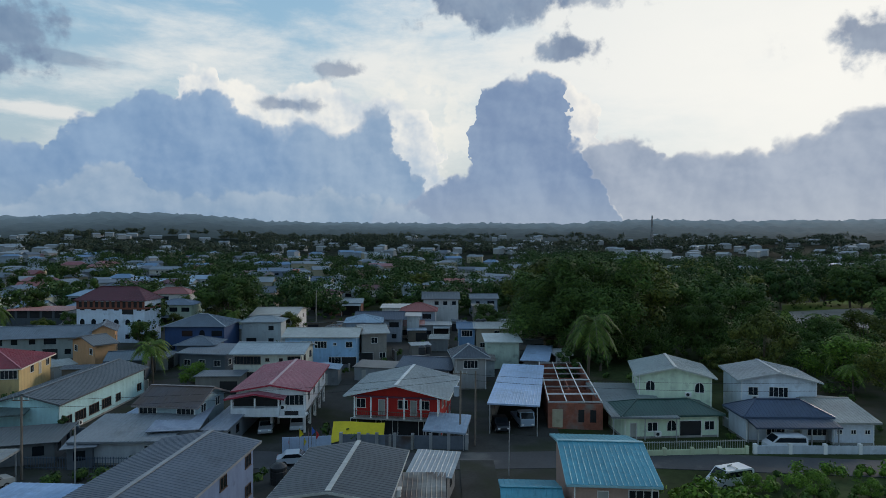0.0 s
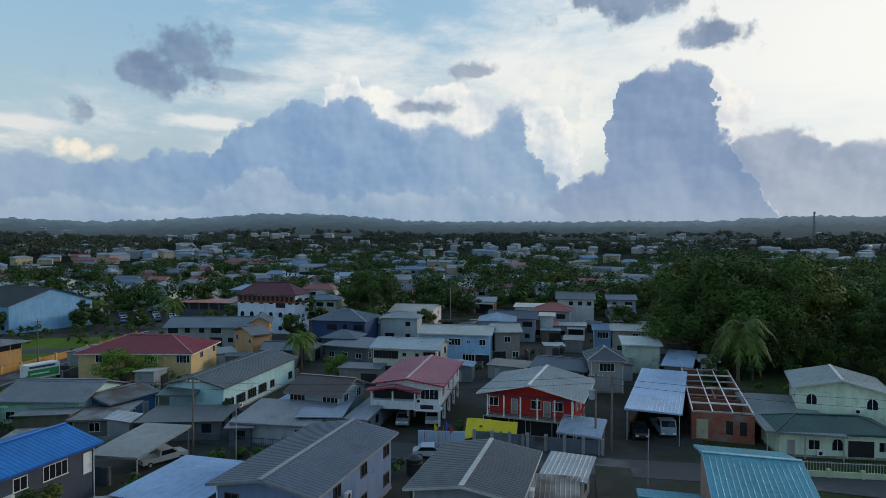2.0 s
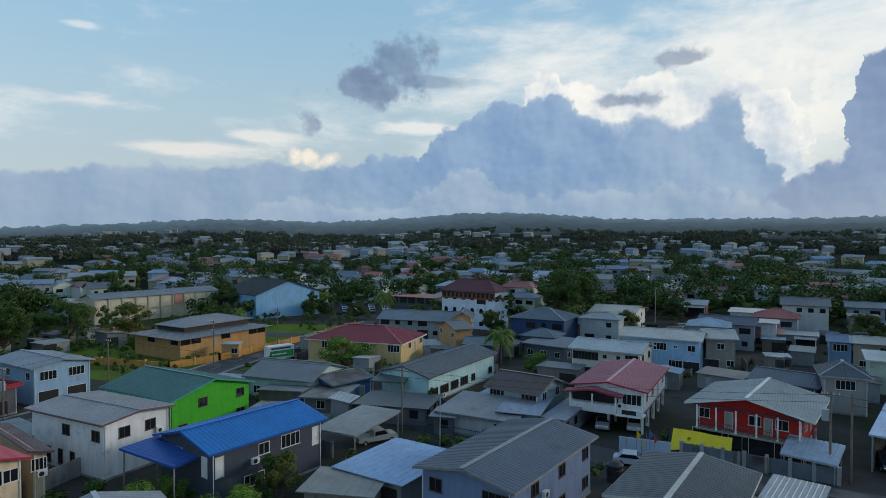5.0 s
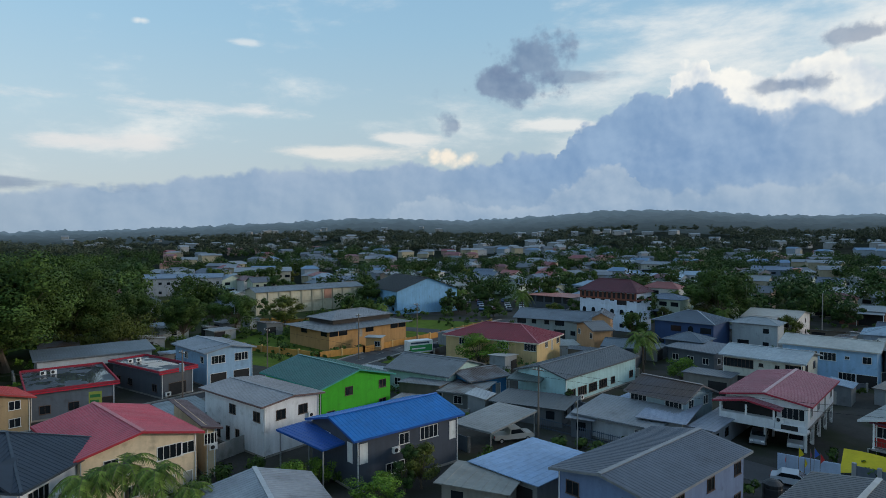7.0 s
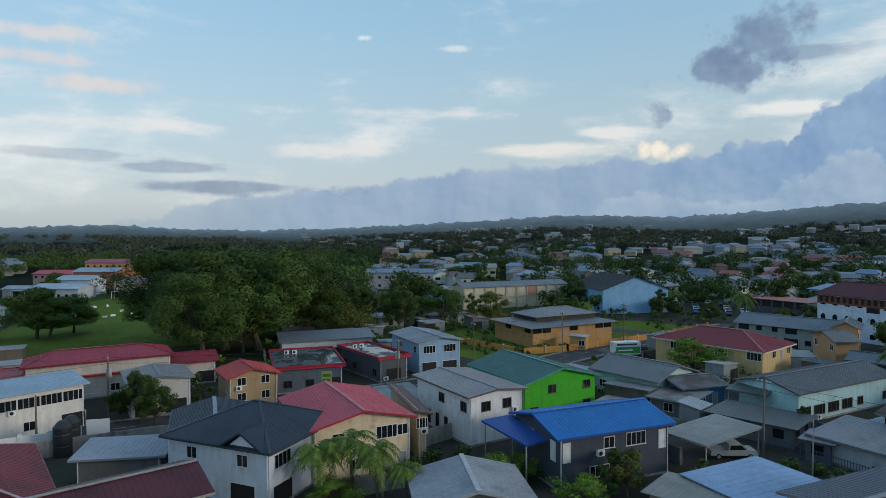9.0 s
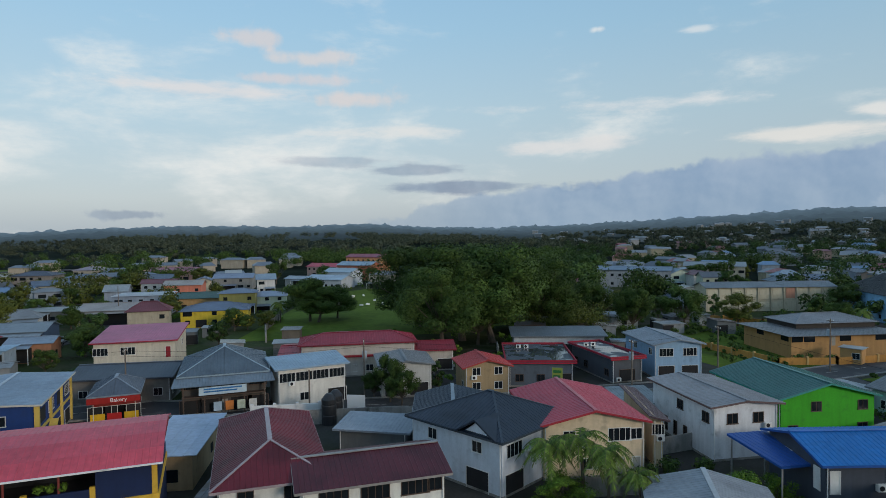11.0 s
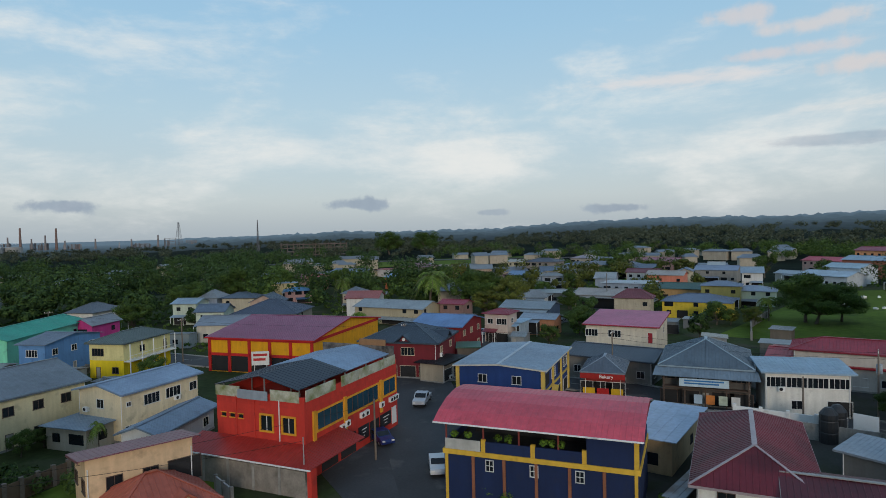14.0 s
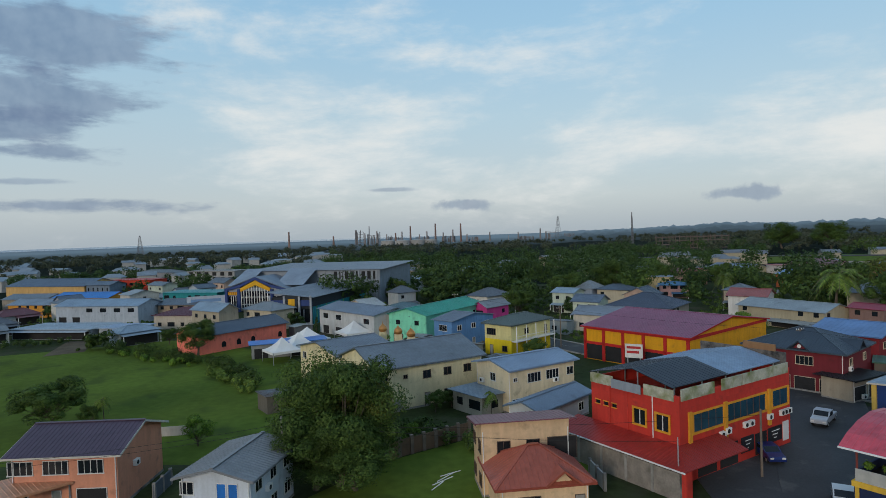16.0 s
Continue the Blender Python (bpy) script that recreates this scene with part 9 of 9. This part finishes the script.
far_woods("far_woods", -44, 72, 680, 1200, 3600, 47, MATS["haze_tinted_leaves"], 85, 0.95, 6, 13)
far_woods("far_woods", 72, 112, 620, 1200, 1300, 48, MATS["haze_tinted_leaves"], 85, 0.95, 6, 13)
far_woods("far_woods", 110, 200, 1000, 1200, 500, 32, MATS["haze_tinted_leaves"], 70, 1.0, 7, 11)
# shrubs and weeds between the houses
far_woods("undergrowth", -38, 30, 66, 300, 620, 71, LEAVES[0], 80, 0.24, 0.8, 2.6)
far_woods("undergrowth", 30, 75, 60, 300, 620, 72, LEAVES[0], 80, 0.24, 0.8, 2.6)
far_woods("undergrowth", 75, 130, 58, 300, 500, 73, LEAVES[3], 80, 0.24, 0.8, 2.4)
far_woods("undergrowth", 130, 196, 58, 260, 620, 74, LEAVES[0], 80, 0.24, 0.8, 2.4)
far_woods("wood_edge", -38, -9, 128, 175, 150, 75, LEAVES[0], 700, 0.2, 4, 9)
far_woods("wood_edge", 69, 83, 150, 180, 60, 76, LEAVES[1], 700, 0.2, 5, 10)
far_woods("wood_edge", 172, 190, 150, 200, 90, 77, LEAVES[0], 200, 0.3, 2, 4.5)
far_woods("garden_hedge", -38, -20, 58, 66, 70, 78, LEAVES[3], 160, 0.2, 1.2, 3.2)


# ---- far town ----
def far_town(name, az0, az1, r0, r1, count, seed, wall, top):
    """Small distant houses, past counting."""
    rng, walls, roofs = random.Random(seed), Shape(), Shape()
    for _ in range(count):
        az, r = rng.uniform(az0, az1), math.sqrt(rng.uniform(r0 * r0, r1 * r1))
        x, y = azr(az, r)
        if r < 560 and not clear_of(x, y):
            continue
        w, d, e, t = rng.uniform(8, 17), rng.uniform(7, 10), rng.choice((4.0, 6.2, 6.4)), radians(az + rng.uniform(-40, 40))
        z = ground_height(x, y)
        cx, cy = Vector((math.cos(t), math.sin(t), 0)), Vector((-math.sin(t), math.cos(t), 0))
        at = Vector((x, y, z))
        walls.prism([at - cx * w / 2 - cy * d / 2, at + cx * w / 2 - cy * d / 2, at + cx * w / 2 + cy * d / 2, at - cx * w / 2 + cy * d / 2], (0, 0, e))
        up, a, b = Vector((0, 0, 1)), w / 2 + 0.6, d / 2 + 0.6
        rr = rng.uniform(1.2, 2.4)
        hip = rng.choice((0, a * 0.45))
        roofs.face([at - cx * a - cy * b + up * e, at + cx * a - cy * b + up * e, at + cx * (a - hip) + up * (e + rr), at - cx * (a - hip) + up * (e + rr)])
        roofs.face([at + cx * a + cy * b + up * e, at - cx * a + cy * b + up * e, at - cx * (a - hip) + up * (e + rr), at + cx * (a - hip) + up * (e + rr)])
        for s in (-1, 1):
            roofs.face([at + cx * s * a - cy * b + up * e, at + cx * s * a + cy * b + up * e, at + cx * s * (a - hip) + up * (e + rr)])
    solid(name + "_walls", walls, paint(wall), "distant small houses, %s walls" % name.split("_")[0], "town", kind="stuff")
    solid(name + "_roofs", roofs, tin(top), "distant house roofs of metal sheet", "town", kind="stuff")


far_town("white_quarter", -42, 45, 330, 900, 60, 51, "a6a8a9", "8b949b")
far_town("cream_quarter", -10, 68, 300, 750, 90, 52, "a89f86", "7d858c")
far_town("grey_quarter", -8, 68, 300, 750, 90, 53, "888e92", "59636e")
far_town("rose_quarter", 0, 68, 300, 750, 36, 54, "a88c80", "84484c")
far_town("blue_quarter", -5, 60, 300, 750, 40, 55, "929ea8", "6486a6")
far_town("pale_quarter", -42, -5, 450, 1000, 46, 56, "a0a2a2", "8f969a")
far_town("plain_quarter", -42, 66, 700, 1180, 190, 61, "9a9c9c", "868d92")
far_town("pasture_quarter", 96, 125, 300, 560, 34, 57, "a89f8e", "6a747f")
far_town("hill_quarter", 40, 80, 800, 1500, 40, 58, "8a8c8a", "7c8286")
far_town("mill_quarter", 125, 165, 330, 470, 22, 59, "a09884", "6d737a")
far_town("coast_quarter", 168, 200, 330, 800, 60, 60, "a4a4a0", "7b8892")
woods(-6, 40, 160, 240, 34, 5, 11, ("near", "olive", "mid", "mid2", "palm"), 81, "garden trees")
woods(40, 75, 175, 240, 20, 5, 10, ("near", "olive", "mid", "column", "palm"), 82, "garden trees")
woods(98, 130, 100, 175, 8, 4, 8, ("near", "olive", "mid"), 83, "garden trees")
woods(130, 180, 75, 200, 14, 3.5, 7, ("near", "fresh", "mid", "palm_low"), 84, "garden trees")
woods(-38, -10, 112, 165, 14, 6, 12, ("near", "olive", "fresh", "palm", "column"), 85, "garden trees")

# ---- roofs, hedges, yards and street details ----
M_WET = material("wet_flat_roofing", (0.05, 0.058, 0.068), 0.5, 0, 0.3, 0.25, 2.0, spec=0.5)
wet_n, wet_l = M_WET.node_tree.nodes, M_WET.node_tree.links
puddle, gloss = wet_n.new("ShaderNodeTexNoise"), wet_n.new("ShaderNodeMapRange")
puddle.inputs["Scale"].default_value = 0.35
wet_l.new(wet_n.new("ShaderNodeTexCoord").outputs["Object"], puddle.inputs[0])
wet_l.new(puddle.outputs[0], gloss.inputs[0])
for i, q in enumerate((0.46, 0.54, 0.04, 0.6)):
    gloss.inputs[i + 1].default_value = q
wet_l.new(gloss.outputs[0], wet_n["Principled BSDF"].inputs["Roughness"])


def flat_top(name, edge, units=2):
    """Puddled flat roof behind a low coloured parapet."""
    ob = on(name)
    r = [c for c in ob.children if c.name.startswith("roof")][0]
    a, b, z = r.dimensions.x / 2, r.dimensions.y / 2, max(v.co.z for v in r.data.vertices)
    box_part("membrane", ob, M_WET, -a + 0.25, -b + 0.25, z + 0.02, a - 0.25, b - 0.25, z + 0.07)
    for s in ((-a, -b, a, -b + 0.2), (-a, b - 0.2, a, b), (-a, -b + 0.2, -a + 0.2, b - 0.2), (a - 0.2, -b + 0.2, a, b - 0.2)):
        box_part("parapet", ob, paint(edge), s[0], s[1], z + 0.01, s[2], s[3], z + 0.35)
    for i in range(units):
        aircon(ob, -a * 0.5 + i * 1.4, b * 0.5, z + 0.08)


flat_top("flat_wet_roof_shop", "9a2436")
flat_top("flat_wet_roof_shop_two", "9a2436")


def hedge(name, line, h, wide, leaves, label, sprays=420, size=0.17, seed=1):
    """An overgrown hedge along a line."""
    rng, sh = random.Random(seed), Shape()
    for i in range(len(line) - 1):
        a, b = Vector((*line[i], 0)), Vector((*line[i + 1], 0))
        for k in range(max(1, int((b - a).length / 1.1))):
            p = a.lerp(b, k * 1.1 / (b - a).length)
            hh = h * rng.uniform(0.6, 1.15)
            leaf_blob(sh, (p.x + rng.gauss(0, wide * 0.3), p.y + rng.gauss(0, wide * 0.3), hh * 0.5), max(0.5, hh * 0.62), sprays // 4, size * 1.4, rng, 0.95, 0.5)
    return solid(name, sh, leaves, label, "hedge", kind="stuff")


hedge("field_hedge", [(56, -190), (50.6, -188.6), (34, -187)], 2.4, 2.0, LEAVES[0], "overgrown hedge along the field", seed=2)
hedge("field_hedge", [(24, -172), (17.2, -160.5), (11, -152), (5.2, -144.9), (-2.6, -131.1), (-7.0, -112)], 3.0, 3.2, LEAVES[0], "overgrown hedge along the field", 600, seed=3)
hedge("field_hedge", [(22, -166), (12, -150), (3, -138)], 1.6, 4.0, LEAVES[3], "creeper-covered bank along the field", 420, seed=4)
hedge("tall_grass", [(0.5, -127), (-3, -118), (-6.4, -107.3)], 1.9, 2.6, M_PALM, "tall reed grass at the field's corner", 420, 0.22, seed=5)
hedge("garden_hedge", [(33, 63.5), (38, 66.5), (44, 68), (52, 68.5), (60, 66)], 1.7, 2.2, LEAVES[3], "bright green garden hedge beside the street", 620, 0.15, seed=6)
hedge("garden_hedge", [(30, 60), (38, 61.5), (46, 62), (54, 61)], 1.5, 2.8, LEAVES[0], "low shrubs beside the street", 520, 0.15, seed=7)
hedge("garden_shrubs", [(-62, 36), (-60, 28), (-58, 20)], 2.0, 2.5, LEAVES[0], "shrubs in the yards between houses", 520, 0.16, seed=8)
hedge("garden_shrubs", [(-56, 17), (-53, 12), (-52, 6)], 1.6, 2.4, LEAVES[3], "bright shrubs between the houses", 520, 0.16, seed=9)
hedge("garden_shrubs", [(-52, 38), (-50, 44), (-46, 48)], 1.8, 2.4, LEAVES[0], "shrubs in the yards between houses", 520, 0.16, seed=10)
hedge("garden_shrubs", [(-30, -66), (-26, -74), (-20, -80)], 2.4, 3.0, LEAVES[0], "shrubs behind the board fence", 520, 0.17, seed=11)
hedge("garden_shrubs", [(-36, -84), (-42, -82), (-48, -80)], 2.8, 3.0, LEAVES[0], "shrubs beside the cream houses", 520, 0.17, seed=12)
hedge("verge_shrubs", [(-44, -31), (-41, -34), (-38, -33)], 1.4, 2.0, LEAVES[3], "shrubs at the foot of the blue building", 420, 0.15, seed=13)
hedge("garden_shrubs", [(-40.5, 62), (-42.5, 57), (-43.5, 51)], 2.0, 2.0, LEAVES[0], "shrubs in the yards between houses", 520, 0.16, seed=14)
hedge("garden_shrubs", [(-15.5, 62), (-14.6, 56), (-14.8, 50)], 1.6, 1.6, LEAVES[0], "shrubs in the yards between houses", 520, 0.16, seed=15)
hedge("garden_shrubs", [(-30, 66.5), (-37, 66.2), (-44, 64)], 1.5, 1.4, LEAVES[0], "shrubs beside the street fence", 520, 0.16, seed=16)
hedge("garden_shrubs", [(-57, 60), (-62, 64), (-68, 67)], 2.0, 2.2, LEAVES[2], "shrubs in the yards between houses", 520, 0.16, seed=17)
hedge("garden_shrubs", [(-80, 0), (-79, 12), (-80, 22)], 1.8, 2.2, LEAVES[0], "shrubs in the yards between houses", 520, 0.16, seed=18)
hedge("garden_shrubs", [(-47, -1), (-48, -8), (-49, -16)], 1.7, 1.8, LEAVES[3], "bright shrubs in front of the maroon roof", 520, 0.16, seed=19)
patch("bare_track", [(37.1, -169.1), (28.9, -171.2), (28.7, -189.5), (36.1, -192.0)], material("bare_brown_earth", (0.12, 0.095, 0.065), 0.95, 0, 0.3, 0.3, 3.0, spec=0.08), "bare brown earth track at the field's edge", "ground", 0.06)


def box_truck(x, y, ang):
    """A lorry with a tall printed box body."""
    ob = root("box_truck", x, y, 0.08, ang, "white and green box lorry parked on the main road", "truck")
    box_part("box_body", ob, M_WHITE, -3.2, -1.15, 0.9, 2.4, 1.15, 3.4)
    panel = box_part("side_panel", ob, paint("3f9a55"), -3.0, -1.19, 1.2, 2.2, -1.151, 2.5, label="green printed side panel")
    box_part("lettering", panel, M_WHITE, -2.6, -1.2, 1.7, 0.6, -1.191, 1.95)
    box_part("lettering", ob, paint("3a4a5a"), -2.8, -1.17, 2.8, 1.6, -1.151, 3.15)
    sh = Shape()
    sh.prism([(2.5, -1.05, 0.5), (4.3, -1.05, 0.5), (4.3, -1.05, 1.4), (3.9, -1.05, 2.3), (2.5, -1.05, 2.4)], (0, 2.1, 0))
    part("cab", sh, paint("39424c"), ob)
    for px in (-2.2, 3.3):
        for s in (-1, 1):
            sh = Shape()
            sh.rod((px, s * 0.8, 0.45), (px, s * 1.12, 0.45), 0.45, 0.45, 12)
            part("wheel", sh, M_TYRE, ob)


box_truck(-93.8, 93.0, 72)


def yard_wall(x, y, ang, length, h, mat, label, seed):
    """A yard wall or sheet fence with posts."""
    ob = root("yard_wall", x, y, 0, ang, label, "wall", "yard walls")
    box_part("wall", ob, mat, -length / 2, -0.08, 0, length / 2, 0.08, h)
    for s in (-1, 0, 1):
        box_part("pier", ob, M_CONCRETE, s * (length / 2 - 0.15) - 0.15, -0.15, 0, s * (length / 2 - 0.15) + 0.15, 0.15, h + 0.15)


WALL_KINDS = ((M_CONCRETE, "stained grey block wall between yards"), (paint("9aa0a2"), "pale painted yard wall"), (tin("6a717b", 0.5), "fence of weathered roofing sheets"), (paint("5d6770"), "dark grey yard wall"), (tin("8a8f92", 0.3), "fence of pale roofing sheets"))
rng = random.Random(77)
STREETS = [s for s in SPOTS if s[2] in (4.5, 3.5, 6.5, 4, 3.0)]
for o in [o for o in scene.objects if o.type == "EMPTY" and o.get("category") in ("house", "shop", "shack") and math.hypot(o.location.x, o.location.y) < 150]:
    size = [c.dimensions for c in o.children if c.name.startswith("roof")]
    if not size or rng.random() < 0.25:
        continue
    w, d = max(v.x for v in size), max(v.y for v in size)
    ang = math.degrees(o.rotation_euler.z)
    side = rng.choice(((0, -d / 2 - rng.uniform(2.5, 4.5), 0, w), (w / 2 + rng.uniform(1.5, 3), -1, 90, d), (-w / 2 - rng.uniform(1.5, 3), -1, 90, d)))
    p = o.matrix_world @ Vector((side[0], side[1], 0))
    if any(math.hypot(p.x - s[0], p.y - s[1]) < s[2] + 1 for s in STREETS):
        continue
    if any(math.hypot(p.x - s[0], p.y - s[1]) < s[2] * 0.8 for s in SPOTS):
        continue
    mat, lab = rng.choice(WALL_KINDS)
    yard_wall(p.x, p.y, ang + side[2], min(14, side[3] * rng.uniform(0.7, 1.0)), rng.uniform(1.2, 2.0), mat, lab, 0)


def road_line(name, pts, off, wide, dash, gap, mat, label):
    """Painted line along a road."""
    sh = Shape()
    for i in range(len(pts) - 1):
        a, b = Vector((*pts[i], 0.13)), Vector((*pts[i + 1], 0.13))
        u = (b - a).normalized()
        s = u.cross(Vector((0, 0, 1)))
        n = max(1, int((b - a).length / (dash + gap)))
        for k in range(n):
            p = a + u * (k * (dash + gap)) + s * off
            q = p + u * dash
            sh.prism([p - s * wide / 2, p + s * wide / 2, q + s * wide / 2, q - s * wide / 2], (0, 0, -0.02))
    solid(name, sh, mat, label, "road marking", kind="structure")


M_LINE = material("worn_white_line", (0.32, 0.32, 0.30), 0.8, 0, 0.3, 2.0, 9.0, dirt=(0.1, 0.1, 0.1), dirt_amount=0.4, dirt_scale=1.5)
MAIN = [(-112, 150), (-108, 112), (-97, 70), (-94, 41), (-92, 10), (-93, -10), (-96, -33), (-94, -50), (-88, -70), (-75, -110), (-66, -160)]
road_line("road_marking", MAIN, 0.0, 0.12, 3.0, 4.5, M_LINE, "worn white dashes along the main road")
M_KERB = material("pale_concrete_kerb", (0.24, 0.235, 0.22), 0.9, 0, 0.2, 1.0, 6.0, spec=0.2)
for name, off in (("kerb", 3.9), ("kerb", -3.9)):
    sh = Shape()
    for i in range(len(MAIN) - 1):
        a, b = Vector((*MAIN[i], 0)), Vector((*MAIN[i + 1], 0))
        s = (b - a).normalized().cross(Vector((0, 0, 1))) * off
        sh.bar(a + s + Vector((0, 0, 0.1)), b + s + Vector((0, 0, 0.1)), 0.5, 0.2)
    solid(name, sh, M_KERB, "pale concrete kerb beside the main road", "kerb", kind="structure")
patch("garden_lawn", [(-6, -56), (-8, -62), (-18, -68.2), (-30, -71.2), (-42, -69.5), (-46, -63), (-40, -57), (-26, -47), (-14, -46)], M_FIELD, "short green lawn beside the board fence", "grass", 0.05)
for i, (x, y, turn) in enumerate(((-21.9, -60.2, 24), (-22.6, -61.0, 31), (-23.5, -61.7, 12), (-21.2, -59.3, 40))):
    sh = Shape()
    sh.box(-1.7 + 0.2 * i, -0.06, 0, 1.3, 0.06, 0.05)
    solid("plank", sh, M_WHITE, "long white plank lying on the lawn", "plank", "planks on the lawn", at=pose(x, y, 0.055 + 0.012 * i, 0, 0, turn))
strip("verge", [(-93.5, 84), (-96.5, 97), (-101, 112)], 3.0, M_FIELD, "strip of short grass beside the road", "grass", 0.07)
# stacked boards and scrap in the yards
for i in range(26):
    x, y = azr(rng.uniform(-2, 178), rng.uniform(62, 105))
    if any(math.hypot(x - s[0], y - s[1]) < s[2] + 0.8 for s in SPOTS):
        continue
    ob = root("timber_stack", x, y, 0.05, rng.uniform(0, 180), "small stack of old boards lying in a yard", "boards", "board stacks")
    for k in range(4):
        sh = Shape()
        sh.box(-1.4, -0.35 + 0.2 * k, 0, 1.2 + 0.2 * (k % 2), -0.2 + 0.2 * k, 0.1 + 0.05 * (k % 3))
        part("board", sh, M_WOOD, ob)
